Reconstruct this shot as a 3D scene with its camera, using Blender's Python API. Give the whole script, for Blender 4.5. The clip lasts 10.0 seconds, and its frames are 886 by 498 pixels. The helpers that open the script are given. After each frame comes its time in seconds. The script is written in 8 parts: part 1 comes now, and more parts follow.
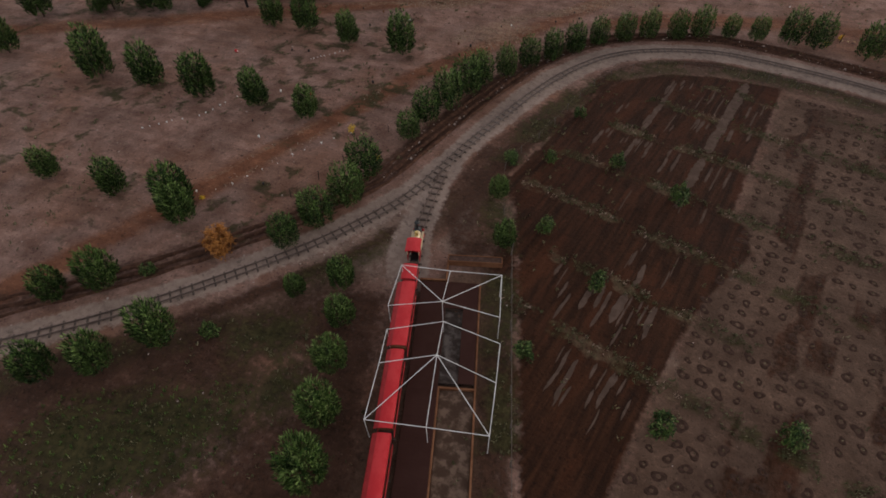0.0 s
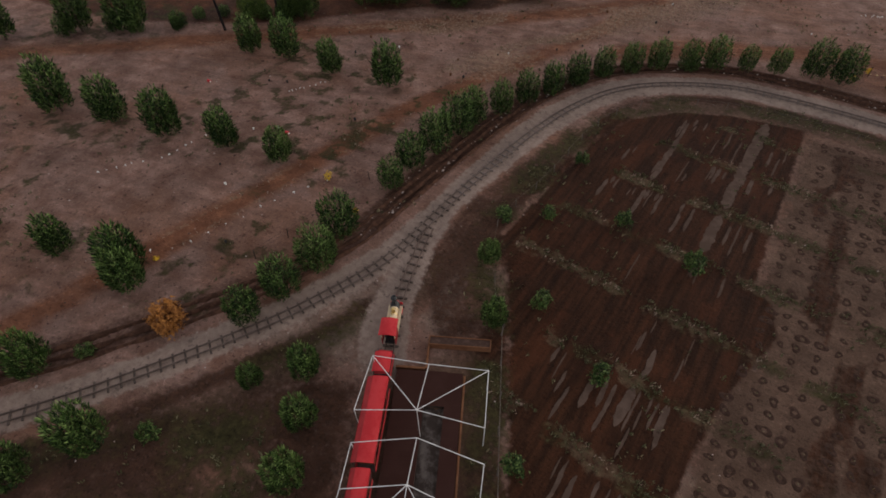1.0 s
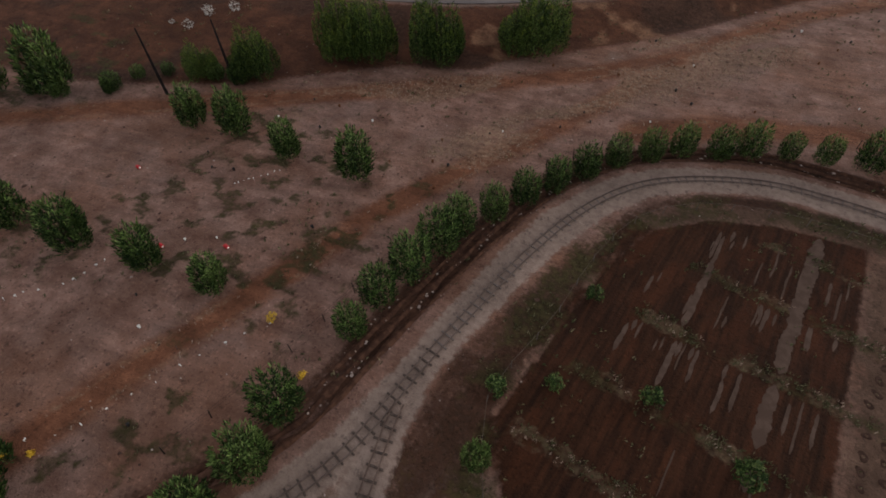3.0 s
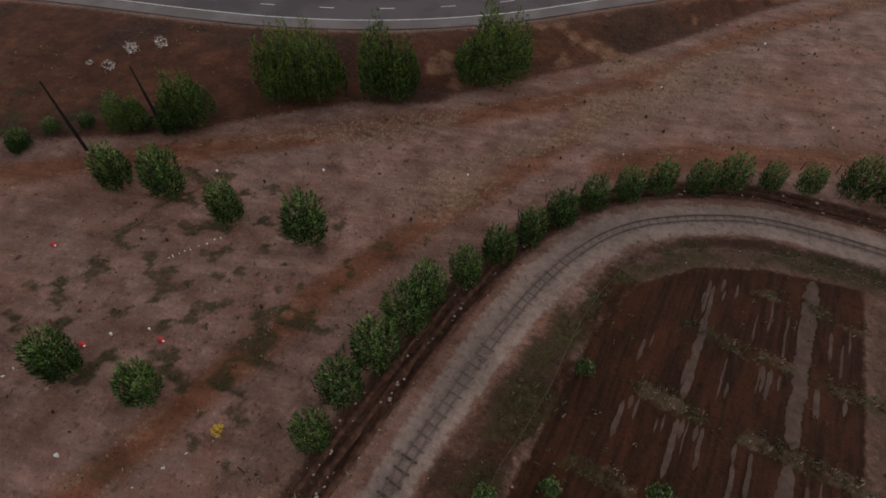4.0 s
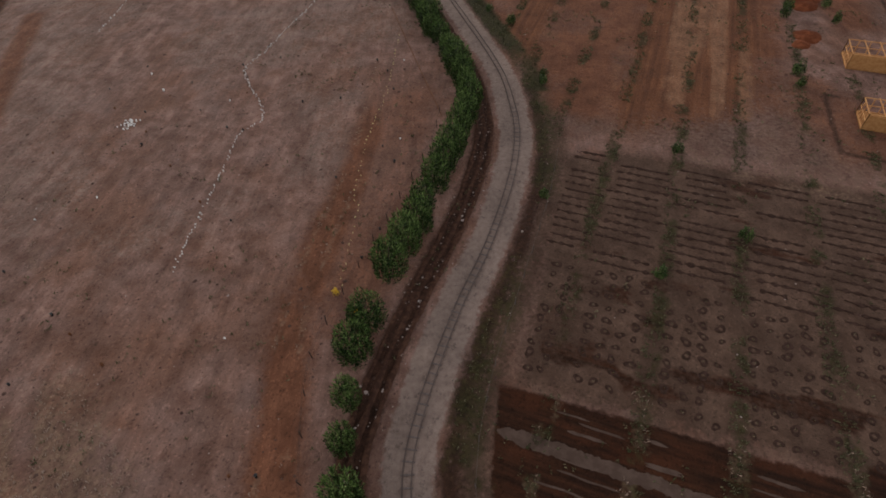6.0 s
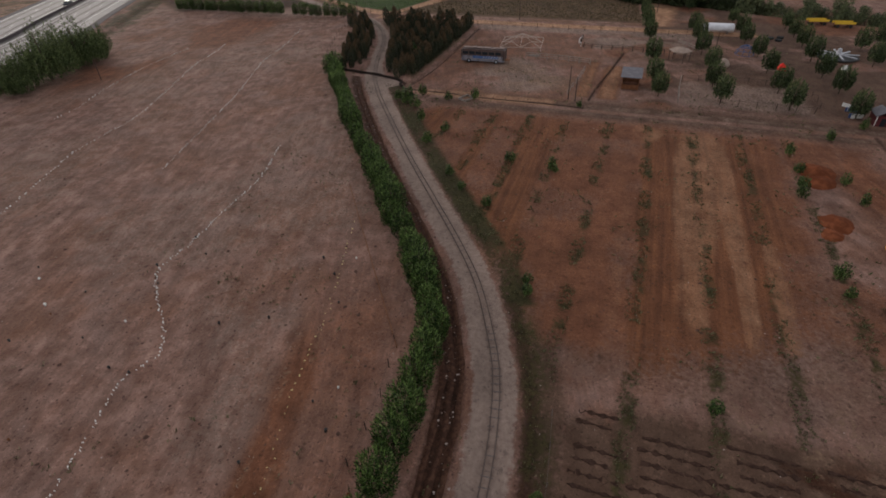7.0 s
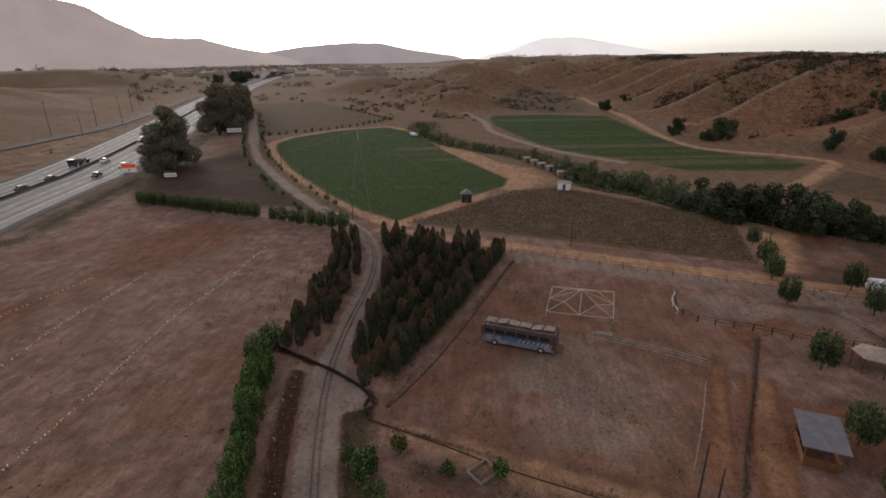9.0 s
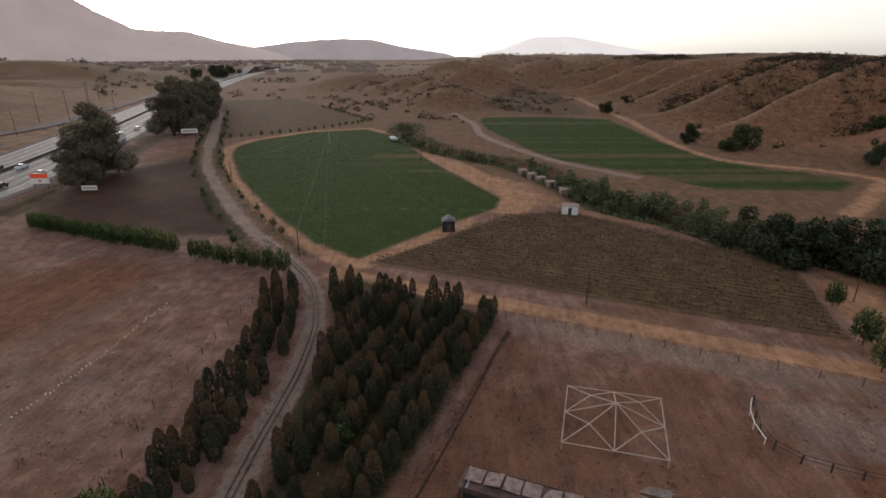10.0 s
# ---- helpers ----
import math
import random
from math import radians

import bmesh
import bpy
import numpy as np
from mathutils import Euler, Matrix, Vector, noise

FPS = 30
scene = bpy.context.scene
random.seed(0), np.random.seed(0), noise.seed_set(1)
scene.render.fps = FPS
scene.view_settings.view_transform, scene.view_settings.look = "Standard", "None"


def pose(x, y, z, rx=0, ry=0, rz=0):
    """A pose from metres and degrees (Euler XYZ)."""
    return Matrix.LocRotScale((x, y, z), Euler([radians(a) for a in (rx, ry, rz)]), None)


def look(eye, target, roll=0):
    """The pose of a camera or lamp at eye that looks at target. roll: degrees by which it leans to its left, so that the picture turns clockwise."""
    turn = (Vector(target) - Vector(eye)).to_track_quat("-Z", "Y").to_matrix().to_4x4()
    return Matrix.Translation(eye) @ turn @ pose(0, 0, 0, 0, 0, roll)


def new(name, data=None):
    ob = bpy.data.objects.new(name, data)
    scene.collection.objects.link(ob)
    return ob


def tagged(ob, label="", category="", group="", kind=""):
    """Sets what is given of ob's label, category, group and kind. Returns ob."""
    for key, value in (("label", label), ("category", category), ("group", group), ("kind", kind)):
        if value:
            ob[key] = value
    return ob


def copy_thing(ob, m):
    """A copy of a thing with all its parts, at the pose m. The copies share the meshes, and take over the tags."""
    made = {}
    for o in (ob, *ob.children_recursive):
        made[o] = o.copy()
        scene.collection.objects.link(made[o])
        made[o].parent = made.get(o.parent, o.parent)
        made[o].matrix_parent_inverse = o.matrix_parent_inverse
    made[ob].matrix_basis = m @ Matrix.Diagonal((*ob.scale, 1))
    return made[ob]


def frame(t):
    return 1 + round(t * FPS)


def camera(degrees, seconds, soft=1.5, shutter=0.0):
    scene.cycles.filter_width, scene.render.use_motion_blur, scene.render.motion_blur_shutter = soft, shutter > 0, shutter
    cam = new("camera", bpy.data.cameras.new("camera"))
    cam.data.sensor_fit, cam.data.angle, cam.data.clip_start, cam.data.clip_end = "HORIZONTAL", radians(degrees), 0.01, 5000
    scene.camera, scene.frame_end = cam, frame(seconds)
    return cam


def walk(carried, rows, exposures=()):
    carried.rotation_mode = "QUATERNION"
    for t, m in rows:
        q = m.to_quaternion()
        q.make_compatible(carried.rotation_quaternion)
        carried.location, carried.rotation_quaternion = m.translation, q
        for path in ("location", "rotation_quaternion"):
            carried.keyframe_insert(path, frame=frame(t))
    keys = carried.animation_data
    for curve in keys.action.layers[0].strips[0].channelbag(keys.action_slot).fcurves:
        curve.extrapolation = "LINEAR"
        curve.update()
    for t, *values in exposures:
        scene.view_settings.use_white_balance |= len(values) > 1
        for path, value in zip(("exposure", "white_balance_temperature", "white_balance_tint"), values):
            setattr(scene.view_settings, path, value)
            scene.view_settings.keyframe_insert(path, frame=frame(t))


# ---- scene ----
cam = camera(80.5, 10.0, 1.7)
PATH = [
    (0, (0.267, 1.964, 33.355), (-0.513, 3.03, 31.854), -1.6),
    (0.5, (-1.27, 5.601, 33.179), (-2.055, 6.666, 31.678), -1.6),
    (1, (-3.025, 9.39, 32.972), (-3.814, 10.452, 31.472), -1.5),
    (1.5, (-4.94, 13.114, 32.845), (-5.733, 14.175, 31.346), -1.3),
    (2, (-6.985, 16.676, 32.870), (-7.781, 17.733, 31.371), -1.0),
    (2.5, (-9.16, 20.045, 32.911), (-9.955, 21.1, 31.409), -0.6),
    (3.8, (-14.596, 28.115, 32.942), (-15.282, 29.245, 31.441), -0.2),
    (4, (-15.492, 29.41, 33.05), (-16.147, 30.552, 31.544), 0.0),
    (4.5, (-20.205, 36.926, 33.453), (-20.517, 38.21, 31.951), 0.7),
    (5, (-23.779, 48.244, 34.334), (-23.331, 49.505, 32.848), -0.5),
    (5.2, (-24.158, 52.462, 34.758), (-23.402, 53.569, 33.273), -0.5),
    (6.3, (-13.039, 65.044, 36.234), (-11.722, 65.479, 34.792), -2.3),
    (6.5, (-8.931, 65.964, 36.141), (-7.549, 66.397, 34.761), -2.3),
    (7, (2.711, 67.57, 35.87), (4.226, 68.139, 34.695), -2.1),
    (7.5, (16.2, 69.75, 35.86), (17.776, 70.509, 34.89), -1.75),
    (8, (30.318, 73.443, 36.899), (31.898, 74.197, 35.931), -1.5),
    (8.5, (44.925, 78.669, 37.759), (46.577, 79.435, 36.933), -1.2),
    (9, (59.561, 84.299, 37.523), (61.271, 85.059, 36.816), -0.9),
    (9.5, (74.365, 89.163, 36.627), (76.083, 89.904, 35.918), -0.4),
    (10, (88.491, 93.571, 35.761), (90.212, 94.297, 35.047), -0.0),
]
walk(cam, [(t, look(eye, target, roll)) for t, eye, target, roll in PATH],
     [(0, 0.0), (5, 0.0), (6.5, 0.0), (7.5, 0.03), (8.5, -0.12), (10, -0.08)])

# ---- world, sun, exposure ----
SUN_EL, SUN_AZ = 10.0, 36.0
world = bpy.data.worlds.new("dusk_sky")
scene.world = world
world.use_nodes = True
wn = world.node_tree.nodes
sky = wn.new("ShaderNodeTexSky")
sky.sky_type, sky.sun_disc = "NISHITA", False
sky.sun_elevation, sky.sun_rotation = radians(SUN_EL), radians(SUN_AZ)
sky.air_density, sky.dust_density, sky.ozone_density = 1.0, 1.0, 2.0
veil = wn.new("ShaderNodeMix")  # thin even cloud over the clear sky
veil.data_type, veil.blend_type = "RGBA", "ADD"
veil.inputs["Factor"].default_value = 1.0
veil.inputs["B"].default_value = (1.7, 1.62, 1.6, 1)
wn["Background"].inputs["Strength"].default_value = 0.21
pallor = wn.new("ShaderNodeHueSaturation")  # dusk haze washes the colour out
pallor.inputs["Saturation"].default_value = 0.35
world.node_tree.links.new(sky.outputs[0], pallor.inputs["Color"])
world.node_tree.links.new(pallor.outputs[0], veil.inputs["A"])
world.node_tree.links.new(veil.outputs["Result"], wn["Background"].inputs["Color"])
sun = new("sun", bpy.data.lights.new("sun", "SUN"))
sun.data.energy, sun.data.angle, sun.data.color = 0.7, radians(14), (1.0, 0.86, 0.72)
sun_way = Vector((math.sin(radians(SUN_AZ)) * math.cos(radians(SUN_EL)), math.cos(radians(SUN_AZ)) * math.cos(radians(SUN_EL)), math.sin(radians(SUN_EL))))
sun.matrix_world = look(sun_way * 200, (0, 0, 0))

# ---- small tools ----
rng = np.random.default_rng(7)


def smooth(a, b, x):
    t = np.clip((x - a) / (b - a), 0, 1)
    return t * t * (3 - 2 * t)


def value_noise(x, y, seed=0):
    xi, yi = np.floor(x).astype(np.int64), np.floor(y).astype(np.int64)
    xf, yf = x - xi, y - yi

    def lattice(a, b):
        h = (a * 374761393 + b * 668265263 + seed * 1442695041) & 0x7FFFFFFF
        h = ((h ^ (h >> 13)) * 1274126177) & 0x7FFFFFFF
        return ((h ^ (h >> 16)) & 0xFFFF) / 65535.0
    u, v = xf * xf * (3 - 2 * xf), yf * yf * (3 - 2 * yf)
    return (lattice(xi, yi) * (1 - u) + lattice(xi + 1, yi) * u) * (1 - v) + (lattice(xi, yi + 1) * (1 - u) + lattice(xi + 1, yi + 1) * u) * v


def fbm(x, y, size, seed=0, octaves=4):
    out, amp, total = 0, 1.0, 0
    for k in range(octaves):
        out = out + amp * value_noise(x / size * 2 ** k + 17.3 * k, y / size * 2 ** k - 9.1 * k, seed + k)
        total += amp
        amp *= 0.5
    return out / total


def spline(points, step=1.0):
    p = np.array(points, float)
    p = np.vstack([2 * p[0] - p[1], p, 2 * p[-1] - p[-2]])
    out = []
    for i in range(1, len(p) - 2):
        n = max(2, int(np.linalg.norm(p[i + 1] - p[i]) / step * 3))
        t = np.linspace(0, 1, n, endpoint=False)[:, None]
        out.append(0.5 * (2 * p[i] + (p[i + 1] - p[i - 1]) * t + (2 * p[i - 1] - 5 * p[i] + 4 * p[i + 1] - p[i + 2]) * t ** 2 + (3 * p[i] - p[i - 1] - 3 * p[i + 1] + p[i + 2]) * t ** 3))
    q = np.vstack(out + [p[-2:-1]])
    s = np.concatenate([[0], np.cumsum(np.linalg.norm(np.diff(q, axis=0), axis=1))])
    at = np.linspace(0, s[-1], max(2, int(s[-1] / step) + 1))
    return np.stack([np.interp(at, s, q[:, k]) for k in range(q.shape[1])], 1)


def normals(path):
    d = np.gradient(path[:, :2], axis=0)
    d /= np.linalg.norm(d, axis=1)[:, None]
    return np.stack([-d[:, 1], d[:, 0]], 1)


def beside(path, off):
    return path[:, :2] + normals(path) * off


def simpler(path, tol=0.12):
    """The line with fewer points."""
    p = np.asarray(path, float)
    keep, todo = {0, len(p) - 1}, [(0, len(p) - 1)]
    while todo:
        i, j = todo.pop()
        if j - i < 2:
            continue
        a, d = p[i], p[j] - p[i]
        size = max(float(np.hypot(*d)), 1e-9)
        off = np.abs(d[0] * (p[i + 1:j, 1] - a[1]) - d[1] * (p[i + 1:j, 0] - a[0])) / size
        if np.hypot(*d) < 1e-6:
            off = np.hypot(p[i + 1:j, 0] - a[0], p[i + 1:j, 1] - a[1])
        k = int(off.argmax())
        if off[k] > tol:
            keep.add(i + 1 + k)
            todo += [(i, i + 1 + k), (i + 1 + k, j)]
    return p[sorted(keep)]


def away(x, y, path):
    """Distance from a line of points, positive on its left."""
    path = simpler(path) if len(path) > 12 else path
    best, sign = np.full(x.shape, 1e9), np.ones(x.shape)
    for (ax, ay), (bx, by) in zip(path[:-1], path[1:]):
        dx, dy = bx - ax, by - ay
        t = np.clip(((x - ax) * dx + (y - ay) * dy) / (dx * dx + dy * dy), 0, 1)
        d = np.hypot(x - ax - t * dx, y - ay - t * dy)
        side = dx * (y - ay) - dy * (x - ax)
        near = d < best
        best, sign = np.where(near, d, best), np.where(near, np.sign(side), sign)
    return best * sign


def inside(x, y, poly):
    """Distance inside a closed outline (negative outside)."""
    p = np.array(poly, float)
    q = np.vstack([p, p[:1]])
    d = np.abs(away(x, y, q))
    odd = np.zeros(x.shape, bool)
    for (ax, ay), (bx, by) in zip(q[:-1], q[1:]):
        if ay != by:
            odd ^= ((ay > y) != (by > y)) & (x < (bx - ax) * (y - ay) / (by - ay) + ax)
    return np.where(odd, d, -d)


class Geo:
    """Vertices and faces of one mesh."""

    def __init__(self):
        self.v, self.f = [], []

    def add(self, verts, faces):
        n = len(self.v)
        self.v += [tuple(map(float, p)) for p in verts]
        self.f += [tuple(int(n + i) for i in f) for f in faces]
        return self

    def box(self, centre, size, turn=0.0, bevel=0.0, tilt=None):
        hx, hy, hz = (s / 2 for s in size)
        m = Matrix.Translation(centre) @ (tilt if tilt else Matrix.Rotation(radians(turn), 4, "Z"))
        bm = bmesh.new()
        bmesh.ops.create_cube(bm, size=1.0, matrix=Matrix.Diagonal((2 * hx, 2 * hy, 2 * hz, 1)))
        if bevel:
            bmesh.ops.bevel(bm, geom=bm.edges[:], offset=bevel, segments=1, affect="EDGES")
        bm.verts.index_update()
        self.add([m @ v.co for v in bm.verts], [[v.index for v in f.verts] for f in bm.faces])
        bm.free()
        return self

    def tube(self, a, b, r0, r1=None, n=8):
        return self.path([a, b], [r0, r0 if r1 is None else r1], n)

    def path(self, points, radii, n=8):
        pts = [Vector(p) for p in points]
        rings = []
        for i, p in enumerate(pts):
            d = (pts[min(i + 1, len(pts) - 1)] - pts[max(i - 1, 0)]).normalized()
            side = d.cross(Vector((0, 0, 1)) if abs(d.z) < 0.95 else Vector((1, 0, 0))).normalized()
            up = side.cross(d)
            rings.append([p + radii[i] * (math.cos(2 * math.pi * k / n) * side + math.sin(2 * math.pi * k / n) * up) for k in range(n)])
        faces = [(i * n + k, i * n + (k + 1) % n, (i + 1) * n + (k + 1) % n, (i + 1) * n + k) for i in range(len(pts) - 1) for k in range(n)]
        faces += [tuple(reversed(range(n))), tuple((len(pts) - 1) * n + k for k in range(n))]
        return self.add([q for r in rings for q in r], faces)

    def lathe(self, profile, n=16, at=(0, 0, 0), lie=False):
        """Turned shape: (radius, height) pairs; lie: its axis runs along x."""
        verts = []
        for r, h in profile:
            for k in range(n):
                c, s = r * math.cos(2 * math.pi * k / n), r * math.sin(2 * math.pi * k / n)
                verts.append((at[0] + h, at[1] + c, at[2] + s) if lie else (at[0] + c, at[1] + s, at[2] + h))
        m = len(profile)
        faces = [(i * n + k, i * n + (k + 1) % n, (i + 1) * n + (k + 1) % n, (i + 1) * n + k) for i in range(m - 1) for k in range(n)]
        faces += [tuple(reversed(range(n))), tuple((m - 1) * n + k for k in range(n))]
        return self.add(verts, faces)

    def sheet(self, rows):
        """Quads between rows of points."""
        n = len(rows[0])
        return self.add([p for r in rows for p in r], [(i * n + k, i * n + k + 1, (i + 1) * n + k + 1, (i + 1) * n + k) for i in range(len(rows) - 1) for k in range(n - 1)])

    def mesh(self, name, material, flat=True):
        me = bpy.data.meshes.new(name)
        me.from_pydata(self.v, [], self.f)
        me.materials.append(material)
        if not flat:
            me.polygons.foreach_set("use_smooth", [True] * len(me.polygons))
        me.update()
        return me


def part(name, geo, material, parent=None, label="", flat=True):
    ob = new(name, geo if isinstance(geo, bpy.types.Mesh) else geo.mesh(name, material, flat))
    ob.parent = parent
    return tagged(ob, label)


def thing(name, label, category, group="", kind="", at=None):
    ob = new(name)
    ob.empty_display_size = 0.3
    if at is not None:
        ob.matrix_basis = at
    return tagged(ob, label, category, group, kind)


def fast_mesh(name, verts, faces, material, smooth_shade=False):
    """A mesh from arrays: verts n x 3, faces m x k."""
    me = bpy.data.meshes.new(name)
    verts, faces = np.asarray(verts, np.float32), np.asarray(faces, np.int32)
    k = faces.shape[1]
    me.vertices.add(len(verts))
    me.vertices.foreach_set("co", verts.ravel())
    me.loops.add(faces.size)
    me.loops.foreach_set("vertex_index", faces.ravel())
    me.polygons.add(len(faces))
    me.polygons.foreach_set("loop_start", np.arange(0, faces.size, k, dtype=np.int32))
    if smooth_shade:
        me.polygons.foreach_set("use_smooth", np.ones(len(faces), bool))
    me.materials.append(material)
    me.update(calc_edges=True)
    me.validate()
    return me


# ---- materials ----
class Nodes:
    def __init__(self, name):
        self.m = bpy.data.materials.new(name)
        self.m.use_nodes = True
        self.t = self.m.node_tree
        self.b = self.t.nodes["Principled BSDF"]
        self.b.inputs["Specular IOR Level"].default_value = 0.25

    def node(self, kind, **sets):
        n = self.t.nodes.new(kind)
        for k, v in sets.items():
            if k == "data_type":
                n.data_type = v
            elif k == "operation":
                n.operation = v
            elif k == "attribute_name":
                n.attribute_name = v
            elif k == "blend_type":
                n.blend_type = v
        return n

    def put(self, out, socket):
        if isinstance(out, (int, float, tuple)):
            socket.default_value = (*out, 1) if isinstance(out, tuple) and len(out) == 3 and socket.type == "RGBA" else out
        else:
            self.t.links.new(out, socket)

    def math(self, op, a, b=0.0):
        n = self.node("ShaderNodeMath", operation=op)
        self.put(a, n.inputs[0])
        self.put(b, n.inputs[1])
        return n.outputs[0]

    def place(self, world_space=True, scale=(1, 1, 1)):
        src = self.node("ShaderNodeNewGeometry").outputs["Position"] if world_space else self.node("ShaderNodeTexCoord").outputs["Object"]
        m = self.node("ShaderNodeMapping")
        m.inputs["Scale"].default_value = scale
        self.t.links.new(src, m.inputs["Vector"])
        return m.outputs[0]

    def noise(self, where, size, detail=4.0, rough=0.6):
        n = self.node("ShaderNodeTexNoise")
        n.inputs["Scale"].default_value, n.inputs["Detail"].default_value, n.inputs["Roughness"].default_value = 1.0 / size, detail, rough
        self.t.links.new(where, n.inputs["Vector"])
        return n.outputs["Fac"]

    def span(self, v, lo, hi):
        n = self.node("ShaderNodeMapRange")
        n.interpolation_type = "SMOOTHSTEP"
        self.put(v, n.inputs["Value"])
        n.inputs["From Min"].default_value, n.inputs["From Max"].default_value = lo, hi
        return n.outputs["Result"]

    def mix(self, f, a, b):
        n = self.node("ShaderNodeMix", data_type="RGBA")
        self.put(f, n.inputs["Factor"])
        self.put(a, n.inputs["A"])
        self.put(b, n.inputs["B"])
        return n.outputs["Result"]

    def bump(self, height, depth=0.02, strength=1.0):
        n = self.node("ShaderNodeBump")
        n.inputs["Distance"].default_value, n.inputs["Strength"].default_value = depth, strength
        self.put(height, n.inputs["Height"])
        self.t.links.new(n.outputs[0], self.b.inputs["Normal"])

    def done(self, colour, rough=0.9, metal=0.0):
        self.put(colour, self.b.inputs["Base Color"])
        self.put(rough, self.b.inputs["Roughness"])
        self.b.inputs["Metallic"].default_value = metal
        return self.m


def worn(name, base, other, size=0.8, fine=0.06, rough=0.8, metal=0.0, amount=0.7, depth=0.004, world_space=False, stretch=(1, 1, 1)):
    """A surface of two tones, patchy at one scale and grainy at another."""
    n = Nodes(name)
    p = n.place(world_space, stretch)
    big, small = n.noise(p, size, 5), n.noise(p, fine, 3)
    r = n.node("ShaderNodeObjectInfo").outputs["Random"]
    f = n.math("ADD", n.span(big, 0.35, 0.7), n.math("MULTIPLY", n.math("SUBTRACT", small, 0.5), 0.8))
    f = n.math("ADD", f, n.math("MULTIPLY", n.math("SUBTRACT", r, 0.5), 0.25))
    n.bump(small, depth, 0.6)
    if rough >= 0.8:
        n.b.inputs["Specular IOR Level"].default_value = 0.08
    return n.done(n.mix(n.math("MULTIPLY", n.span(f, 0, 1), amount), base, other), n.math("ADD", rough - 0.08, n.math("MULTIPLY", big, 0.16)), metal)


def leafy(name, dark, light, tip=None, gloss=0.55):
    n = Nodes(name)
    r = n.node("ShaderNodeNewGeometry").outputs["Random Per Island"]
    o = n.node("ShaderNodeObjectInfo").outputs["Random"]
    big = n.noise(n.place(False), 0.9, 2)
    f = n.math("ADD", n.math("MULTIPLY", r, 0.6), n.math("ADD", n.math("MULTIPLY", n.span(big, 0.4, 0.65), 0.35), n.math("MULTIPLY", n.math("SUBTRACT", o, 0.5), 0.22)))
    c = n.mix(n.span(f, 0.1, 0.95), dark, light)
    if tip:
        c = n.mix(n.span(n.math("ADD", n.math("MULTIPLY", r, 0.9), n.math("MULTIPLY", o, 0.2)), 0.58, 1.02), c, tip)
    n.done(c, gloss)
    n.b.inputs["Specular IOR Level"].default_value = 0.1
    t = n.node("ShaderNodeBsdfTranslucent")
    n.put(c, t.inputs["Color"])
    x = n.node("ShaderNodeMixShader")
    x.inputs[0].default_value = 0.14
    n.t.links.new(n.b.outputs[0], x.inputs[1])
    n.t.links.new(t.outputs[0], x.inputs[2])
    n.t.links.new(x.outputs[0], n.t.nodes["Material Output"].inputs["Surface"])
    return n.m


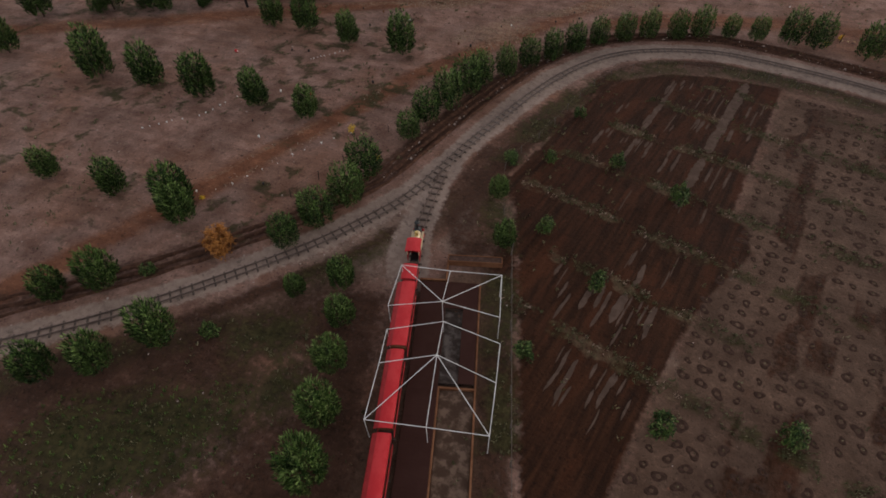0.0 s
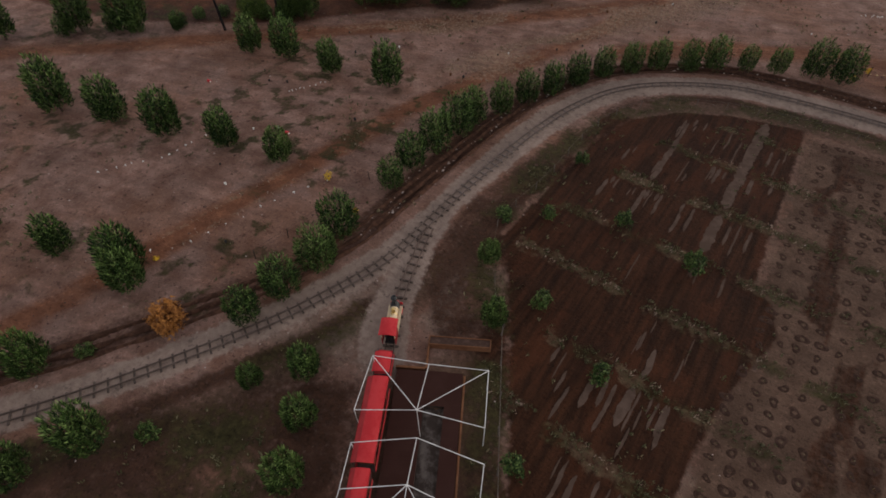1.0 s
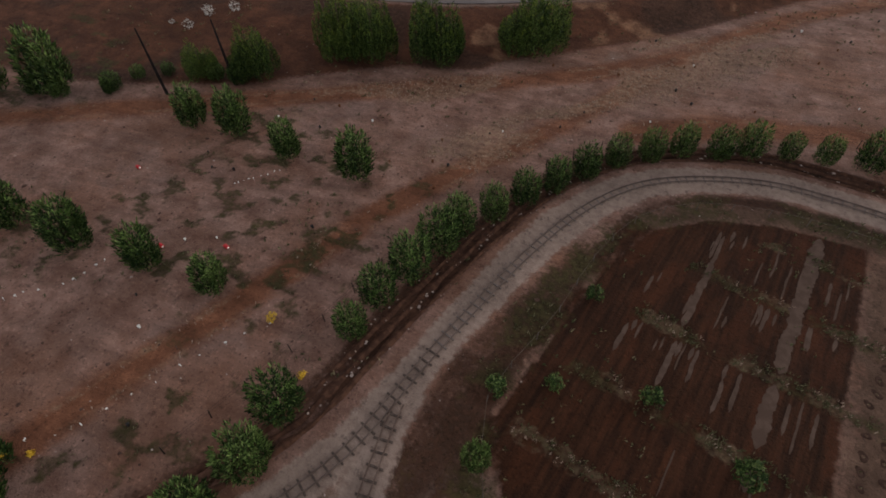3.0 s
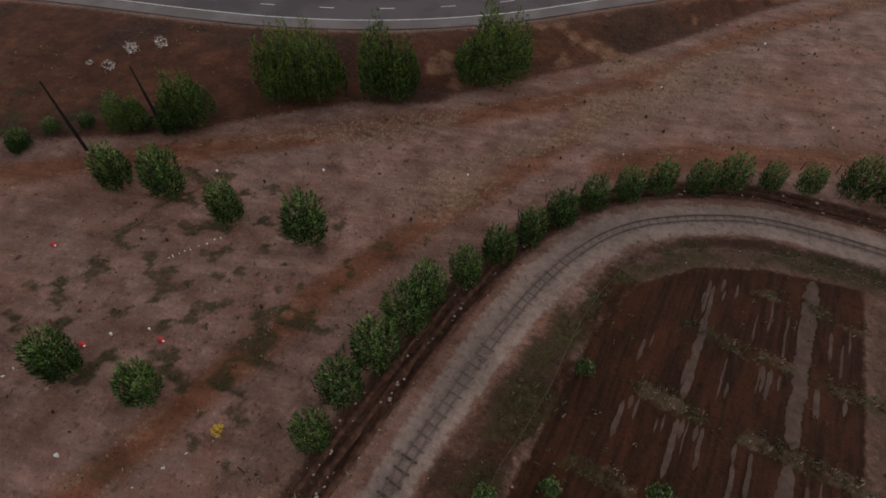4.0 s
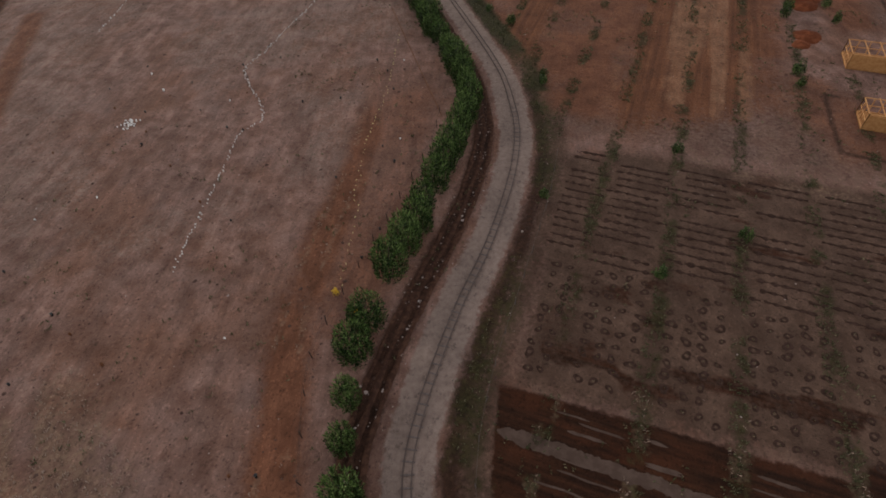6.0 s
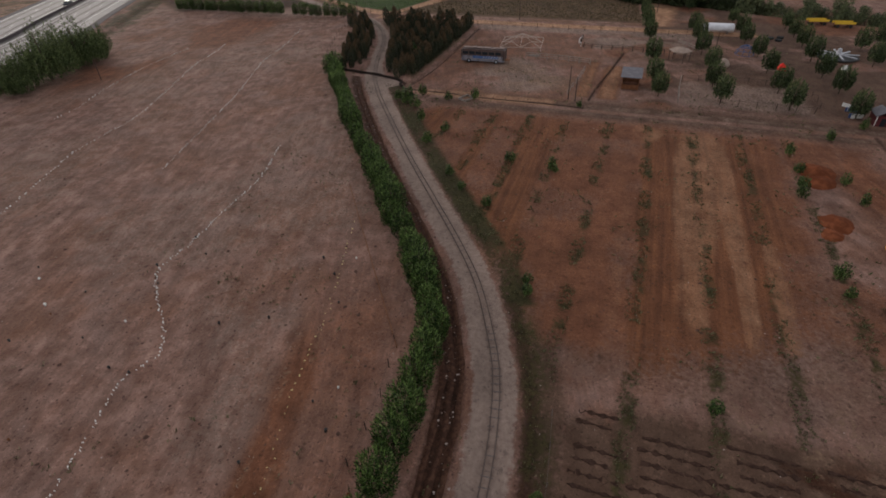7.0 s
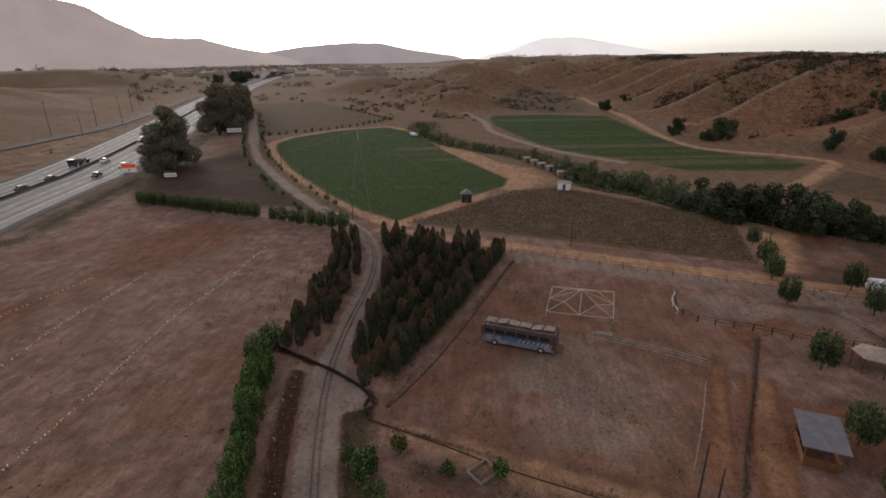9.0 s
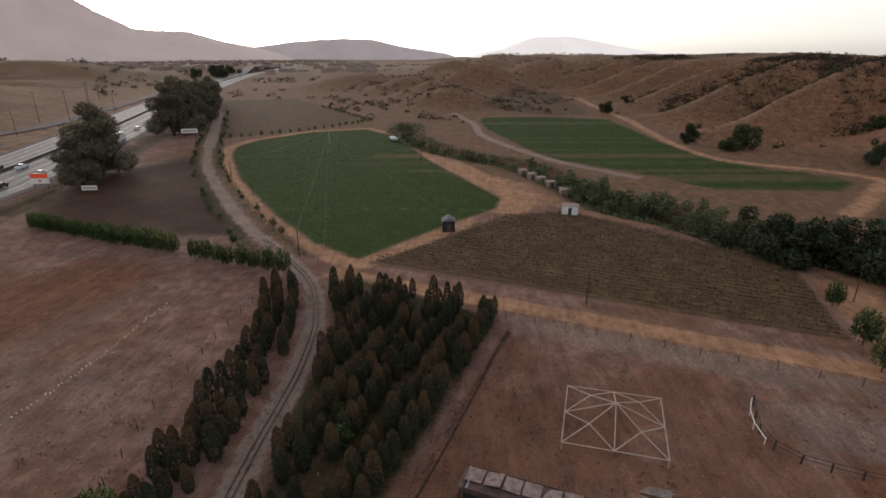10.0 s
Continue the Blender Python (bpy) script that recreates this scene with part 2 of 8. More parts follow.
def soil(name):
    """Open ground: bare earth with the kinds of surface, and far haze, laid over it by the zone layers."""
    n = Nodes(name)
    p = n.place()
    a, b, c, d = (n.node("ShaderNodeAttribute", attribute_name=k) for k in ("zones_a", "zones_b", "zones_c", "zones_d"))
    wide, mid, fine, grain = n.noise(p, 14, 4), n.noise(p, 2.2, 5), n.noise(p, 0.5, 4), n.noise(p, 0.14, 3)
    ragged = n.math("ADD", n.math("MULTIPLY", n.math("SUBTRACT", mid, 0.5), 0.9), n.math("MULTIPLY", n.math("SUBTRACT", fine, 0.5), 1.1))

    def channels(att):
        s = n.node("ShaderNodeSeparateColor")
        n.t.links.new(att.outputs["Color"], s.inputs[0])
        return (*s.outputs[:3], att.outputs["Alpha"])

    def over(col, mask, dark, light, blend=fine, hard=0.18, rag=1.0):
        window = n.math("MULTIPLY", n.span(mask, 0.0, 0.2), n.span(n.math("SUBTRACT", 1.0, mask), -0.15, 0.25))
        m = n.span(n.math("ADD", mask, n.math("MULTIPLY", ragged, n.math("MULTIPLY", window, rag))), 0.5 - hard * 2, 0.5 + hard * 2)
        return n.mix(m, col, n.mix(n.span(blend, 0.3, 0.7), dark, light))

    def shaded(col, f, k):
        v = n.node("ShaderNodeVectorMath", operation="SCALE")
        n.put(col, v.inputs[0])
        n.put(n.math("ADD", 1.0, n.math("MULTIPLY", f, k)), v.inputs["Scale"])
        return v.outputs[0]
    gravel, red, tilled, grass = channels(a)
    straw, ochre, crop, trench = channels(b)
    dry, veg, pale, strip = channels(c)
    damp, bank, far, slope = channels(d)
    col = n.mix(n.span(mid, 0.3, 0.7), (0.199, 0.121, 0.103), (0.335, 0.232, 0.213))
    col = n.mix(n.math("MULTIPLY", n.span(wide, 0.44, 0.64), 0.5), col, (0.215, 0.112, 0.074))
    col = n.mix(n.math("MULTIPLY", n.span(n.noise(p, 9, 4), 0.54, 0.66), 0.55), col, (0.285, 0.212, 0.205))
    col = over(col, dry, (0.165, 0.104, 0.070), (0.25, 0.166, 0.114), mid)
    col = over(col, slope, (0.178, 0.100, 0.065), (0.285, 0.170, 0.110), mid)
    col = over(col, damp, (0.100, 0.064, 0.049), (0.158, 0.107, 0.086), mid)
    col = over(col, pale, (0.225, 0.170, 0.153), (0.315, 0.247, 0.228))
    col = over(col, bank, (0.075, 0.034, 0.022), (0.135, 0.062, 0.038), mid)
    col = over(col, red, (0.160, 0.073, 0.045), (0.248, 0.119, 0.076), mid, 0.18, 0.55)
    along = n.noise(n.place(True, (0.06, 1.3, 1)), 1.0, 3)
    col = over(col, strip, (0.135, 0.060, 0.034), (0.228, 0.104, 0.055), along)
    col = over(col, ochre, (0.37, 0.222, 0.145), (0.52, 0.338, 0.235), mid, 0.18, 0.3)
    streak = n.noise(n.place(True, (2.2, 0.16, 1)), 1.0, 4)
    col = over(col, tilled, (0.027, 0.0122, 0.0075), (0.068, 0.0285, 0.0158), streak)
    col = n.mix(n.math("MULTIPLY", n.span(n.noise(n.place(True, (0.45, 0.12, 1)), 1.0, 4), 0.5, 0.62), n.math("MULTIPLY", tilled, 0.55)), col, (0.088, 0.032, 0.016))
    col = over(col, trench, (0.040, 0.022, 0.016), (0.092, 0.050, 0.036))
    col = over(col, straw, (0.21, 0.135, 0.104), (0.32, 0.235, 0.182), fine)
    rows = n.noise(n.place(True, (1.5, 0.3, 1)), 1.0, 4)
    xs = n.node("ShaderNodeSeparateXYZ")
    n.put(p, xs.inputs[0])
    furrow = n.math("ADD", 0.5, n.math("MULTIPLY", n.math("SINE", n.math("ADD", n.math("MULTIPLY", xs.outputs["X"], 4.6), n.math("MULTIPLY", mid, 3.0))), 0.5))
    col = over(col, veg, (0.080, 0.054, 0.035), (0.180, 0.125, 0.078), n.math("ADD", n.math("MULTIPLY", rows, 0.88), n.math("MULTIPLY", furrow, 0.12)))
    col = over(col, crop, (0.024, 0.056, 0.004), (0.046, 0.088, 0.010), n.math("ADD", n.math("MULTIPLY", mid, 0.55), n.math("MULTIPLY", furrow, 0.45)))
    col = over(col, grass, (0.030, 0.033, 0.013), (0.076, 0.070, 0.032))
    col = over(col, gravel, (0.285, 0.233, 0.220), (0.370, 0.312, 0.298), fine, 0.12)
    worked = n.math("SUBTRACT", 1.0, n.math("MULTIPLY", n.span(n.math("MAXIMUM", gravel, crop), 0.3, 0.7), 0.75))
    lumps, crumb, blotch = n.noise(p, 0.28, 4, 0.75), n.noise(p, 0.33, 6, 0.8), n.noise(p, 0.9, 6, 0.8)
    col = shaded(col, n.math("MULTIPLY", worked, n.span(lumps, 0.45, 0.34)), -0.46)
    col = shaded(col, n.math("MULTIPLY", worked, n.span(crumb, 0.53, 0.66)), 0.55)
    col = shaded(col, n.span(blotch, 0.46, 0.34), -0.42)
    col = shaded(col, n.span(n.noise(p, 5.5, 3), 0.36, 0.64), -0.22)
    way = n.node("ShaderNodeMapping")
    way.inputs["Rotation"].default_value = (0, 0, radians(-19))
    n.put(p, way.inputs["Vector"])
    long = n.node("ShaderNodeMapping")
    long.inputs["Scale"].default_value = (0.13, 0.9, 1)
    n.t.links.new(way.outputs[0], long.inputs["Vector"])
    drag = n.noise(long.outputs[0], 1.0, 5, 0.65)
    open_field = n.math("MULTIPLY", worked, n.math("SUBTRACT", 1.0, n.span(n.math("ADD", n.math("MAXIMUM", strip, tilled), n.math("MULTIPLY", n.math("MAXIMUM", damp, veg), 0.8)), 0.1, 0.45)))
    col = shaded(col, n.math("MULTIPLY", open_field, n.span(drag, 0.51, 0.64)), 0.19)
    col = shaded(col, n.math("MULTIPLY", open_field, n.span(drag, 0.48, 0.37)), -0.15)
    # far: distant ground mixed paler, haze put into the soil colour
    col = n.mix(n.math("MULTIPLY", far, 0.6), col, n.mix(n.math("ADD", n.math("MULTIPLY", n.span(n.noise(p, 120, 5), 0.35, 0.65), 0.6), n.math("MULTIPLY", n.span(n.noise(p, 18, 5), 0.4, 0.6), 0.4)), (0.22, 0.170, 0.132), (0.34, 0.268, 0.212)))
    tone = n.node("ShaderNodeVectorMath", operation="MULTIPLY")
    n.put(col, tone.inputs[0])
    tone.inputs[1].default_value = (0.69, 0.588, 0.503)
    col = tone.outputs[0]
    n.bump(n.math("ADD", n.math("MULTIPLY", fine, 0.6), n.math("ADD", n.math("MULTIPLY", grain, 0.25), n.math("MULTIPLY", lumps, 0.6))), 0.15, 0.9)
    n.b.inputs["Specular IOR Level"].default_value = 0.12
    return n.done(col, 0.95)


SOIL = soil("soil")
ASPHALT = worn("asphalt", (0.066, 0.053, 0.055), (0.100, 0.083, 0.084), 6, 0.2, 0.85, world_space=True, stretch=(1, 1, 1))
CONCRETE = worn("pale_concrete", (0.135, 0.117, 0.113), (0.200, 0.177, 0.172), 3, 0.15, 0.72, world_space=True, stretch=(0.5, 0.5, 1))
LANE_PAINT = worn("lane_paint", (0.62, 0.60, 0.56), (0.42, 0.40, 0.38), 0.7, 0.1, 0.8)
RAIL_STEEL = worn("rusty_rail", (0.09, 0.057, 0.046), (0.16, 0.11, 0.09), 0.5, 0.05, 0.6, 0.5)
TIE_WOOD = worn("sleeper_wood", (0.060, 0.044, 0.037), (0.125, 0.093, 0.077), 0.4, 0.05, 0.95)
RED_PAINT = worn("red_paint", (0.37, 0.010, 0.014), (0.48, 0.034, 0.036), 0.9, 0.08, 0.55, amount=0.6)
DARK_RED = worn("dark_red_paint_and_shade", (0.24, 0.010, 0.012), (0.31, 0.022, 0.022), 0.6, 0.06, 0.6)
BLACK = worn("black_iron", (0.012, 0.012, 0.013), (0.035, 0.032, 0.03), 0.3, 0.04, 0.5)
CREAM = worn("cream_paint", (0.55, 0.42, 0.27), (0.42, 0.31, 0.2), 0.4, 0.05, 0.5)
BRASS = worn("brass", (0.6, 0.42, 0.16), (0.45, 0.3, 0.12), 0.2, 0.04, 0.35, 0.8)
WHITE_PIPE = worn("white_pipe", (0.60, 0.57, 0.56), (0.42, 0.39, 0.37), 0.6, 0.06, 0.5)
DECK = worn("deck_boards", (0.034, 0.0145, 0.0115), (0.047, 0.022, 0.018), 2.0, 0.2, 0.95, amount=0.4, depth=0.001, world_space=True)
TIMBER = worn("timber_beam", (0.125, 0.052, 0.026), (0.20, 0.09, 0.047), 0.8, 0.07, 0.85)
GREY_WOOD = worn("grey_weathered_wood", (0.19, 0.15, 0.13), (0.31, 0.26, 0.225), 0.6, 0.06, 0.95)
DARK_WOOD = worn("dark_post_wood", (0.04, 0.028, 0.024), (0.085, 0.06, 0.048), 0.5, 0.05, 0.95)
TAR_WOOD = worn("tarred_wood", (0.010, 0.008, 0.008), (0.024, 0.019, 0.017), 0.5, 0.05, 0.95)
FRESH_WOOD = worn("fresh_lumber", (0.42, 0.20, 0.078), (0.54, 0.29, 0.12), 0.8, 0.07, 0.8)
BOARD = worn("strand_board", (0.31, 0.140, 0.050), (0.42, 0.215, 0.086), 0.3, 0.05, 0.85)
BARK = worn("bark", (0.07, 0.048, 0.036), (0.14, 0.10, 0.08), 0.3, 0.05, 0.95)
STONE = worn("field_stone", (0.24, 0.18, 0.155), (0.38, 0.31, 0.28), 0.3, 0.05, 0.95)
CLOD = worn("earth_clod", (0.055, 0.031, 0.024), (0.11, 0.065, 0.05), 0.3, 0.05, 0.95)
WHITE = worn("chalk_white", (0.68, 0.65, 0.61), (0.50, 0.47, 0.44), 0.2, 0.04, 0.85)
YELLOW = worn("yellow_petals", (0.60, 0.38, 0.04), (0.46, 0.27, 0.03), 0.2, 0.04, 0.8)
PALE_YELLOW = worn("pale_yellow_tape", (0.62, 0.50, 0.24), (0.50, 0.40, 0.20), 0.2, 0.04, 0.8)
ORANGE_SIGN = worn("orange_red_board", (0.85, 0.10, 0.035), (0.75, 0.08, 0.03), 0.4, 0.05, 0.6)
ROOF_GREY = worn("grey_roofing", (0.115, 0.105, 0.115), (0.165, 0.15, 0.16), 1.0, 0.07, 0.8)
CANVAS = worn("tan_canvas", (0.29, 0.215, 0.175), (0.21, 0.155, 0.125), 0.8, 0.07, 0.9)
TANK_WHITE = worn("tank_white", (0.62, 0.60, 0.62), (0.46, 0.44, 0.455), 1.5, 0.08, 0.5)
BLUE = worn("faded_blue", (0.035, 0.07, 0.18), (0.075, 0.12, 0.24), 0.8, 0.06, 0.5)
BUS_GREY = worn("dull_bus_grey", (0.17, 0.155, 0.18), (0.085, 0.076, 0.088), 0.7, 0.06, 0.6)
BUS_ROOF = worn("patched_roof_tan", (0.24, 0.175, 0.155), (0.10, 0.066, 0.056), 0.5, 0.06, 0.85)
ROUGH_SLAB = worn("rough_slab", (0.050, 0.029, 0.020), (0.135, 0.086, 0.062), 0.7, 0.12, 0.95, amount=0.9, depth=0.03)
PIT_FLOOR = worn("pit_rubble", (0.035, 0.025, 0.021), (0.12, 0.096, 0.085), 0.7, 0.09, 0.95)
DAMP_CLOD = worn("damp_clod", (0.020, 0.010, 0.008), (0.046, 0.023, 0.017), 0.3, 0.05, 0.95)
RIDGE_EARTH = worn("ridge_earth", (0.038, 0.019, 0.013), (0.10, 0.049, 0.032), 0.5, 0.08, 0.95)
SHOULDER = worn("pale_shoulder", (0.112, 0.093, 0.089), (0.165, 0.140, 0.133), 4, 0.2, 0.9, world_space=True)
WORN_POST = worn("worn_post", (0.085, 0.066, 0.055), (0.15, 0.12, 0.10), 0.6, 0.06, 0.95)
DUSTY_TIE = worn("dusty_sleeper", (0.125, 0.097, 0.085), (0.20, 0.162, 0.146), 0.4, 0.05, 0.95)
DUSTY_RAIL = worn("dusty_rail", (0.085, 0.058, 0.049), (0.14, 0.102, 0.086), 0.5, 0.05, 0.7, 0.2)
FURROW_EARTH = worn("furrow_earth", (0.031, 0.017, 0.0125), (0.062, 0.035, 0.026), 0.4, 0.08, 0.95)
STRIP_EARTH = worn("pale_bare_earth", (0.066, 0.041, 0.031), (0.100, 0.065, 0.050), 0.9, 0.1, 0.95, world_space=True, depth=0.02)
# scrub leaves lightened, with the haze of distance put into their colour
HAZED_TREES = leafy("hazed_far_tree_leaves", (0.05, 0.045, 0.035), (0.12, 0.10, 0.08), None, 0.9)
TENT_PIPE = worn("tan_pipe", (0.40, 0.31, 0.26), (0.30, 0.225, 0.185), 0.6, 0.06, 0.6)
MAROON = worn("maroon_paint", (0.075, 0.010, 0.012), (0.12, 0.022, 0.022), 0.5, 0.06, 0.7)
HEAP_EARTH = worn("heap_earth", (0.10, 0.029, 0.013), (0.18, 0.058, 0.026), 0.8, 0.09, 0.95, depth=0.05, world_space=True)
SILVER = worn("dull_silver", (0.38, 0.37, 0.39), (0.27, 0.26, 0.28), 0.8, 0.06, 0.5, 0.2)
BROWN_PAINT = worn("dark_brown_paint", (0.05, 0.03, 0.026), (0.10, 0.062, 0.05), 0.8, 0.06, 0.6)
TYRE = worn("tyre_rubber", (0.02, 0.02, 0.02), (0.04, 0.037, 0.035), 0.3, 0.03, 0.9)
GLASS_DARK = worn("dark_window_glass", (0.015, 0.018, 0.022), (0.03, 0.034, 0.04), 0.6, 0.1, 0.12, amount=0.4, depth=0.0)
CAR_DARK = worn("dark_car_paint", (0.03, 0.03, 0.035), (0.05, 0.05, 0.055), 0.8, 0.08, 0.35)
CAR_PALE = worn("pale_car_paint", (0.62, 0.62, 0.63), (0.5, 0.5, 0.51), 0.8, 0.08, 0.35)
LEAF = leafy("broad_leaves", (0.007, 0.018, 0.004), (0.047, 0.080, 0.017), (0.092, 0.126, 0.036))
# lighter leaf colour for the ends of the shoots
LEAF_SHOOT = leafy("shoot_tip_leaves", (0.045, 0.084, 0.017), (0.138, 0.202, 0.052), (0.175, 0.232, 0.076))
LEAF_SHOOT_BANK = leafy("bank_shoot_leaves", (0.062, 0.088, 0.012), (0.175, 0.212, 0.034))
LEAF_SHOOT_DULL = leafy("dull_shoot_leaves", (0.055, 0.070, 0.026), (0.150, 0.170, 0.072), None, 0.7)
LEAF_YOUNG = leafy("young_leaves", (0.010, 0.025, 0.005), (0.062, 0.100, 0.021), (0.120, 0.155, 0.048))
LEAF_DARK = leafy("dark_leaves", (0.014, 0.020, 0.008), (0.062, 0.072, 0.030))
LEAF_VERGE = leafy("verge_leaves", (0.034, 0.049, 0.017), (0.132, 0.156, 0.058), None, 0.7)
LEAF_YARD = leafy("yard_leaves", (0.014, 0.025, 0.009), (0.066, 0.088, 0.033), (0.110, 0.130, 0.056))
# leaf colour raised to stand in for the haze before these trees
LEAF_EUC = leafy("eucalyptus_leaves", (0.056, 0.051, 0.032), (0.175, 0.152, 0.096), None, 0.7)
LEAF_GREY = leafy("olive_leaves", (0.045, 0.055, 0.026), (0.155, 0.165, 0.08))
LEAF_BANK = leafy("bank_leaves", (0.009, 0.022, 0.006), (0.062, 0.098, 0.018), (0.110, 0.143, 0.033))
LEAF_ORANGE = leafy("autumn_leaves", (0.17, 0.062, 0.018), (0.40, 0.165, 0.042))
WEED = leafy("weeds", (0.044, 0.047, 0.020), (0.108, 0.104, 0.050), (0.20, 0.165, 0.10), 0.85)
ROW_WEED = leafy("row_weed_leaves", (0.055, 0.055, 0.025), (0.110, 0.104, 0.050), (0.17, 0.148, 0.090), 0.85)
LOW_PLANT = leafy("low_plant_leaves", (0.030, 0.052, 0.013), (0.098, 0.130, 0.036), None, 0.85)


def cypress_scale():
    n = Nodes("cypress_scale")
    r = n.node("ShaderNodeNewGeometry").outputs["Random Per Island"]
    o = n.node("ShaderNodeObjectInfo").outputs["Random"]
    s = n.node("ShaderNodeSeparateXYZ")
    n.t.links.new(n.node("ShaderNodeTexCoord").outputs["Object"], s.inputs[0])
    c = n.mix(n.math("ADD", n.math("MULTIPLY", r, 0.7), n.math("MULTIPLY", o, 0.3)), (0.009, 0.0115, 0.005), (0.036, 0.038, 0.015))
    rust = n.math("ADD", n.math("MULTIPLY", s.outputs["Z"], 0.30), n.math("ADD", n.math("MULTIPLY", r, 0.35), n.math("MULTIPLY", n.math("SUBTRACT", o, 0.5), 0.9)))
    return n.done(n.mix(n.math("MULTIPLY", n.span(rust, 0.95, 1.6), 0.7), c, (0.088, 0.046, 0.020)), 0.85)


CYPRESS = cypress_scale()
for earth in (FURROW_EARTH, RIDGE_EARTH, DAMP_CLOD, CLOD, STRIP_EARTH, HEAP_EARTH, DECK, ROUGH_SLAB, PIT_FLOOR):
    earth.node_tree.nodes["Principled BSDF"].inputs["Specular IOR Level"].default_value = 0.04
SCRUB = leafy("hill_scrub", (0.028, 0.023, 0.014), (0.075, 0.058, 0.036), None, 0.85)

# ---- lines of the plan ----
TRACK = spline([(-55, -24), (-46, -10.5), (-38.9, -0.6), (-33.2, 7.5), (-27.4, 18.0), (-24.9, 24.1), (-23.5, 29), (-23.2, 33), (-23.1, 38), (-22.7, 44), (-22.1, 50.3), (-20.9, 56.7), (-18.5, 62.6), (-14.8, 66.8),
                (-8.7, 70.5), (-3, 71.8), (5.9, 72.3), (14.7, 72.1), (24.4, 72.7), (32.3, 74.2), (38.5, 76.6), (44.9, 79.8), (52.2, 84.7), (60.8, 91), (69.7, 97.5), (83.1, 106.8), (95.3, 114.9), (104.8, 120.2),
                (115.2, 124.5), (128, 128.9), (134.4, 131.6), (140.5, 134.7), (146.8, 139.2), (151.3, 143.2), (155.4, 148.4), (162, 158.9), (172, 175.7), (191, 201.5), (211, 226), (233, 249), (278, 290.5), (332, 341)], 1.0)
SPUR = spline([(-23.15, 37), (-22.5, 33.4), (-21.3, 29.7), (-20.2, 26.8), (-18.45, 23.6), (-14, 15.9), (-8.4, 6.3), (-2, -4.7), (6, -18)], 1.0)
RAMP = spline([(-190, 40), (-130, 58), (-100.4, 69.4), (-78.5, 75.9), (-66.5, 80.1), (-55.2, 85.9), (-44.9, 93.6), (-36, 103), (-27, 113), (-7, 138.3), (20, 163), (50, 186), (80, 204)], 2.0)
FREEWAY = spline([(-160, 70), (-60, 140), (30, 178), (70.8, 197.9), (95.7, 207.5), (116.5, 215), (137.7, 227.6), (163.3, 241.6), (185.1, 254.2), (260, 309), (495, 492), (800, 700), (1240, 959), (2200, 1500)], 3.0)
FRONTAGE = spline([(60, 310), (130, 332), (189.7, 350.5), (220.2, 361.5), (261.7, 378.4), (358.3, 447.8), (522.4, 570.3), (700, 680)], 4.0)
BANK_TOP = np.vstack([beside(RAMP, -6.2)[RAMP[:, 0] < 62], beside(FREEWAY, -3.0)[FREEWAY[:, 0] > 72]])
BANK_FOOT = spline([(-190, 12), (-120, 34), (-84, 42), (-62.4, 54.5), (-58.8, 58.7), (-49.7, 68.2), (-42, 72.5), (-39.9, 76.3), (-34.5, 82.8), (-27.9, 90.8), (-20.5, 102.3), (-12, 117), (6, 140), (45, 172), (70, 191), (95, 203), (116, 211.5), (138, 223), (186, 250), (262, 306), (497, 488)], 2.0)
HILL_FOOT = spline([(900, 330), (700, 240), (560, 190), (482, 150), (394, 118), (345, 96), (308, 80), (293, 62), (288, 40), (276, 16), (252, -20), (238, -80), (245, -200), (260, -500)], 6.0)
VALLEY_ROAD = spline([(512, 160), (495, 153), (461, 141.5), (429, 128.5), (380, 110), (325, 92.5), (296, 79), (288, 66), (285, 50), (281, 38), (274, 33.5), (266, 37), (247, 44.5), (232, 52)], 2.5)
VALLEY_PATH = spline([(385, 212), (372, 203), (344, 184), (315, 171), (294, 154.5), (275, 136), (264, 122), (252, 100)], 2.5)
ARROYO = spline([(330, 215), (300, 200), (276, 178), (263, 155), (255, 136), (236, 117), (219, 104), (213, 90), (203, 76), (199, 62), (195, 48), (188, 34), (180, 10)], 3.0)
DIRT_A = spline([(-46, -8), (-42.5, 8), (-41, 16), (-40, 22), (-38.4, 30), (-36.5, 41), (-35.2, 48), (-32.3, 57), (-28, 68), (-24.5, 80), (-21, 92)], 1.5)
DIRT_B = spline([(-110, 8), (-82, 32), (-68, 44.5), (-53, 58), (-43, 67), (-33, 76.5), (-27, 83), (-19, 96.5), (-12, 110), (5, 131), (40, 160)], 1.5)
DIRT_C = spline([(-21, 72), (-12, 79), (-3, 83.5), (4, 86), (13, 88), (21.3, 89.3), (32, 92.5), (43.8, 96.4)], 1.5)
TILLED = [(-17, 37), (-16.6, 46), (-16.3, 53), (-14.6, 59), (-11, 63), (-6, 65.6), (0.9, 67.1), (1.3, 60), (1.6, 48), (1.8, 43.6), (3.5, 42.1), (4.5, 39.6), (3.9, 37.3), (3.3, 35), (2.8, 32.5), (2.2, 27), (2.1, 20), (2.5, 12), (-1.6, 11.5), (-5, 17.5), (-9.2, 25), (-12.2, 30)]
GREEN = [(233, 237), (246, 247), (262, 250.5), (290, 243.5), (307, 226), (292, 200.5), (255, 171), (224, 141), (214, 130.5), (204.5, 129), (190.5, 134.5), (175.3, 139), (164, 142.2), (168.3, 155), (180, 174), (205, 207.5)]


# ---- ground ----
def spurs(x, y):
    """1 along the crests of the hill spurs, 0 in the gullies between them."""
    u = x * 0.87 + y * 0.48 + 16 * (fbm(x, y, 80, 21, 3) - 0.5)
    return np.abs((((u - 339) / 58) % 1) * 2 - 1) ** 1.25


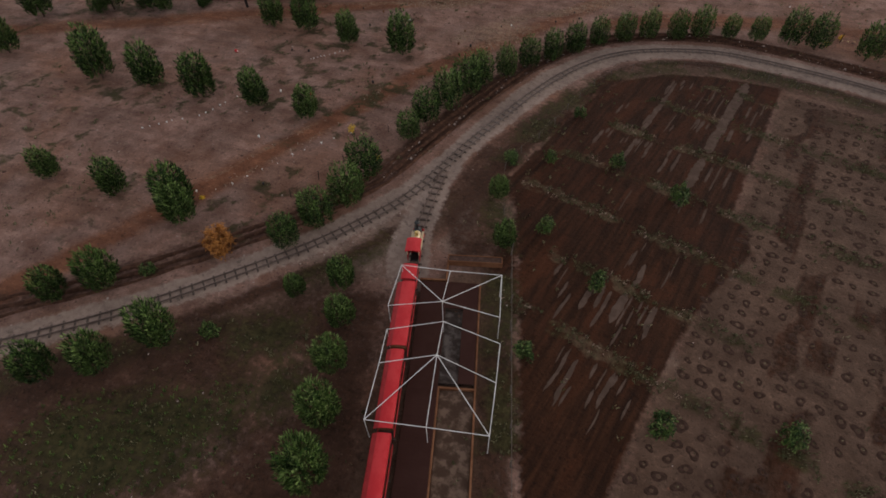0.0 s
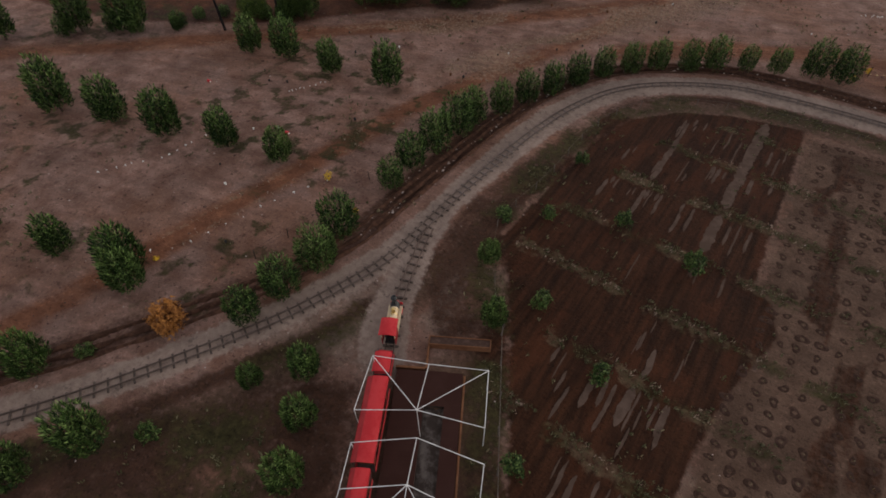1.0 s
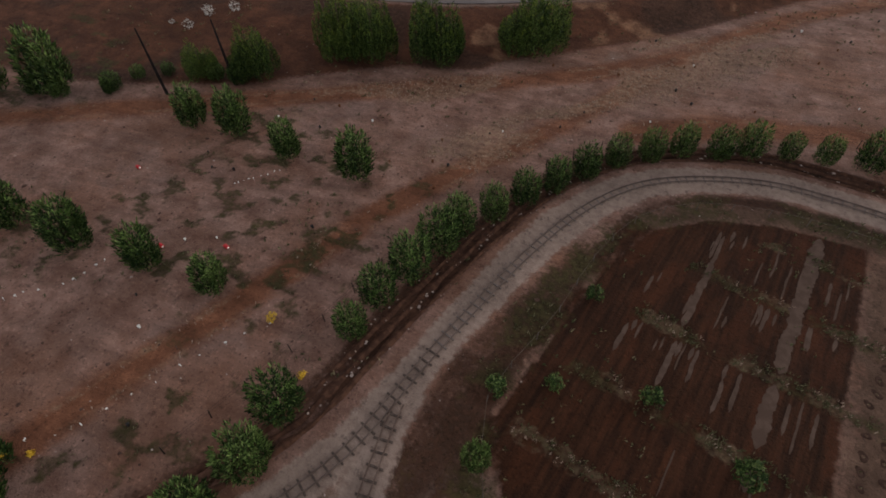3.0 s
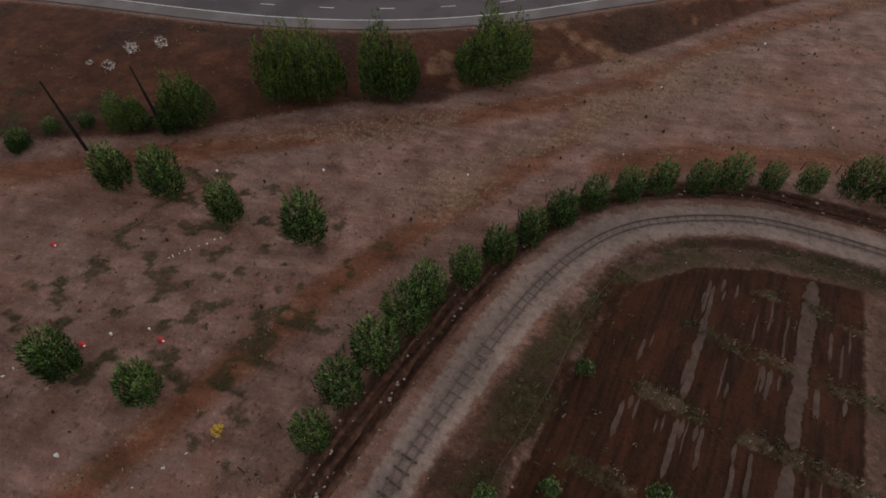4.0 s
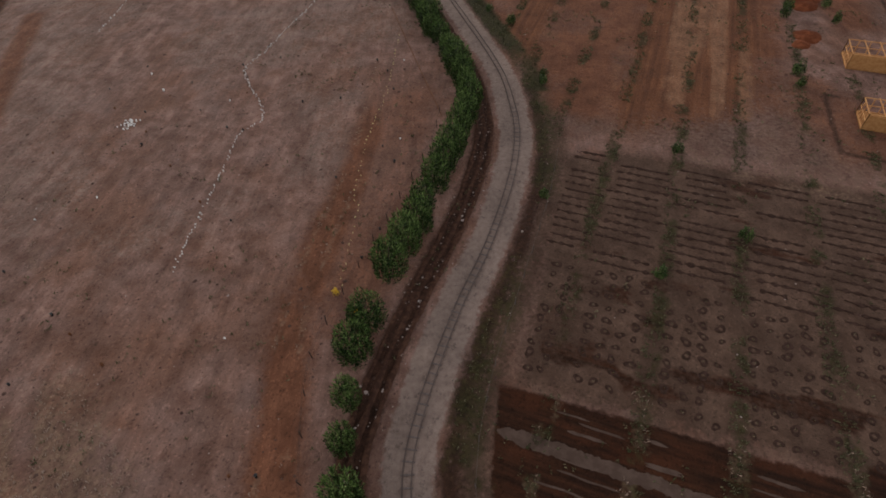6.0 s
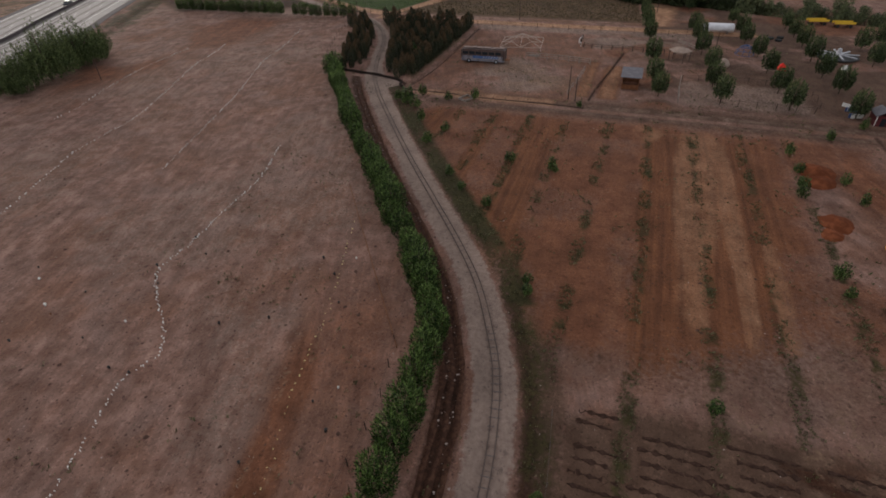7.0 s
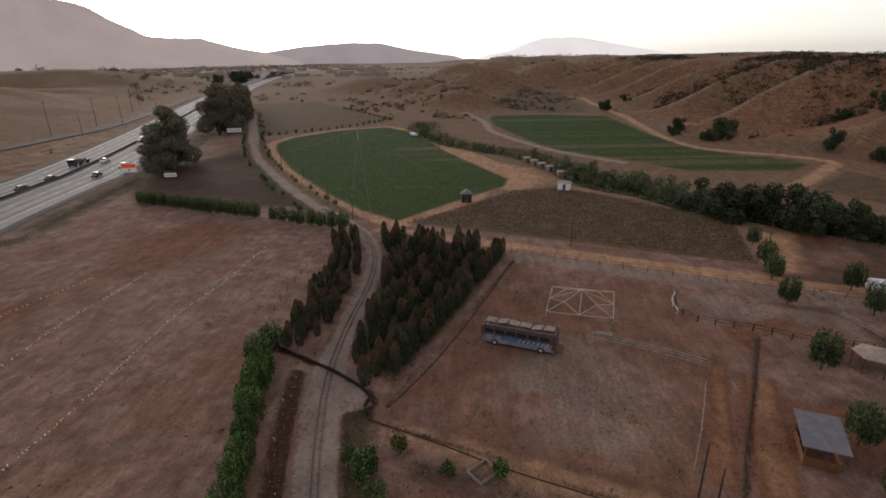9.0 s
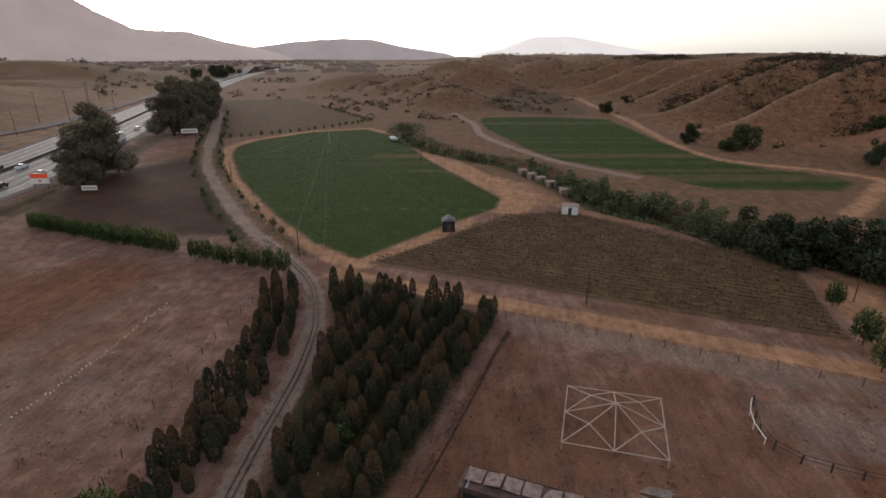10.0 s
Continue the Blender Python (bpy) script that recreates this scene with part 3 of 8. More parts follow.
def terrain(x, y):
    z = 0.10 * (fbm(x, y, 5, 3, 3) - 0.5)
    foot, top = away(x, y, BANK_FOOT), away(x, y, BANK_TOP)
    rise = np.where(top > 0, 1, np.clip(foot / np.maximum(foot - top, 0.1), 0, 1)) * (foot > 0)
    z = z + (0.45 + 1.6 * (1 - smooth(-10, 75, x))) * smooth(0, 1, rise)
    d = away(x, y, TRACK)
    on = (x < 104) & (x > -60)
    z = z + 0.05 * smooth(0, 0.8, np.minimum(d + 1.9, 2.2 - d))
    z = z - np.where(on, 0.28 * smooth(0, 0.5, np.minimum(d - 3.0, 3.9 - d)) + 0.2 * smooth(0, 0.5, np.minimum(d - 4.0, 4.7 - d)), 0)
    hill = away(x, y, HILL_FOOT)
    ridge = spurs(x, y)
    z = z + 28.5 * (ridge * smooth(-4, 95, hill) + (1 - ridge) * smooth(26, 135, hill)) * (0.82 + 0.26 * fbm(x, y, 45, 31, 5)) * (1 + 0.14 * smooth(120, 10, y)) * (1 - 0.55 * smooth(160, 900, hill)) * (hill > -4)
    for cx, cy, r, h in ((505, 300, 30, 14), (585, 262, 36, 22), (432, 232, 24, 11), (470, 262, 22, 12), (655, 215, 46, 24), (640, 320, 40, 19), (720, 300, 60, 24), (560, 380, 50, 13)):
        z = z + h * np.exp(-(((x - cx) ** 2 + (y - cy) ** 2) / r ** 2) * (0.7 + 0.6 * fbm(x, y, 40, 41, 3)))
    left = away(x, y, FRONTAGE)
    z = z + smooth(2, 150, left) * (4 + 26 * np.abs(2 * fbm(x * 0.75, y, 150, 51, 2) - 1) ** 0.8 + 9 * fbm(x, y, 60, 52, 3)) * (1 - 0.75 * smooth(700, 1300, np.hypot(x, y))) * (left > 0)
    z = z - 42 * smooth(900, 4500, np.hypot(x, y))
    arroyo = np.abs(away(x, y, ARROYO))
    z = z - 2.0 * (1 - smooth(0, 9, arroyo))
    for (ax, ay), (bx, by) in DITCHES:
        z = z - 0.12 * (1 - smooth(0.25, 0.75, np.abs(away(x, y, np.array([(ax, ay), (bx, by)])))))
    return z


DITCHES = [((101.5, 74.6), (134.5, 70.4)), ((102, 110.2), (149.6, 109.6)), ((99.2, 111.3), (98, 74))]


def steps(*spans):
    out = []
    for a, b, d in spans:
        out += list(np.arange(a, b - 1e-6, d))
    return np.array(out + [spans[-1][1]])


def growing(a, b, first, n):
    k = np.linspace(0, 1, n)
    return a + (b - a) * (k ** 3 * (1 - first) + k * first)


gx = np.concatenate([growing(-110, -4900, 0.02, 26)[::-1], steps((-109, -68, 0.9), (-68, -20, 0.45), (-20, 34, 0.36), (34, 42, 0.45), (42, 160, 0.75), (160, 335, 1.7), (335, 480, 3.2), (480, 700, 6)), growing(706, 4900, 0.05, 30)])
gy = np.concatenate([growing(-60, -4900, 0.02, 24)[::-1], steps((-58, -6, 2.0), (-6, 10, 0.45), (10, 70, 0.36), (70, 92, 0.45), (92, 180, 0.8), (180, 320, 1.7), (320, 700, 5.0)), growing(706, 4900, 0.05, 30)])
GX, GY = np.meshgrid(gx, gy)
X, Y = GX.ravel(), GY.ravel()
Z = terrain(X, Y)
nx, ny = len(gx), len(gy)


def ground_at(x, y):
    i, j = min(max(int(np.searchsorted(gx, x)) - 1, 0), nx - 2), min(max(int(np.searchsorted(gy, y)) - 1, 0), ny - 2)
    u, v = (x - gx[i]) / (gx[i + 1] - gx[i]), (y - gy[j]) / (gy[j + 1] - gy[j])
    h = Z.reshape(ny, nx)
    return float((h[j, i] * (1 - u) + h[j, i + 1] * u) * (1 - v) + (h[j + 1, i] * (1 - u) + h[j + 1, i + 1] * u) * v)


idx = np.arange(nx * ny).reshape(ny, nx)
quads = np.stack([idx[:-1, :-1], idx[:-1, 1:], idx[1:, 1:], idx[1:, :-1]], -1).reshape(-1, 4)
ground = new("ground", fast_mesh("ground", np.stack([X, Y, Z], 1), quads, SOIL, True))
tagged(ground, "dry brown earth with red dirt tracks, tilled plots and dry hills", "ground", kind="structure")


def edge(d, w=0.7):
    return np.clip(0.5 + d / (2 * w), 0, 1)


def band(path, lo, hi, w=0.5):
    d = away(X, Y, path)
    return edge(np.minimum(d - lo, hi - d), w)


def area(poly, w=0.7):
    return edge(inside(X, Y, poly), w)


def rect(x0, x1, y0, y1, w=0.6):
    return edge(np.minimum(np.minimum(X - x0, x1 - X), np.minimum(Y - y0, y1 - Y)), w)


ZERO = np.zeros(len(X))
near = (X > -120) & (X < 360) & (Y > -70) & (Y < 360)
dT = away(X, Y, TRACK)
patch = fbm(X, Y, 9, 61, 4)
patch2 = fbm(X, Y, 22, 71, 4)
hillside = away(X, Y, HILL_FOOT)
wideroad = smooth(60, 112, X)
wideroad = wideroad - 1.9 * smooth(104, 114, X) * (X < 240)
gravel = edge(np.minimum(dT + 1.15 + 0.6 * smooth(30, 60, Y) + 0.4 * wideroad, 1.6 + 0.3 * smooth(40, 60, Y) + 0.4 * wideroad - dT + 0.7 * (patch - 0.5)), 0.45)
gravel = np.maximum(gravel, 0.95 * np.where((Y > 21) & (Y < 38), band(SPUR, -1.1, 1.2, 0.4), 0))
gravel = np.maximum(gravel, 0.85 * np.where((Y > 19) & (Y < 31), band(SPUR, -2.5 + 1.1 * smooth(23, 30, Y), 1.0, 0.5), 0) * smooth(19, 22, Y))
gravel = np.maximum(gravel, band(VALLEY_PATH, -1.9, 1.9, 0.8))
gravel = np.maximum(gravel, area([(96.5, 116.5), (103.5, 119.5), (104.6, 115), (101, 112)], 0.6))
grass = np.where((X < 104), 0.55 * edge(np.minimum(-2.0 - dT, dT + 5.0), 0.8) * smooth(0.36, 0.6, patch), 0)
tilled = area(TILLED, 0.22)
weeds_at = ZERO
straw = 0.3 * rect(29.5, 38, 36, 72, 3) * smooth(0.5, 0.66, patch)
for k in range(12):
    row = 23.6 + 6.6 * k
    wander = row + 1.0 * (fbm(X, Y * 0, 14, 81 + k, 2) - 0.5)
    weedrow = edge(np.minimum(0.7 - np.abs(Y - wander), np.minimum(X + 16, 92 - X)), 0.4) * smooth(0.24, 0.44, fbm(X, Y, 3.5, 91, 3)) * (inside(X, Y, [(-17, 36), (-10, 60), (0, 68), (30, 68), (38, 71.5), (46, 77), (55, 83), (70, 93.5), (84, 102), (92, 104), (92, 40), (60, 40), (40, 10), (-4, 10)]) > 0)
    weeds_at = np.maximum(weeds_at, weedrow)
    straw = np.maximum(straw, 0.5 * weedrow * (X < 4) * smooth(0.3, 0.6, fbm(X, Y, 1.2, 96, 3)))
    grass = np.maximum(grass, weedrow * np.where(X < 4, 0.46, 0.62 * smooth(0.36, 0.6, fbm(X, Y, 1.6, 94, 3))))
grass = np.maximum(grass, 0.9 * np.maximum(smooth(0.40, 0.56, patch2), 0.9 * area([(-31, -1), (-27, 3.5), (-21, 8), (-19, 5), (-19.5, 1), (-24, -5), (-30, -5)], 2)) * area([(-39, -3), (-30, 8), (-22, 14.5), (-13, 3), (-10, -12), (-30, -20)], 2))
plants_at = area([(-31.5, -1), (-27, 3.5), (-21, 8.2), (-19, 5), (-19.5, 1), (-24, -6), (-32, -6)], 1.5)
grass = np.maximum(grass, 0.62 * smooth(0.58, 0.64, fbm(X, Y, 1.3, 95, 2)) * smooth(0.36, 0.50, patch2) * rect(-95, -30, 8, 56, 4))
grass = np.maximum(grass, 0.95 * np.where(X < 2, band(RAMP, 6.8, 15.5, 1.0), 0))

streaky = smooth(0.30, 0.58, fbm((X - Y) * 0.6, (X + Y) * 0.16, 1.6, 68, 3))
# dark ground between the cypresses: grass, with the trees' shade painted in
grass = np.maximum(grass, (0.68 + 0.3 * smooth(0.4, 0.55, patch)) * area([(105, 111.3), (152, 111.8), (157, 140), (150, 139), (141, 133), (128, 127.5), (112, 121)], 1.0))
grass = np.maximum(grass, (0.55 + 0.35 * smooth(0.36, 0.5, patch)) * edge(np.minimum(-2.1 - dT, dT + 5.2), 0.6) * (X > 42) * (X < 101))
red = np.maximum(0.95 * band(DIRT_A, -1.5, 1.5, 0.9), np.maximum(0.95 * band(DIRT_B, -1.8, 1.8, 1.0), 0.95 * band(DIRT_C, -2.3, 1.9, 1.2) * smooth(46, 22, X))) * (0.72 + 0.28 * streaky)
foot, top = away(X, Y, BANK_FOOT), away(X, Y, BANK_TOP)
bank = edge(np.minimum(foot + 0.3, -top), 0.8) * (X < 250)
red = np.maximum(red, 0.7 * area([(104, 166), (149, 166), (149, 212), (120, 208), (70, 182)], 6) * smooth(0.40, 0.6, patch2))
plot_edge = inside(X, Y, TILLED)
grass = np.maximum(grass, 0.6 * edge(np.minimum(-plot_edge, plot_edge + 3.2), 1.0) * (X < 0) * smooth(0.36, 0.56, fbm(X, Y, 3.0, 65, 4)))
tilled = np.maximum(tilled, 0.85 * edge(np.minimum(-plot_edge + 0.5, plot_edge + 2.6), 1.0) * (X < -3) * (Y < 60) * smooth(0.42, 0.56, fbm(X, Y, 4.0, 66, 4)))
blocks = smooth(0.56, 0.64, fbm(X * 1.0, Y * 0.35, 2.2, 67, 3)) * smooth(0.42, 0.55, patch2)
tilled = np.maximum(tilled, 0.66 * blocks * area([(3, 16), (3.4, 40), (2.4, 66), (31, 67.5), (33, 40), (20, 20)], 1.5))
damp_field = 0.95 * area([(168, 165), (150, 215), (165, 236), (200, 252), (225, 250), (195, 206), (178, 186)], 2)
red = np.maximum(red, (0.34 + 0.26 * smooth(0.4, 0.6, patch)) * rect(99, 149, 77, 110, 1.5) * smooth(4, 12, np.hypot((X - 113) * 0.8, Y - 90)))
red = np.maximum(red, 0.56 * band(DIRT_C, -8, 2.5, 1.5) * (X > 0) * smooth(58, 30, X) * (dT > 5) * (0.7 + 0.3 * patch))
red = np.maximum(red, 0.65 * rect(100, 152, 58, 76, 3) * smooth(0.45, 0.6, patch))
red = np.maximum(red, 0.6 * area([(38, 27), (96, 27), (96, 46), (46, 46), (37, 40)], 3) * smooth(0.36, 0.54, patch2))
red = np.maximum(red, (0.6 + 0.3 * smooth(0.42, 0.58, patch)) * area([(38, 72), (45, 76.5), (55, 83), (70, 93.5), (84, 102), (92, 105), (93, 44), (46, 44), (37, 62)], 2.5))
red = np.maximum(red, 0.8 * area([(78, 36), (92, 36), (93, 45), (84, 46), (76, 43)], 2))
red = np.maximum(red, 0.7 * area([(186, 66), (160, 66), (158, 12), (190, 5), (200, 40)], 3) * smooth(0.4, 0.6, patch2))
strip = area([(38, 75.2), (45, 78.2), (55, 85), (70, 95.5), (84, 104), (92, 107), (92.5, 44), (46, 44), (37, 62)], 5.0) * (0.30 + 0.5 * smooth(0.40, 0.56, value_noise(X * 0 + 3.1, Y / 3.3, 5) * 0.5 + 0.3 * patch + 0.2 * smooth(49, 51, Y) * smooth(64, 62, Y)))
straw = np.maximum(straw, 0.62 * smooth(0.44, 0.58, fbm(X - Y * 0.8, (X + Y * 1.2) * 0.25, 5, 63, 4)) * np.maximum(smooth(9, 1, np.abs(away(X, Y, DIRT_B) + 3)), smooth(6, 1, np.abs(away(X, Y, DIRT_A) - 2))) * smooth(44, 62, Y) * smooth(16, -4, X))
for ruts in (DIRT_A, DIRT_B, DIRT_C):
    straw = np.maximum(straw, 0.5 * edge(0.28 - np.abs(np.abs(away(X, Y, ruts)) - 0.95), 0.3) * smooth(0.3, 0.55, fbm(X, Y, 4, 64, 3)) * (Y > 20))
straw = np.maximum(straw, 0.6 * rect(104, 124, 78, 98, 6) * smooth(0.5, 0.62, patch))
ochre = rect(154.9, 158.9, 40, 143.5, 0.7)
din = inside(X, Y, GREEN)
ochre = np.maximum(ochre, 0.9 * edge(np.minimum(-din - 0.5, 5.0 + 4.5 * smooth(190, 215, X) * (Y < 190) + din), 0.8) * (Y < 262) * (1 - smooth(0, 8, (X - 163) * 0.45 - (Y - 120)) * (X < 201)))
ochre = np.maximum(ochre, 0.6 * np.maximum(area([(203, 130), (240, 143), (232, 124), (217, 113), (207, 122)], 2.5), band(spline([(222, 124), (210.5, 110), (206.5, 95), (201, 79), (196, 69), (186, 60)], 2), -2.4, 2.4, 0.8)))
ochre = np.maximum(ochre, 0.42 * np.maximum(rect(103, 126, 74.7, 77.4, 0.8), rect(103, 124, 69.6, 73.4, 0.8)))
strip_yard = np.maximum(rect(103, 126, 74.7, 77.4, 0.8), rect(103, 124, 69.6, 73.4, 0.8))
ochre = np.maximum(ochre, 0.6 * rect(96.5, 100.5, 80, 108, 1.0))
ochre = np.maximum(ochre, 0.75 * area([(160, 66), (186, 68), (186, 58), (162, 60)], 2))
ochre = np.maximum(ochre, 0.44 * rect(42, 92, 47, 66, 3) * smooth(0.36, 0.62, 0.7 * value_noise(X * 0.04, Y / 1.6, 15) + 0.3 * patch))
ochre = np.maximum(ochre, 0.9 * band(VALLEY_ROAD, -2.4, 2.4, 1.4))
pale = 0.78 * rect(99, 148, 77.5, 109, 2) * smooth(0.44, 0.62, patch)
pale = np.maximum(pale, 0.9 * smooth(1.0, 0.7, np.hypot((X - 118) / 8, (Y - 96) / 10) + 0.5 * (patch - 0.5)))
pale = np.maximum(pale, 0.8 * smooth(1.0, 0.6, np.hypot((X - 109) / 7, (Y - 86) / 9) + 0.9 * (patch - 0.5)))
pale = np.maximum(pale, 1.0 * area([(144.5, 81), (137, 80), (135, 64), (136.5, 56), (146, 57), (147, 77)], 1.0))
pale = np.maximum(pale, 0.7 * rect(103.5, 117, 37, 58.5, 1.2))
pale = np.maximum(pale, 0.95 * rect(149.5, 154.5, 50, 110, 0.8))
pale = np.maximum(pale, 0.7 * area([(-27.6, 16.5), (-25, 24.6), (-23, 33), (-21, 30), (-18.3, 23.5), (-17.2, 20), (-22, 19.6)], 0.8))
pale = np.maximum(pale, 0.8 * area([(-17.6, 33.6), (-15.9, 29), (-15.2, 25.3), (-17.6, 25.6), (-18.3, 30)], 0.5))
pale = np.maximum(pale, 0.36 * rect(97.2, 99.4, 26, 100, 0.6) + 0.36 * rect(94, 95.6, 26, 100, 0.6))
pale = np.maximum(pale, 0.42 * (foot < 0) * (dT > 8) * smooth(0.42, 0.55, patch2) * (X > -30))
pale = np.maximum(pale, 0.9 * area([(-6.6, 15), (-4.5, 24), (-3.5, 33), (-0.6, 33), (2.2, 26), (2.3, 15), (0, 12)], 1.5) * smooth(0.36, 0.5, patch))
pale = np.maximum(pale, 0.7 * smooth(0.5, 0.6, patch) * edge(plot_edge, 0.6))
strip = np.maximum(strip, 0.95 * strip_yard)
crop = np.maximum(edge(din, 0.7), area([(352, 184), (372, 189), (389, 160), (391, 124), (320, 94), (290, 77), (281, 62), (277, 46), (270, 42), (256, 47.5), (245, 79), (257, 99.5), (271, 131), (300, 152), (329, 172)], 1.5))
crop *= 1 - (0.12 * smooth(0.50, 0.62, value_noise((X * 0.92 + Y * 0.4) / 9.0, X * 0 + 2.2, 8)) + 0.32 * smooth(0.45, 0.6, value_noise((X * 0.92 + Y * 0.4) / 3.6, X * 0 + 5.2, 9))) * (X > 232) * (Y < 190)
crop *= 1 - 0.55 * (band(np.array([(184, 178), (204, 128)]), -0.5, 0.5, 0.6) + band(np.array([(290, 195), (225, 90)]), -1.2, 1.2, 1.0) * (X > 235))
trench = np.where(X < 104, (0.95 - 0.42 * smooth(44, 24, Y)) * edge(np.minimum(dT - 2.7, 5.1 + 0.6 * (Y < 66) - dT), 0.5), 0)
trench = np.maximum(trench, np.where(X < 104, 0.85 * edge(np.minimum(-2.0 - dT, dT + 3.7), 0.6) * smooth(0.2, 0.45, patch2), 0))
trench = np.maximum(trench, 0.78 * area([(-37, -3), (-29.5, 8), (-20.5, 19), (-17.6, 19.5), (-8.5, 3.5), (0, -12), (-30, -20)], 1.2) * (0.72 + 0.28 * smooth(0.22, 0.42, patch)))
trench = np.maximum(trench, 0.8 * bank * smooth(0.54, 0.66, patch))
trench = np.maximum(trench * np.where(Y < 200, 1 - 0.2 * smooth(35, 60, X) * (Y > 70), 1), 0.9 * area([(166, 168), (150, 213), (165, 234), (198, 249), (222, 247), (193, 206), (176, 186)], 3) * (0.6 + 0.4 * smooth(0.4, 0.6, patch2)))
trench = np.maximum(trench, 0.85 * area([(-1.0, 4.8), (-13.1, 25.5), (-10.9, 26.8), (1.1, 6.0)], 0.5) * (0.7 + 0.3 * smooth(0.4, 0.6, patch)))
grass = np.maximum(grass, 0.7 * area([(-0.6, 5.2), (-12.6, 25.8), (-10.5, 27), (1.5, 6.2)], 0.6) * smooth(0.46, 0.56, fbm(X, Y, 2.5, 58, 3)))
grass = np.maximum(grass, 0.62 * np.where((X > 90) & (X < 420), band(FREEWAY, -9, 1.2, 1.5), 0) * smooth(0.36, 0.5, patch))
grass = np.maximum(grass, 0.62 * edge(np.minimum(np.abs(dT) - 1.9, 5.0 - np.abs(dT)), 0.8) * (X > 160) * (X < 360))
trench = np.maximum(trench, np.where(X < 2, 0.62 * band(RAMP, 15.0, 75, 3), 0))
ochre = np.maximum(ochre, 0.42 * bank * smooth(0.50, 0.62, fbm(X, Y, 4, 57, 3)) * (X < 30) * smooth(-62, -42, X))
for line in ([(96.4, 30.1), (86.1, 29.9), (77.3, 29.5), (66, 29.7)], [(51.8, 39.2), (51.7, 40.6), (45.7, 40.5), (39.7, 40.1), (39.2, 35.2), (39, 30)]):
    trench = np.maximum(trench, 0.8 * edge(0.35 - np.abs(away(X, Y, np.array(line))), 0.3))
red = np.maximum(red, 0.85 * area([(72, 31), (90, 33), (92, 37), (80, 40), (70, 37)], 2.5))
for a, b in DITCHES:
    trench = np.maximum(trench, 0.8 * edge(0.3 - np.abs(away(X, Y, np.array([a, b]))), 0.3))
trench = np.maximum(trench, edge(0.5 - np.abs(away(X, Y, spline([(107, 130), (105.9, 123), (104.6, 118), (102.5, 112.6), (99.6, 111.6)], 1))), 0.3))
trench = np.maximum(trench, 0.7 * area([(-17, 34), (-13.4, 29.5), (-12.2, 28), (-15.5, 25), (-19, 28), (-21, 32), (-22, 39), (-20, 50), (-16.5, 58), (-17.5, 42)], 0.6))
dry = np.maximum(0.9 * smooth(-4, 10, hillside), 0.85 * smooth(0, 30, away(X, Y, FREEWAY) - 44) * (X > 60))
dry = np.maximum(dry, 0.75 * smooth(340, 380, X) * (Y > 195))
dry = np.maximum(dry, 0.85 * rect(208, 520, -40, 262, 8) * (hillside < 6))
slope_left = smooth(38.5, 41, away(X, Y, FREEWAY)) * smooth(-2, -9, away(X, Y, FRONTAGE)) * (X > 40) * (X < 900)
veg = area([(163.2, 139.5), (179, 132.5), (201, 124.8), (208.5, 113.2), (199.5, 88.5), (191, 70), (164.3, 67.3)], 0.8)
veg = np.maximum(veg, 0.9 * area([(260, 268), (292, 248), (331, 240), (355, 264), (430, 360), (395, 400), (335, 342), (282, 293)], 2))
veg = np.maximum(veg, 0.9 * area([(262, 33), (250, 24), (218, 32), (232, 47)], 1))
veg = np.maximum(veg, 0.8 * smooth(0.56, 0.66, fbm(X, Y, 60, 99, 4)) * smooth(10, 90, hillside))
veg = np.maximum(veg, 0.7 * edge(10 - np.abs(away(X, Y, ARROYO)), 5))
veg = np.maximum(veg, 0.9 * area([(396, 160), (410, 136), (450, 146), (500, 168), (560, 182), (570, 225), (500, 225), (420, 205)], 6))
veg = np.maximum(veg, 0.62 * smooth(8, 60, away(X, Y, FRONTAGE)) * (X > 60) * smooth(0.50, 0.62, fbm(X * 0.6, Y, 38, 120, 4)))
veg = np.maximum(veg, 0.5 * smooth(500, 900, np.hypot(X, Y)) * smooth(0.42, 0.6, fbm(X, Y, 160, 101, 4)))
damp = area([(2, 13), (2, 46), (1, 66), (30, 68.5), (33, 60), (34, 30), (20, 16)], 1.5)
damp = np.maximum(damp, 0.9 * area([(-17.3, 20), (-12, 28.5), (-2, 10), (4, -6), (-2, -14)], 1.0))
damp = np.maximum(damp, damp_field)
damp = np.maximum(damp, 0.5 * rect(33, 62, 28, 100, 4) * smooth(0.4, 0.6, patch2))
damp = np.maximum(damp, 0.8 * rect(92.5, 101.5, 10, 104, 1.5) * (1 - rect(95.8, 97.0, 10, 104, 0.5)))
damp = np.maximum(damp, 0.8 * rect(101.5, 190, 5, 66, 3) * smooth(0.30, 0.50, patch))
damp = np.maximum(damp, np.where(X < 104, 0.8 * edge(np.minimum(-3.0 - dT, dT + 6.0), 1.0), 0))
# share of painted haze on distant ground and the left hills
far_haze = np.maximum(smooth(500, 1500, np.hypot(X, Y)), 0.5 * smooth(10, 120, away(X, Y, FRONTAGE)) * (X > 60))
# spur crests toned paler than the slopes beside them
straw = np.maximum(straw, 0.6 * smooth(0.80, 0.93, spurs(X, Y)) * smooth(6, 30, hillside) * smooth(130, 90, hillside) * (X < 700))
straw = np.maximum(straw, 0.66 * slope_left * smooth(0.44, 0.58, fbm(X, Y, 9, 118, 4)))
grass = np.maximum(grass, 0.5 * slope_left * smooth(0.52, 0.62, fbm(X, Y, 6, 119, 4)))
slope = 0.8 * slope_left + smooth(2, 25, hillside) * smooth(0.42, 0.58, fbm(X, Y, 70, 99, 4) * 0.5 + 0.5 * fbm(X, Y, 25, 98, 3)) * (X < 900)
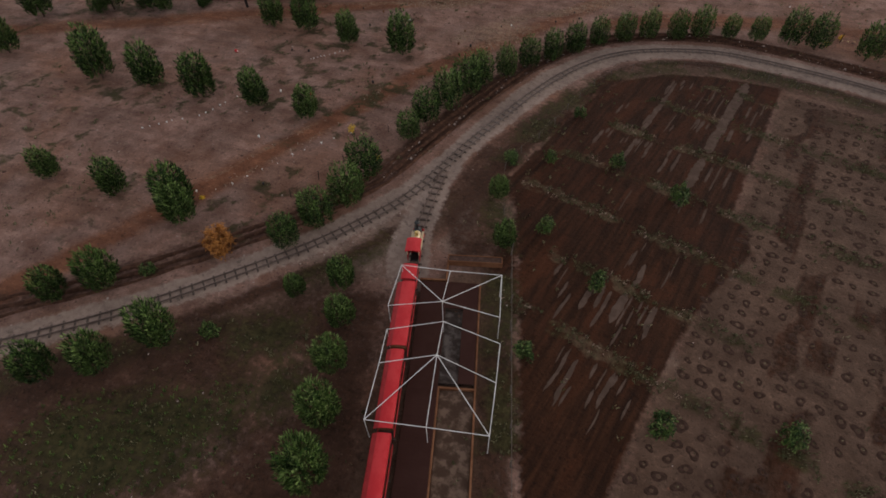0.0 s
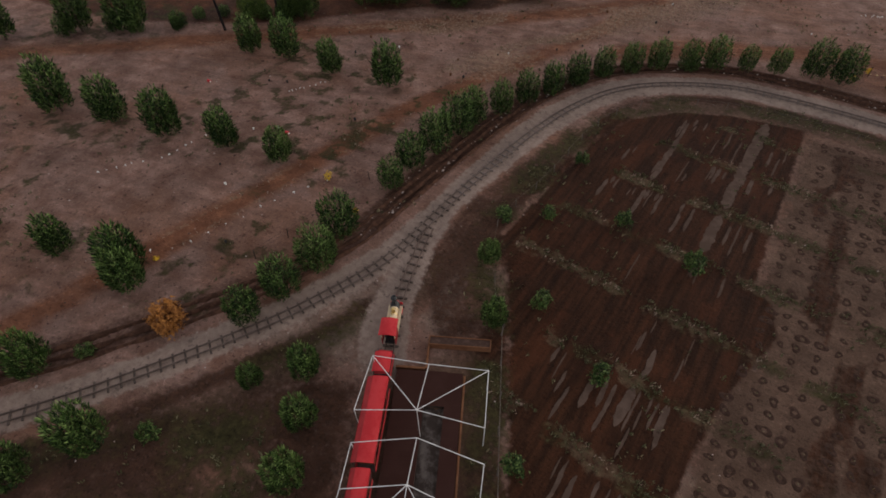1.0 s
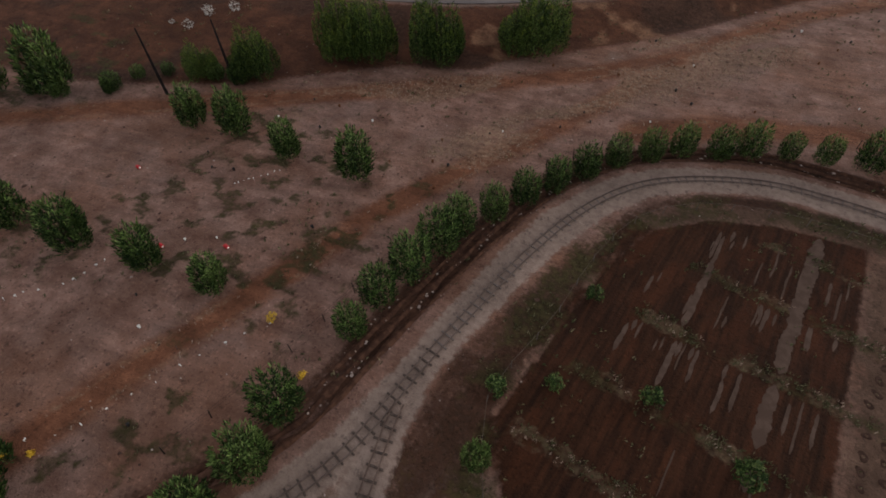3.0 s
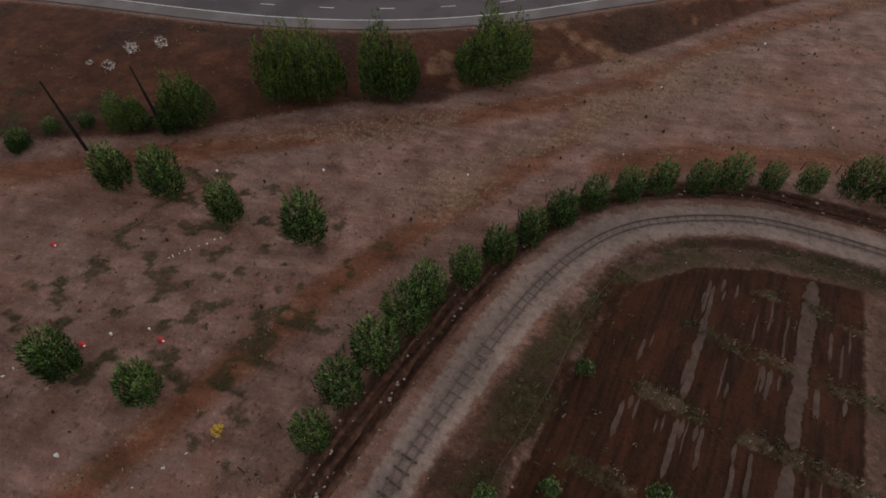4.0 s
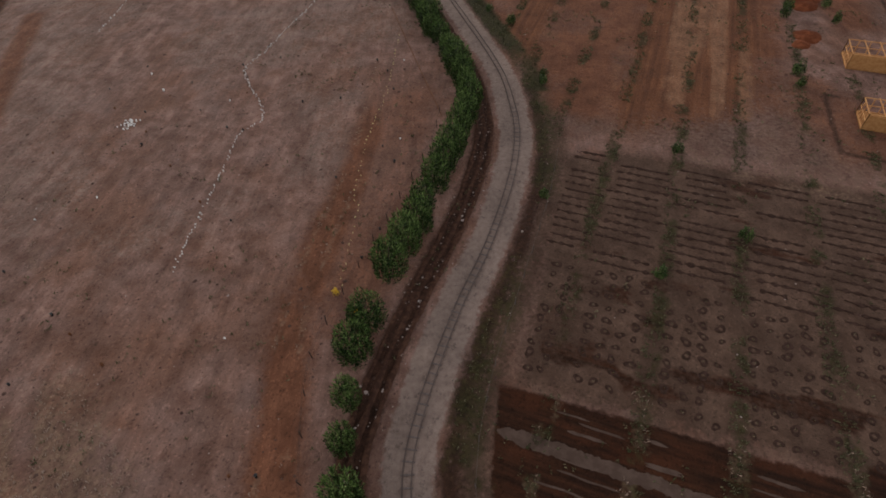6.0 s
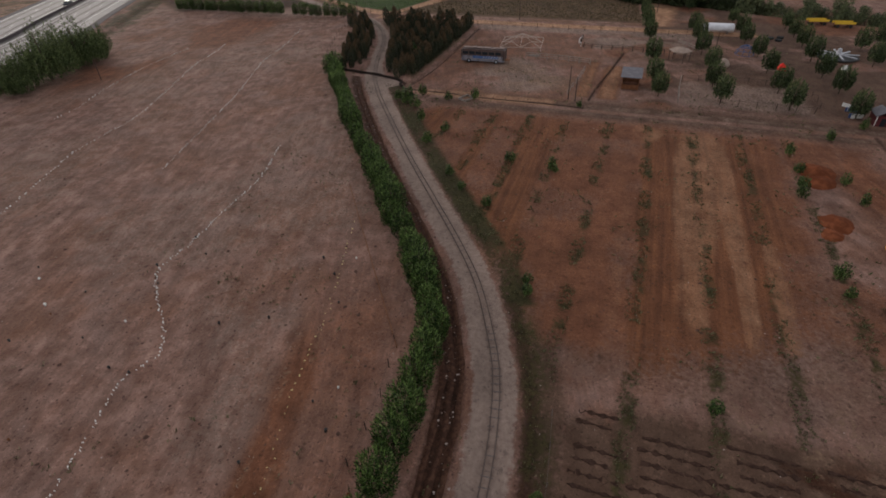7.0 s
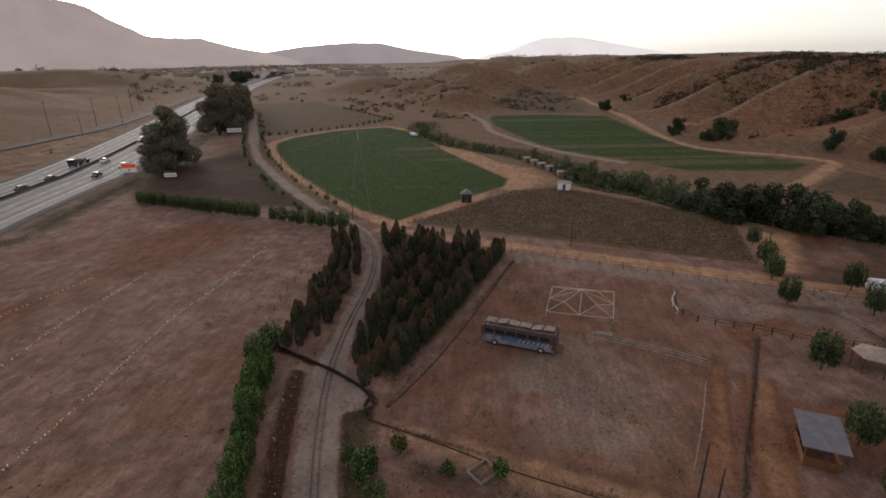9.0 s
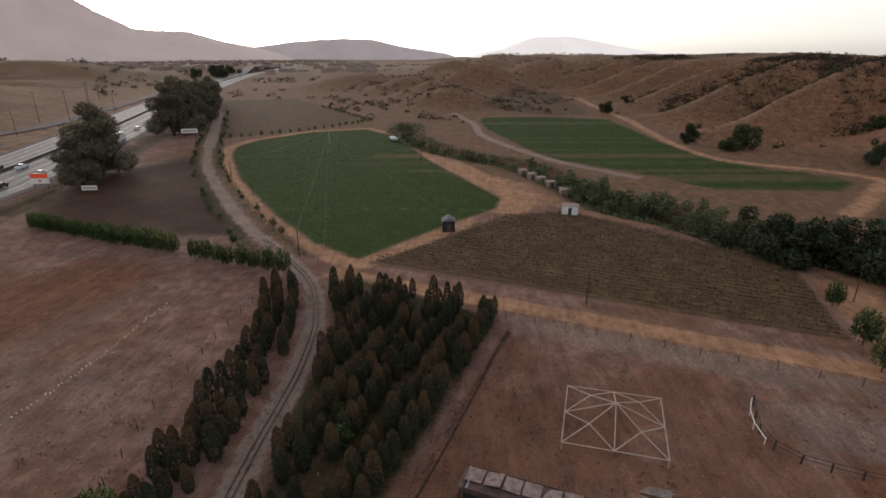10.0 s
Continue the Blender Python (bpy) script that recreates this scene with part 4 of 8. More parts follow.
pale = np.maximum(pale, np.where(X < 60, 0.9 * edge(np.minimum(away(X, Y, RAMP) + 9.2, -4.6 - away(X, Y, RAMP)), 1.2) * smooth(0.35, 0.5, patch2), 0))
for key, layers in (("zones_d", (damp, bank * 0.95, far_haze, slope)), ("zones_a", (gravel, red, tilled, grass)), ("zones_b", (straw, ochre, crop, trench)), ("zones_c", (dry, veg, pale, strip))):
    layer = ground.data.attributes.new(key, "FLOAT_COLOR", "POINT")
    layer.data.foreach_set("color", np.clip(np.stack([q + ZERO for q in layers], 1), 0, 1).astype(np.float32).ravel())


# ---- roads ----
def deck_height(path, lo, hi):
    return np.maximum.reduce([terrain(*beside(path, o).T) for o in np.linspace(lo, hi, 5)])


def ribbon(path, offs, lift, z=None):
    rows = [beside(path, o) for o in offs]
    z = (np.maximum.reduce([terrain(r[:, 0], r[:, 1]) for r in rows]) if z is None else z) + lift
    return [[(p[0], p[1], h) for p, h in zip(r, z)] for r in rows]


def road(name, label, path, lo, hi, lift, material, lines=(), dashes=(), shoulders=()):
    ob = thing(name, label, "road", kind="structure")
    z = deck_height(path, lo, hi)
    part("surface", Geo().sheet(ribbon(path, np.linspace(lo, hi, 5), lift, z)), material, ob)
    for o, p in shoulders:
        part("worn_band", Geo().sheet(ribbon(path, (o, p), lift + 0.008, z)), SHOULDER, ob, "worn grey band along the road")
    for o in lines:
        part("painted_line", Geo().sheet(ribbon(path, (o - 0.08, o + 0.08), lift + 0.02, z)), LANE_PAINT, ob)
    for o in dashes:
        gap = 4 if np.linalg.norm(path[1] - path[0]) > 1.5 else 9
        g = Geo()
        for i in range(2, len(path) - 3, gap):
            way = normals(path[i - 1:i + 3])[1:3]
            rows = [[(*(path[i + k][:2] + way[k] * q), z[i + k] + lift + 0.02) for k in (0, 1)] for q in (o - 0.065, o + 0.065)]
            g.sheet(rows)
        part("lane_dashes", g, LANE_PAINT, ob)
    return ob


road("ramp_road", "grey asphalt two-lane road with white lines", RAMP, -5.6, 4.9, 0.09, ASPHALT, (-3.15,), (0.15,), ((-5.55, -3.3), (4.0, 4.85)))
far_lane = FREEWAY[FREEWAY[:, 0] > 40]
road("freeway_near", "pale grey asphalt freeway carriageway with lane lines", far_lane, 4.5, 21.0, 0.12, CONCRETE, (7.8, 20.0), (11.6, 15.4), ((9.0, 9.8), (12.9, 13.7), (16.8, 17.6), (18.6, 19.2)))
road("freeway_far", "pale grey asphalt freeway carriageway beyond the median", far_lane, 24.5, 37.0, 0.12, CONCRETE, (25.4, 36.2), (29, 32.6), ((26.6, 27.4), (30.4, 31.2), (34.0, 34.8)))
road("frontage_road", "narrow grey side road below dry hills", FRONTAGE, -3.5, 3.5, 0.35, ASPHALT)
for lo, hi in ((1.9, 4.45), (37.05, 39.4)):
    shoulder = thing("freeway_shoulder", "dark grey asphalt shoulder beside the freeway", "road", kind="structure")
    part("surface", Geo().sheet(ribbon(far_lane, (lo, hi), 0.1)), ASPHALT, shoulder)
barrier = thing("median_barrier", "dark median strip with low rail between carriageways", "barrier", kind="structure")
part("strip", Geo().sheet(ribbon(far_lane, (21.05, 24.45), 0.10)), worn("median_dark", (0.09, 0.08, 0.075), (0.15, 0.13, 0.12), 3, 0.2, world_space=True), barrier)
part("rail", Geo().sheet([[(p[0], p[1], p[2] + h) for p in r] for r, h in zip(ribbon(far_lane, (22.6, 22.65, 22.85, 22.9), 0.1), (0, 0.75, 0.75, 0))]), ASPHALT, barrier)

# ---- railway ----
def lay_track(name, label, path, skip=0.0):
    ob = thing(name, label, "railway track", kind="structure")
    z = 0.20
    rail = Geo()
    for side in (-0.31, 0.31):
        g = Geo()
        rows = []
        for o, h in ((-0.05, z - 0.06), (-0.022, z), (-0.022, z + 0.06), (0.022, z + 0.06), (0.022, z), (0.05, z - 0.06)):
            rows.append([(*p, h) for p in beside(path, side + o)])
        part("rail", g.sheet(rows), DUSTY_RAIL if name == "railway_track" else RAIL_STEEL, ob, "rusty narrow-gauge steel rail")
    at = spline(path, 0.86)
    way = normals(at)
    tie = Geo().box((0, 0, 0), (0.14, 1.2, 0.12), 0, 0.012).mesh("sleeper", TIE_WOOD)
    dusty = Geo().box((0, 0, 0), (0.13, 1.15, 0.12), 0, 0.012).mesh("sleeper", DUSTY_TIE)
    rest = Geo()
    for i in range(1, len(at) - 1):
        a = math.degrees(math.atan2(way[i][1], way[i][0])) - 90 + rng.normal(0, 2.0)
        if name == "railway_track" and at[i][0] > 62:
            rest.box((at[i][0], at[i][1], z - 0.205), (0.13, 0.95, 0.12), a)
        else:
            s = part("sleeper", dusty if at[i][1] > 39 else tie, TIE_WOOD, ob)
            s.matrix_basis = pose(at[i][0] + rng.normal(0, 0.02), at[i][1] + rng.normal(0, 0.02), z - 0.115 - 0.035 * (at[i][1] > 48) - 0.02 * (at[i][0] > -14) * (at[i][1] > 55) - 0.035 * (at[i][0] > 18) + rng.normal(0, 0.008), rng.normal(0, 1.2), 0, a) @ Matrix.Diagonal((1, rng.uniform(0.9, 1.08) * (0.8 if at[i][1] > 60 else 1), 1, 1))
    if rest.v:
        tagged(part("sleeper_row", rest, DUSTY_TIE, ob), "dark wooden sleepers", kind="stuff")
    return ob


lay_track("railway_track", "narrow railway track with dark sleepers on pale gravel", TRACK[(TRACK[:, 0] < 166)])
lay_track("railway_siding", "narrow railway siding that leaves the main track", SPUR[3:])


# ---- trees ----
def leaves(points, out, size, seed, droop=0.0, material=None, name="crown"):
    """Many small folded leaves, one at each point, that face roughly along out."""
    r = np.random.default_rng(seed)
    n = len(points)
    nrm = out * 0.8 + r.normal(0, 0.6, (n, 3)) + (0, 0, 0.35)
    nrm /= np.linalg.norm(nrm, axis=1)[:, None]
    t = r.normal(0, 1, (n, 3)) - (0, 0, droop)
    t -= nrm * np.sum(t * nrm, 1)[:, None]
    t /= np.linalg.norm(t, axis=1)[:, None]
    b = np.cross(nrm, t)
    s = size * r.uniform(0.6, 1.35, (n, 1))
    v = np.stack([points - t * s * 0.45 + b * s * 0.26, points + t * s * 0.85 - nrm * s * 0.1, points - t * s * 0.35 - b * s * 0.26], 1).reshape(-1, 3)
    return fast_mesh(name, v, np.arange(3 * n).reshape(n, 3), material)


def shoots(height, width, count, per, seed, low=0.08, fat=0.35, jitter=0.2, top=1.0):
    """Leaf places along upright shoots that fan from the foot of a bushy crown."""
    r = np.random.default_rng(seed)
    pts, out = [], []
    ends = []
    for k in range(count):
        a, q = r.uniform(0, 2 * math.pi), math.sqrt(r.uniform(0.0, 1.0))
        reach = width / 2 * q * r.uniform(0.8, 1.12)
        tip = height * (low + (1 - low) * (1 - 0.62 * q ** 2.2) * r.uniform(0.82, 1.06))
        start = height * (low + 0.1 * r.uniform(0, 1) + 0.06 * q ** 3)
        f = np.sort(r.uniform(0.05, 1, per)) ** 0.75
        wide = 0.68 + 0.32 * f ** 0.6
        x, y = reach * np.cos(a) * wide, reach * np.sin(a) * wide
        z = start + (tip - start) * f
        spread = jitter * (1.25 - 0.85 * f)
        p = np.stack([x, y, z], 1) + r.normal(0, 1, (per, 3)) * spread[:, None]
        p[:, 2] = np.maximum(p[:, 2], height * 0.03)
        o = np.stack([p[:, 0], p[:, 1], (p[:, 2] - height * fat) * 0.7], 1)
        pts.append(p)
        out.append(o / (np.linalg.norm(o, axis=1)[:, None] + 1e-6))
        ends.append((x[-1], y[-1], tip * 0.9))
    return np.vstack(pts), np.vstack(out), ends


def whorls(height, width, count, seed, leaf=0.42, rings=6, low=0.03, dome=0.22, fill=800, petals=4):
    """A bushy crown: upright shoots set with whorls of long leaves, over a filling of small ones."""
    r = np.random.default_rng(seed)
    a, q = r.uniform(0, 2 * math.pi, count), np.sqrt(r.uniform(0, 1, count))
    q[: count // 3] = r.uniform(0.8, 1.0, count // 3)
    tip = height * (1 - dome * q ** 2.4) * r.uniform(0.8, 1.0, count)
    f = np.clip(np.linspace(0.16, 1, rings)[None] + r.normal(0, 0.05, (count, rings)), 0.05, 1)
    wide = width / 2 * q[:, None] * (0.72 + 0.30 * np.sin(math.pi * np.clip(f * 0.9, 0, 1)))
    p = np.stack([wide * np.cos(a)[:, None], wide * np.sin(a)[:, None], height * low + (tip[:, None] - height * low) * f], -1).reshape(-1, 3)
    p += r.normal(0, 0.05 * width / 4, p.shape)

    def within(q):
        """Draw points into the crown's egg-shaped outline."""
        z = np.clip((q[:, 2] / height - 0.46) / 0.58, -0.97, 0.96)
        angle = np.arctan2(q[:, 1], q[:, 0])
        most = width / 2 * np.sqrt(1 - np.abs(z) ** 2.7) * (0.62 + 0.42 * value_noise(angle * 2.0 + 9, q[:, 2] * 0.9, seed) + 0.36 * value_noise(angle * 5.5 + 40, q[:, 2] * 0.5, seed + 3))
        most = most * np.where(r.uniform(size=len(q)) > 0.86, 1.22, 1.0)
        k = np.minimum(1.0, most * r.uniform(0.86, 1.0, len(q)) / np.maximum(np.hypot(q[:, 0], q[:, 1]), 1e-4))
        q[:, :2] *= k[:, None]
        return q
    p = within(p)
    axis = np.repeat(np.stack([0.7 * q * np.cos(a), 0.7 * q * np.sin(a), np.ones(count)], 1), rings, 0)
    axis /= np.linalg.norm(axis, axis=1)[:, None]
    u = np.cross(axis, (0.3, 0.9, 0.1))
    u /= np.linalg.norm(u, axis=1)[:, None]
    v = np.cross(axis, u)
    n = len(p)
    turn = (np.arange(petals)[None] / petals + r.uniform(0, 1, (n, 1))) * 2 * math.pi + r.normal(0, 0.25, (n, petals))
    d = np.cos(turn)[..., None] * u[:, None] + np.sin(turn)[..., None] * v[:, None]
    side = np.cross(np.repeat(axis[:, None], petals, 1), d)
    rise = r.uniform(0.45, 1.25, (n, petals, 1))
    size = leaf * r.uniform(0.65, 1.3, (n, petals, 1))
    base, up = p[:, None], axis[:, None]
    mid = base + (d * 0.40 + up * 0.62 * rise) * size
    end = base + (d * 0.60 + up * 1.05 * rise) * size
    quads = np.stack([base + 0 * d, mid + side * size * 0.12, end, mid - side * size * 0.12], 2).reshape(-1, 3)
    per = max(fill // 40, 1)
    small, out, ends = shoots(height * 0.93, width * 0.92, 40, per, seed + 500, low=low, jitter=0.12 * width / 4)
    small = within(small)
    nrm = out * 0.8 + r.normal(0, 0.6, (len(small), 3)) + (0, 0, 0.35)
    nrm /= np.linalg.norm(nrm, axis=1)[:, None]
    t = np.cross(nrm, r.normal(0, 1, (len(small), 3)))
    t /= np.linalg.norm(t, axis=1)[:, None]
    b = np.cross(nrm, t)
    z = leaf * 0.5 * r.uniform(0.6, 1.3, (len(small), 1))
    little = np.stack([small - t * z, small + b * z * 0.35, small + t * z, small - b * z * 0.35], 1).reshape(-1, 3)
    verts = np.vstack([quads, little])
    verts[:, 2] = np.maximum(verts[:, 2], 0.03)
    # young marks about half the leaves in each shoot's top two whorls
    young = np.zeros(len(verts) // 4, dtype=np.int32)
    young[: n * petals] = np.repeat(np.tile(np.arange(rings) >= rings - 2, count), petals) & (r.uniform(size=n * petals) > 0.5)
    return verts, ends, young


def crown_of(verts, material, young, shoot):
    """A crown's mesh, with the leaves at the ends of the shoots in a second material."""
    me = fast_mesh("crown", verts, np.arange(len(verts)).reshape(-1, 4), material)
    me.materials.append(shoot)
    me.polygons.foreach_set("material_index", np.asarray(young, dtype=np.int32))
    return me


def blobs(balls, per, seed):
    """Leaf places near the skins of overlapping uneven clumps."""
    r = np.random.default_rng(seed)
    pts, out = [], []
    for x, y, z, q in balls:
        n = int(per * q * q)
        d = r.normal(0, 1, (n, 3))
        d /= np.linalg.norm(d, axis=1)[:, None]
        rad = q * (0.55 + 0.8 * fbm(d[:, 0] * 2 + x, d[:, 1] * 2 + d[:, 2] * 1.7 + y, 0.7, seed, 3)) * r.uniform(0.7, 1.05, n)
        pts.append(np.array([x, y, z]) + d * rad[:, None] * (1, 1, 0.9))
        out.append(d)
    p = np.vstack(pts)
    return p, np.vstack(out)


def trunk(height, r0, limbs, seed=0, lean=0.0):
    g = Geo()
    g.path([(0, 0, -0.15), (lean * 0.2, 0, height * 0.25), (lean * 0.6, 0.02, height * 0.6), (lean, 0, height)], [r0 * 1.25, r0, r0 * 0.7, r0 * 0.3], 7)
    for x, y, z in limbs:
        base = z * 0.3
        g.path([(lean * 0.3, 0, base), (x * 0.5, y * 0.5, (base + z) * 0.5), (x, y, z)], [r0 * 0.5, r0 * 0.35, r0 * 0.12], 5)
    return g


def tree_kind(name, label, crown, stem, crown_label=""):
    ob = thing(name, label, "tree")
    part("trunk", stem.mesh("trunk", BARK, False), BARK, ob)
    c = new("crown", crown)
    c.parent = ob
    return ob


GROVE = {}


def first_or_copy(kind, at, scale, spin, squash=1.0):
    """Stand one more tree of a kind on the ground."""
    x, y = at
    m = pose(x, y, ground_at(x, y) - 0.03, 0, 0, spin) @ Matrix.Diagonal((scale * squash, scale * squash, scale, 1))
    proto, used = GROVE[kind]
    if not used:
        proto.matrix_basis = m
        GROVE[kind] = (proto, True)
        return proto
    ob = copy_thing(proto, m)
    ob.matrix_basis = m
    return ob


def sort_of(kind, ob):
    GROVE[kind] = (ob, False)


for k in range(4):
    p, ends, young = whorls(5.0, 3.75 - 0.2 * (k == 2), 92, 100 + k, 0.38, 8, petals=3)
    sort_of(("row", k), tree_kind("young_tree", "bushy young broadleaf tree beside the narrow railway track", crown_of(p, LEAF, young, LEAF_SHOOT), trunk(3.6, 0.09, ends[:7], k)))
for k in range(3):
    p, ends, young = whorls(5.8, 3.5, 88, 130 + k, 0.46, 9, petals=3)
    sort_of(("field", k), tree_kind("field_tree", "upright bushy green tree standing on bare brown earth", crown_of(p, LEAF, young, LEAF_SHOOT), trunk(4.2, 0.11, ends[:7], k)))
for k in range(3):
    p, ends, young = whorls(4.2, 3.3, 70, 150 + k, 0.36, 8, low=0.12)
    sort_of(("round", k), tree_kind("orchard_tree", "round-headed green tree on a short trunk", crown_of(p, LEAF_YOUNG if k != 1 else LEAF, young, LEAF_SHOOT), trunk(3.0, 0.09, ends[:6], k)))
for k in range(2):
    p, ends, young = whorls(4.2, 3.3, 56, 158 + k, 0.38, 8, low=0.12)
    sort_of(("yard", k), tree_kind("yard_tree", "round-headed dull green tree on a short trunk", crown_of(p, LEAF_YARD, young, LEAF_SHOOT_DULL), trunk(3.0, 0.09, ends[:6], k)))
for k in range(3):
    p, o, ends = shoots(1.9, 1.4, 26, 26, 170 + k, low=0.05, jitter=0.13)
    sort_of(("sapling", k), tree_kind("sapling", "small bright green sapling in a weedy field row", leaves(p, o, 0.16, 180 + k, -1.0, material=LEAF_YOUNG), trunk(1.3, 0.03, ends[:4], k)))
for k in range(3):
    r = np.random.default_rng(190 + k)
    heads = [whorls(h, w * 0.94, 76, 191 + 7 * k + i, 0.37, 12, low=0.04, dome=0.45, fill=400, petals=3) for i, (h, w) in enumerate(((10, 4.4), (8.4, 4.4), (9.2, 4.0), (6.6, 4.4), (7.6, 3.8), (4.6, 4.6), (5.6, 4.2)))]
    shift = [(r.normal(0, 0.6), r.normal(0, 0.6))] + [(r.uniform(1.9, 3.0) * math.cos(1.05 * i + k), r.uniform(1.9, 3.0) * math.sin(1.05 * i + k)) for i in range(6)]
    p = np.vstack([q[0] + (a, b, 0) for q, (a, b) in zip(heads, shift)])
    ends = [(a, b, 5.0) for a, b in shift]
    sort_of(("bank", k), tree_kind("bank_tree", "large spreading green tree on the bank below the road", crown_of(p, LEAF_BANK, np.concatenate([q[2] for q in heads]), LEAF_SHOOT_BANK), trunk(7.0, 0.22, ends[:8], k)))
    if k < 2:
        heads = [whorls(h, w * 1.04, 58, 391 + 7 * k + i, 0.38, 13, low=0.04, dome=0.5, fill=400, petals=3) for i, (h, w) in enumerate(((10, 4.6), (7.6, 4.6), (8.8, 4.4), (6.4, 4.6), (7.8, 4.4), (5.4, 4.6), (6.6, 4.4)))]
        p = np.vstack([q[0] + (a, b, 0) for q, (a, b) in zip(heads, shift)])
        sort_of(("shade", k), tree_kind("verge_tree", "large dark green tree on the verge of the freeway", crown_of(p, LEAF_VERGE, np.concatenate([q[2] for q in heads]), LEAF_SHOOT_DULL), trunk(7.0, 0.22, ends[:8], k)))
for k in range(2):
    r = np.random.default_rng(200 + k)
    balls = [(s * math.cos(2.4 * i + k) + r.normal(0, 0.5), s * math.sin(2.4 * i + k) + r.normal(0, 0.5), z, q) for i, (s, z, q) in enumerate(((3.6, 3.2, 3.2), (4.2, 4.5, 3.4), (3.4, 3.6, 3.3), (4.0, 6.4, 3.4), (3.6, 8.2, 3.3), (3.2, 10.5, 3.3), (3.8, 12.2, 3.0), (2.6, 14.2, 3.2), (2.4, 16.4, 2.7), (0.6, 18.3, 2.2), (0.5, 8, 3.6), (0.5, 12.5, 3.4), (3.8, 14.6, 2.0), (4.6, 9.6, 2.2)))]
    p, o = blobs(balls, 210, 210 + k)
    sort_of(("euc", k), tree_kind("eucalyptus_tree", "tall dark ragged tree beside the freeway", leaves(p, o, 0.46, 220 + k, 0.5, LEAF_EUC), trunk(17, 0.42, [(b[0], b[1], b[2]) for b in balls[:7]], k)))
for k in range(2):
    r = np.random.default_rng(230 + k)
    balls = [(r.normal(0, 2.3), r.normal(0, 2.3), z, q) for z, q in ((2.4, 2.6), (3, 2.8), (4.5, 2.7), (5.5, 2.4), (6.5, 2.0), (2.2, 2.2), (7.3, 1.5))]
    p, o = blobs(balls, 130, 240 + k)
    sort_of(("oak", k), tree_kind("dense_tree", "dense dark green tree with a broad low crown", leaves(p, o, 0.52, 250 + k, 0.2, LEAF_DARK), trunk(5.5, 0.3, [(b[0], b[1], b[2]) for b in balls[:5]], k)))
for k in range(4):
    r = np.random.default_rng(260 + k)
    n = 1300
    h = 4.4
    f = r.uniform(0.0, 1, n) ** 0.8
    a = r.uniform(0, 2 * math.pi, n)
    prof = 0.92 * np.sqrt(np.clip(1 - (np.clip(f - 0.32, 0, 1) / 0.68) ** 1.7, 0, 1)) * (0.72 + 0.28 * np.minimum(1, f / 0.25))
    rad = prof * (0.82 + 0.3 * value_noise(a * 1.6, f * 5, k)) * r.uniform(0.9, 1.03, n)
    p = np.stack([rad * np.cos(a), rad * np.sin(a), 0.08 + f * h], 1)
    o = np.stack([np.cos(a), np.sin(a), 0.4 + f], 1)
    sort_of(("cypress", k), tree_kind("cypress", "small dense brownish-green cypress in a planted row", leaves(p, o / np.linalg.norm(o, axis=1)[:, None], 0.28, 270 + k, -2.5, CYPRESS), trunk(3.4, 0.08, [], k)))
for k in range(2):
    r = np.random.default_rng(290 + k)
    balls = [(r.normal(0, 1.5), r.normal(0, 1.5), z, q) for z, q in ((1.4, 1.7), (2, 1.9), (3, 1.8), (4, 1.5), (5, 1.1))]
    p, o = blobs(balls, 150, 295 + k)
    sort_of(("willow", k), tree_kind("creek_tree", "grey-green brushy tree along a dry creek", leaves(p, o, 0.42, 298 + k, -0.6, LEAF_GREY), trunk(4, 0.12, [(b[0], b[1], b[2]) for b in balls[:4]], k)))
p, o, ends = shoots(3.4, 2.6, 46, 34, 280, jitter=0.2)
sort_of(("autumn", 0), tree_kind("autumn_bush", "orange-leaved dry bush beside the track", leaves(p, o, 0.24, 281, material=LEAF_ORANGE), trunk(2.4, 0.06, ends[:6], 1)))


def stand(sort, x, y, height, natural, group="", squash=1.0, label="", jitter=0.0):
    k = int(rng.integers(0, len([q for q in GROVE if q[0] == sort])))
    ob = first_or_copy((sort, k), (x + rng.normal(0, jitter) if jitter else x, y + rng.normal(0, jitter) if jitter else y), height / natural, rng.uniform(0, 360), squash)
    return tagged(ob, label, group=group)


# the row beside the track
for x, y, h in [(-28.5, 18.6, 3.9), (-27.9, 21.9, 4.6), (-27.8, 25.6, 5.0), (-28.7, 29.2, 5.2), (-28.9, 36.4, 3.8), (-29.1, 39.8, 4.6), (-28.6, 43.1, 5.4), (-28.4, 46.6, 5.4), (-28.2, 49.3, 4.8),
                (-26.6, 52.3, 4.5), (-25.3, 55.5, 4.6), (-23.9, 58.9, 4.6), (-22.5, 62.2, 4.6), (-20.7, 65.5, 4.3), (-18.4, 68.1, 4.4), (-16.1, 70.4, 4.5), (-13, 72.2, 4.5), (-10.6, 74, 4.8), (-7.4, 75.8, 3.6), (-4.4, 77, 3.8), (-0.7, 78.2, 5.3), (2.2, 78.5, 5.2)]:
    stand("row", x, y, h * 0.9, 5.0, "trees along the railway", 0.95 if y < 50 else 0.84)
row_line = spline([(7.7, 78.9), (11.8, 79.1), (18, 79.4), (26.5, 79.9), (33, 80.6), (39.2, 83.0), (43.9, 86.0), (58, 96.5), (72, 107.2), (86, 117.4), (96, 124.4), (105.7, 130.6)], 2.95)
for x, y in row_line:
    stand("row", x, y, rng.uniform(4.2, 5.1) if x < 42 else rng.uniform(3.3, 5.2), 5.0, "trees along the railway", rng.uniform(0.76, 0.88) + 0.16 * (x > 42), jitter=0.12 + 0.2 * (x > 42))
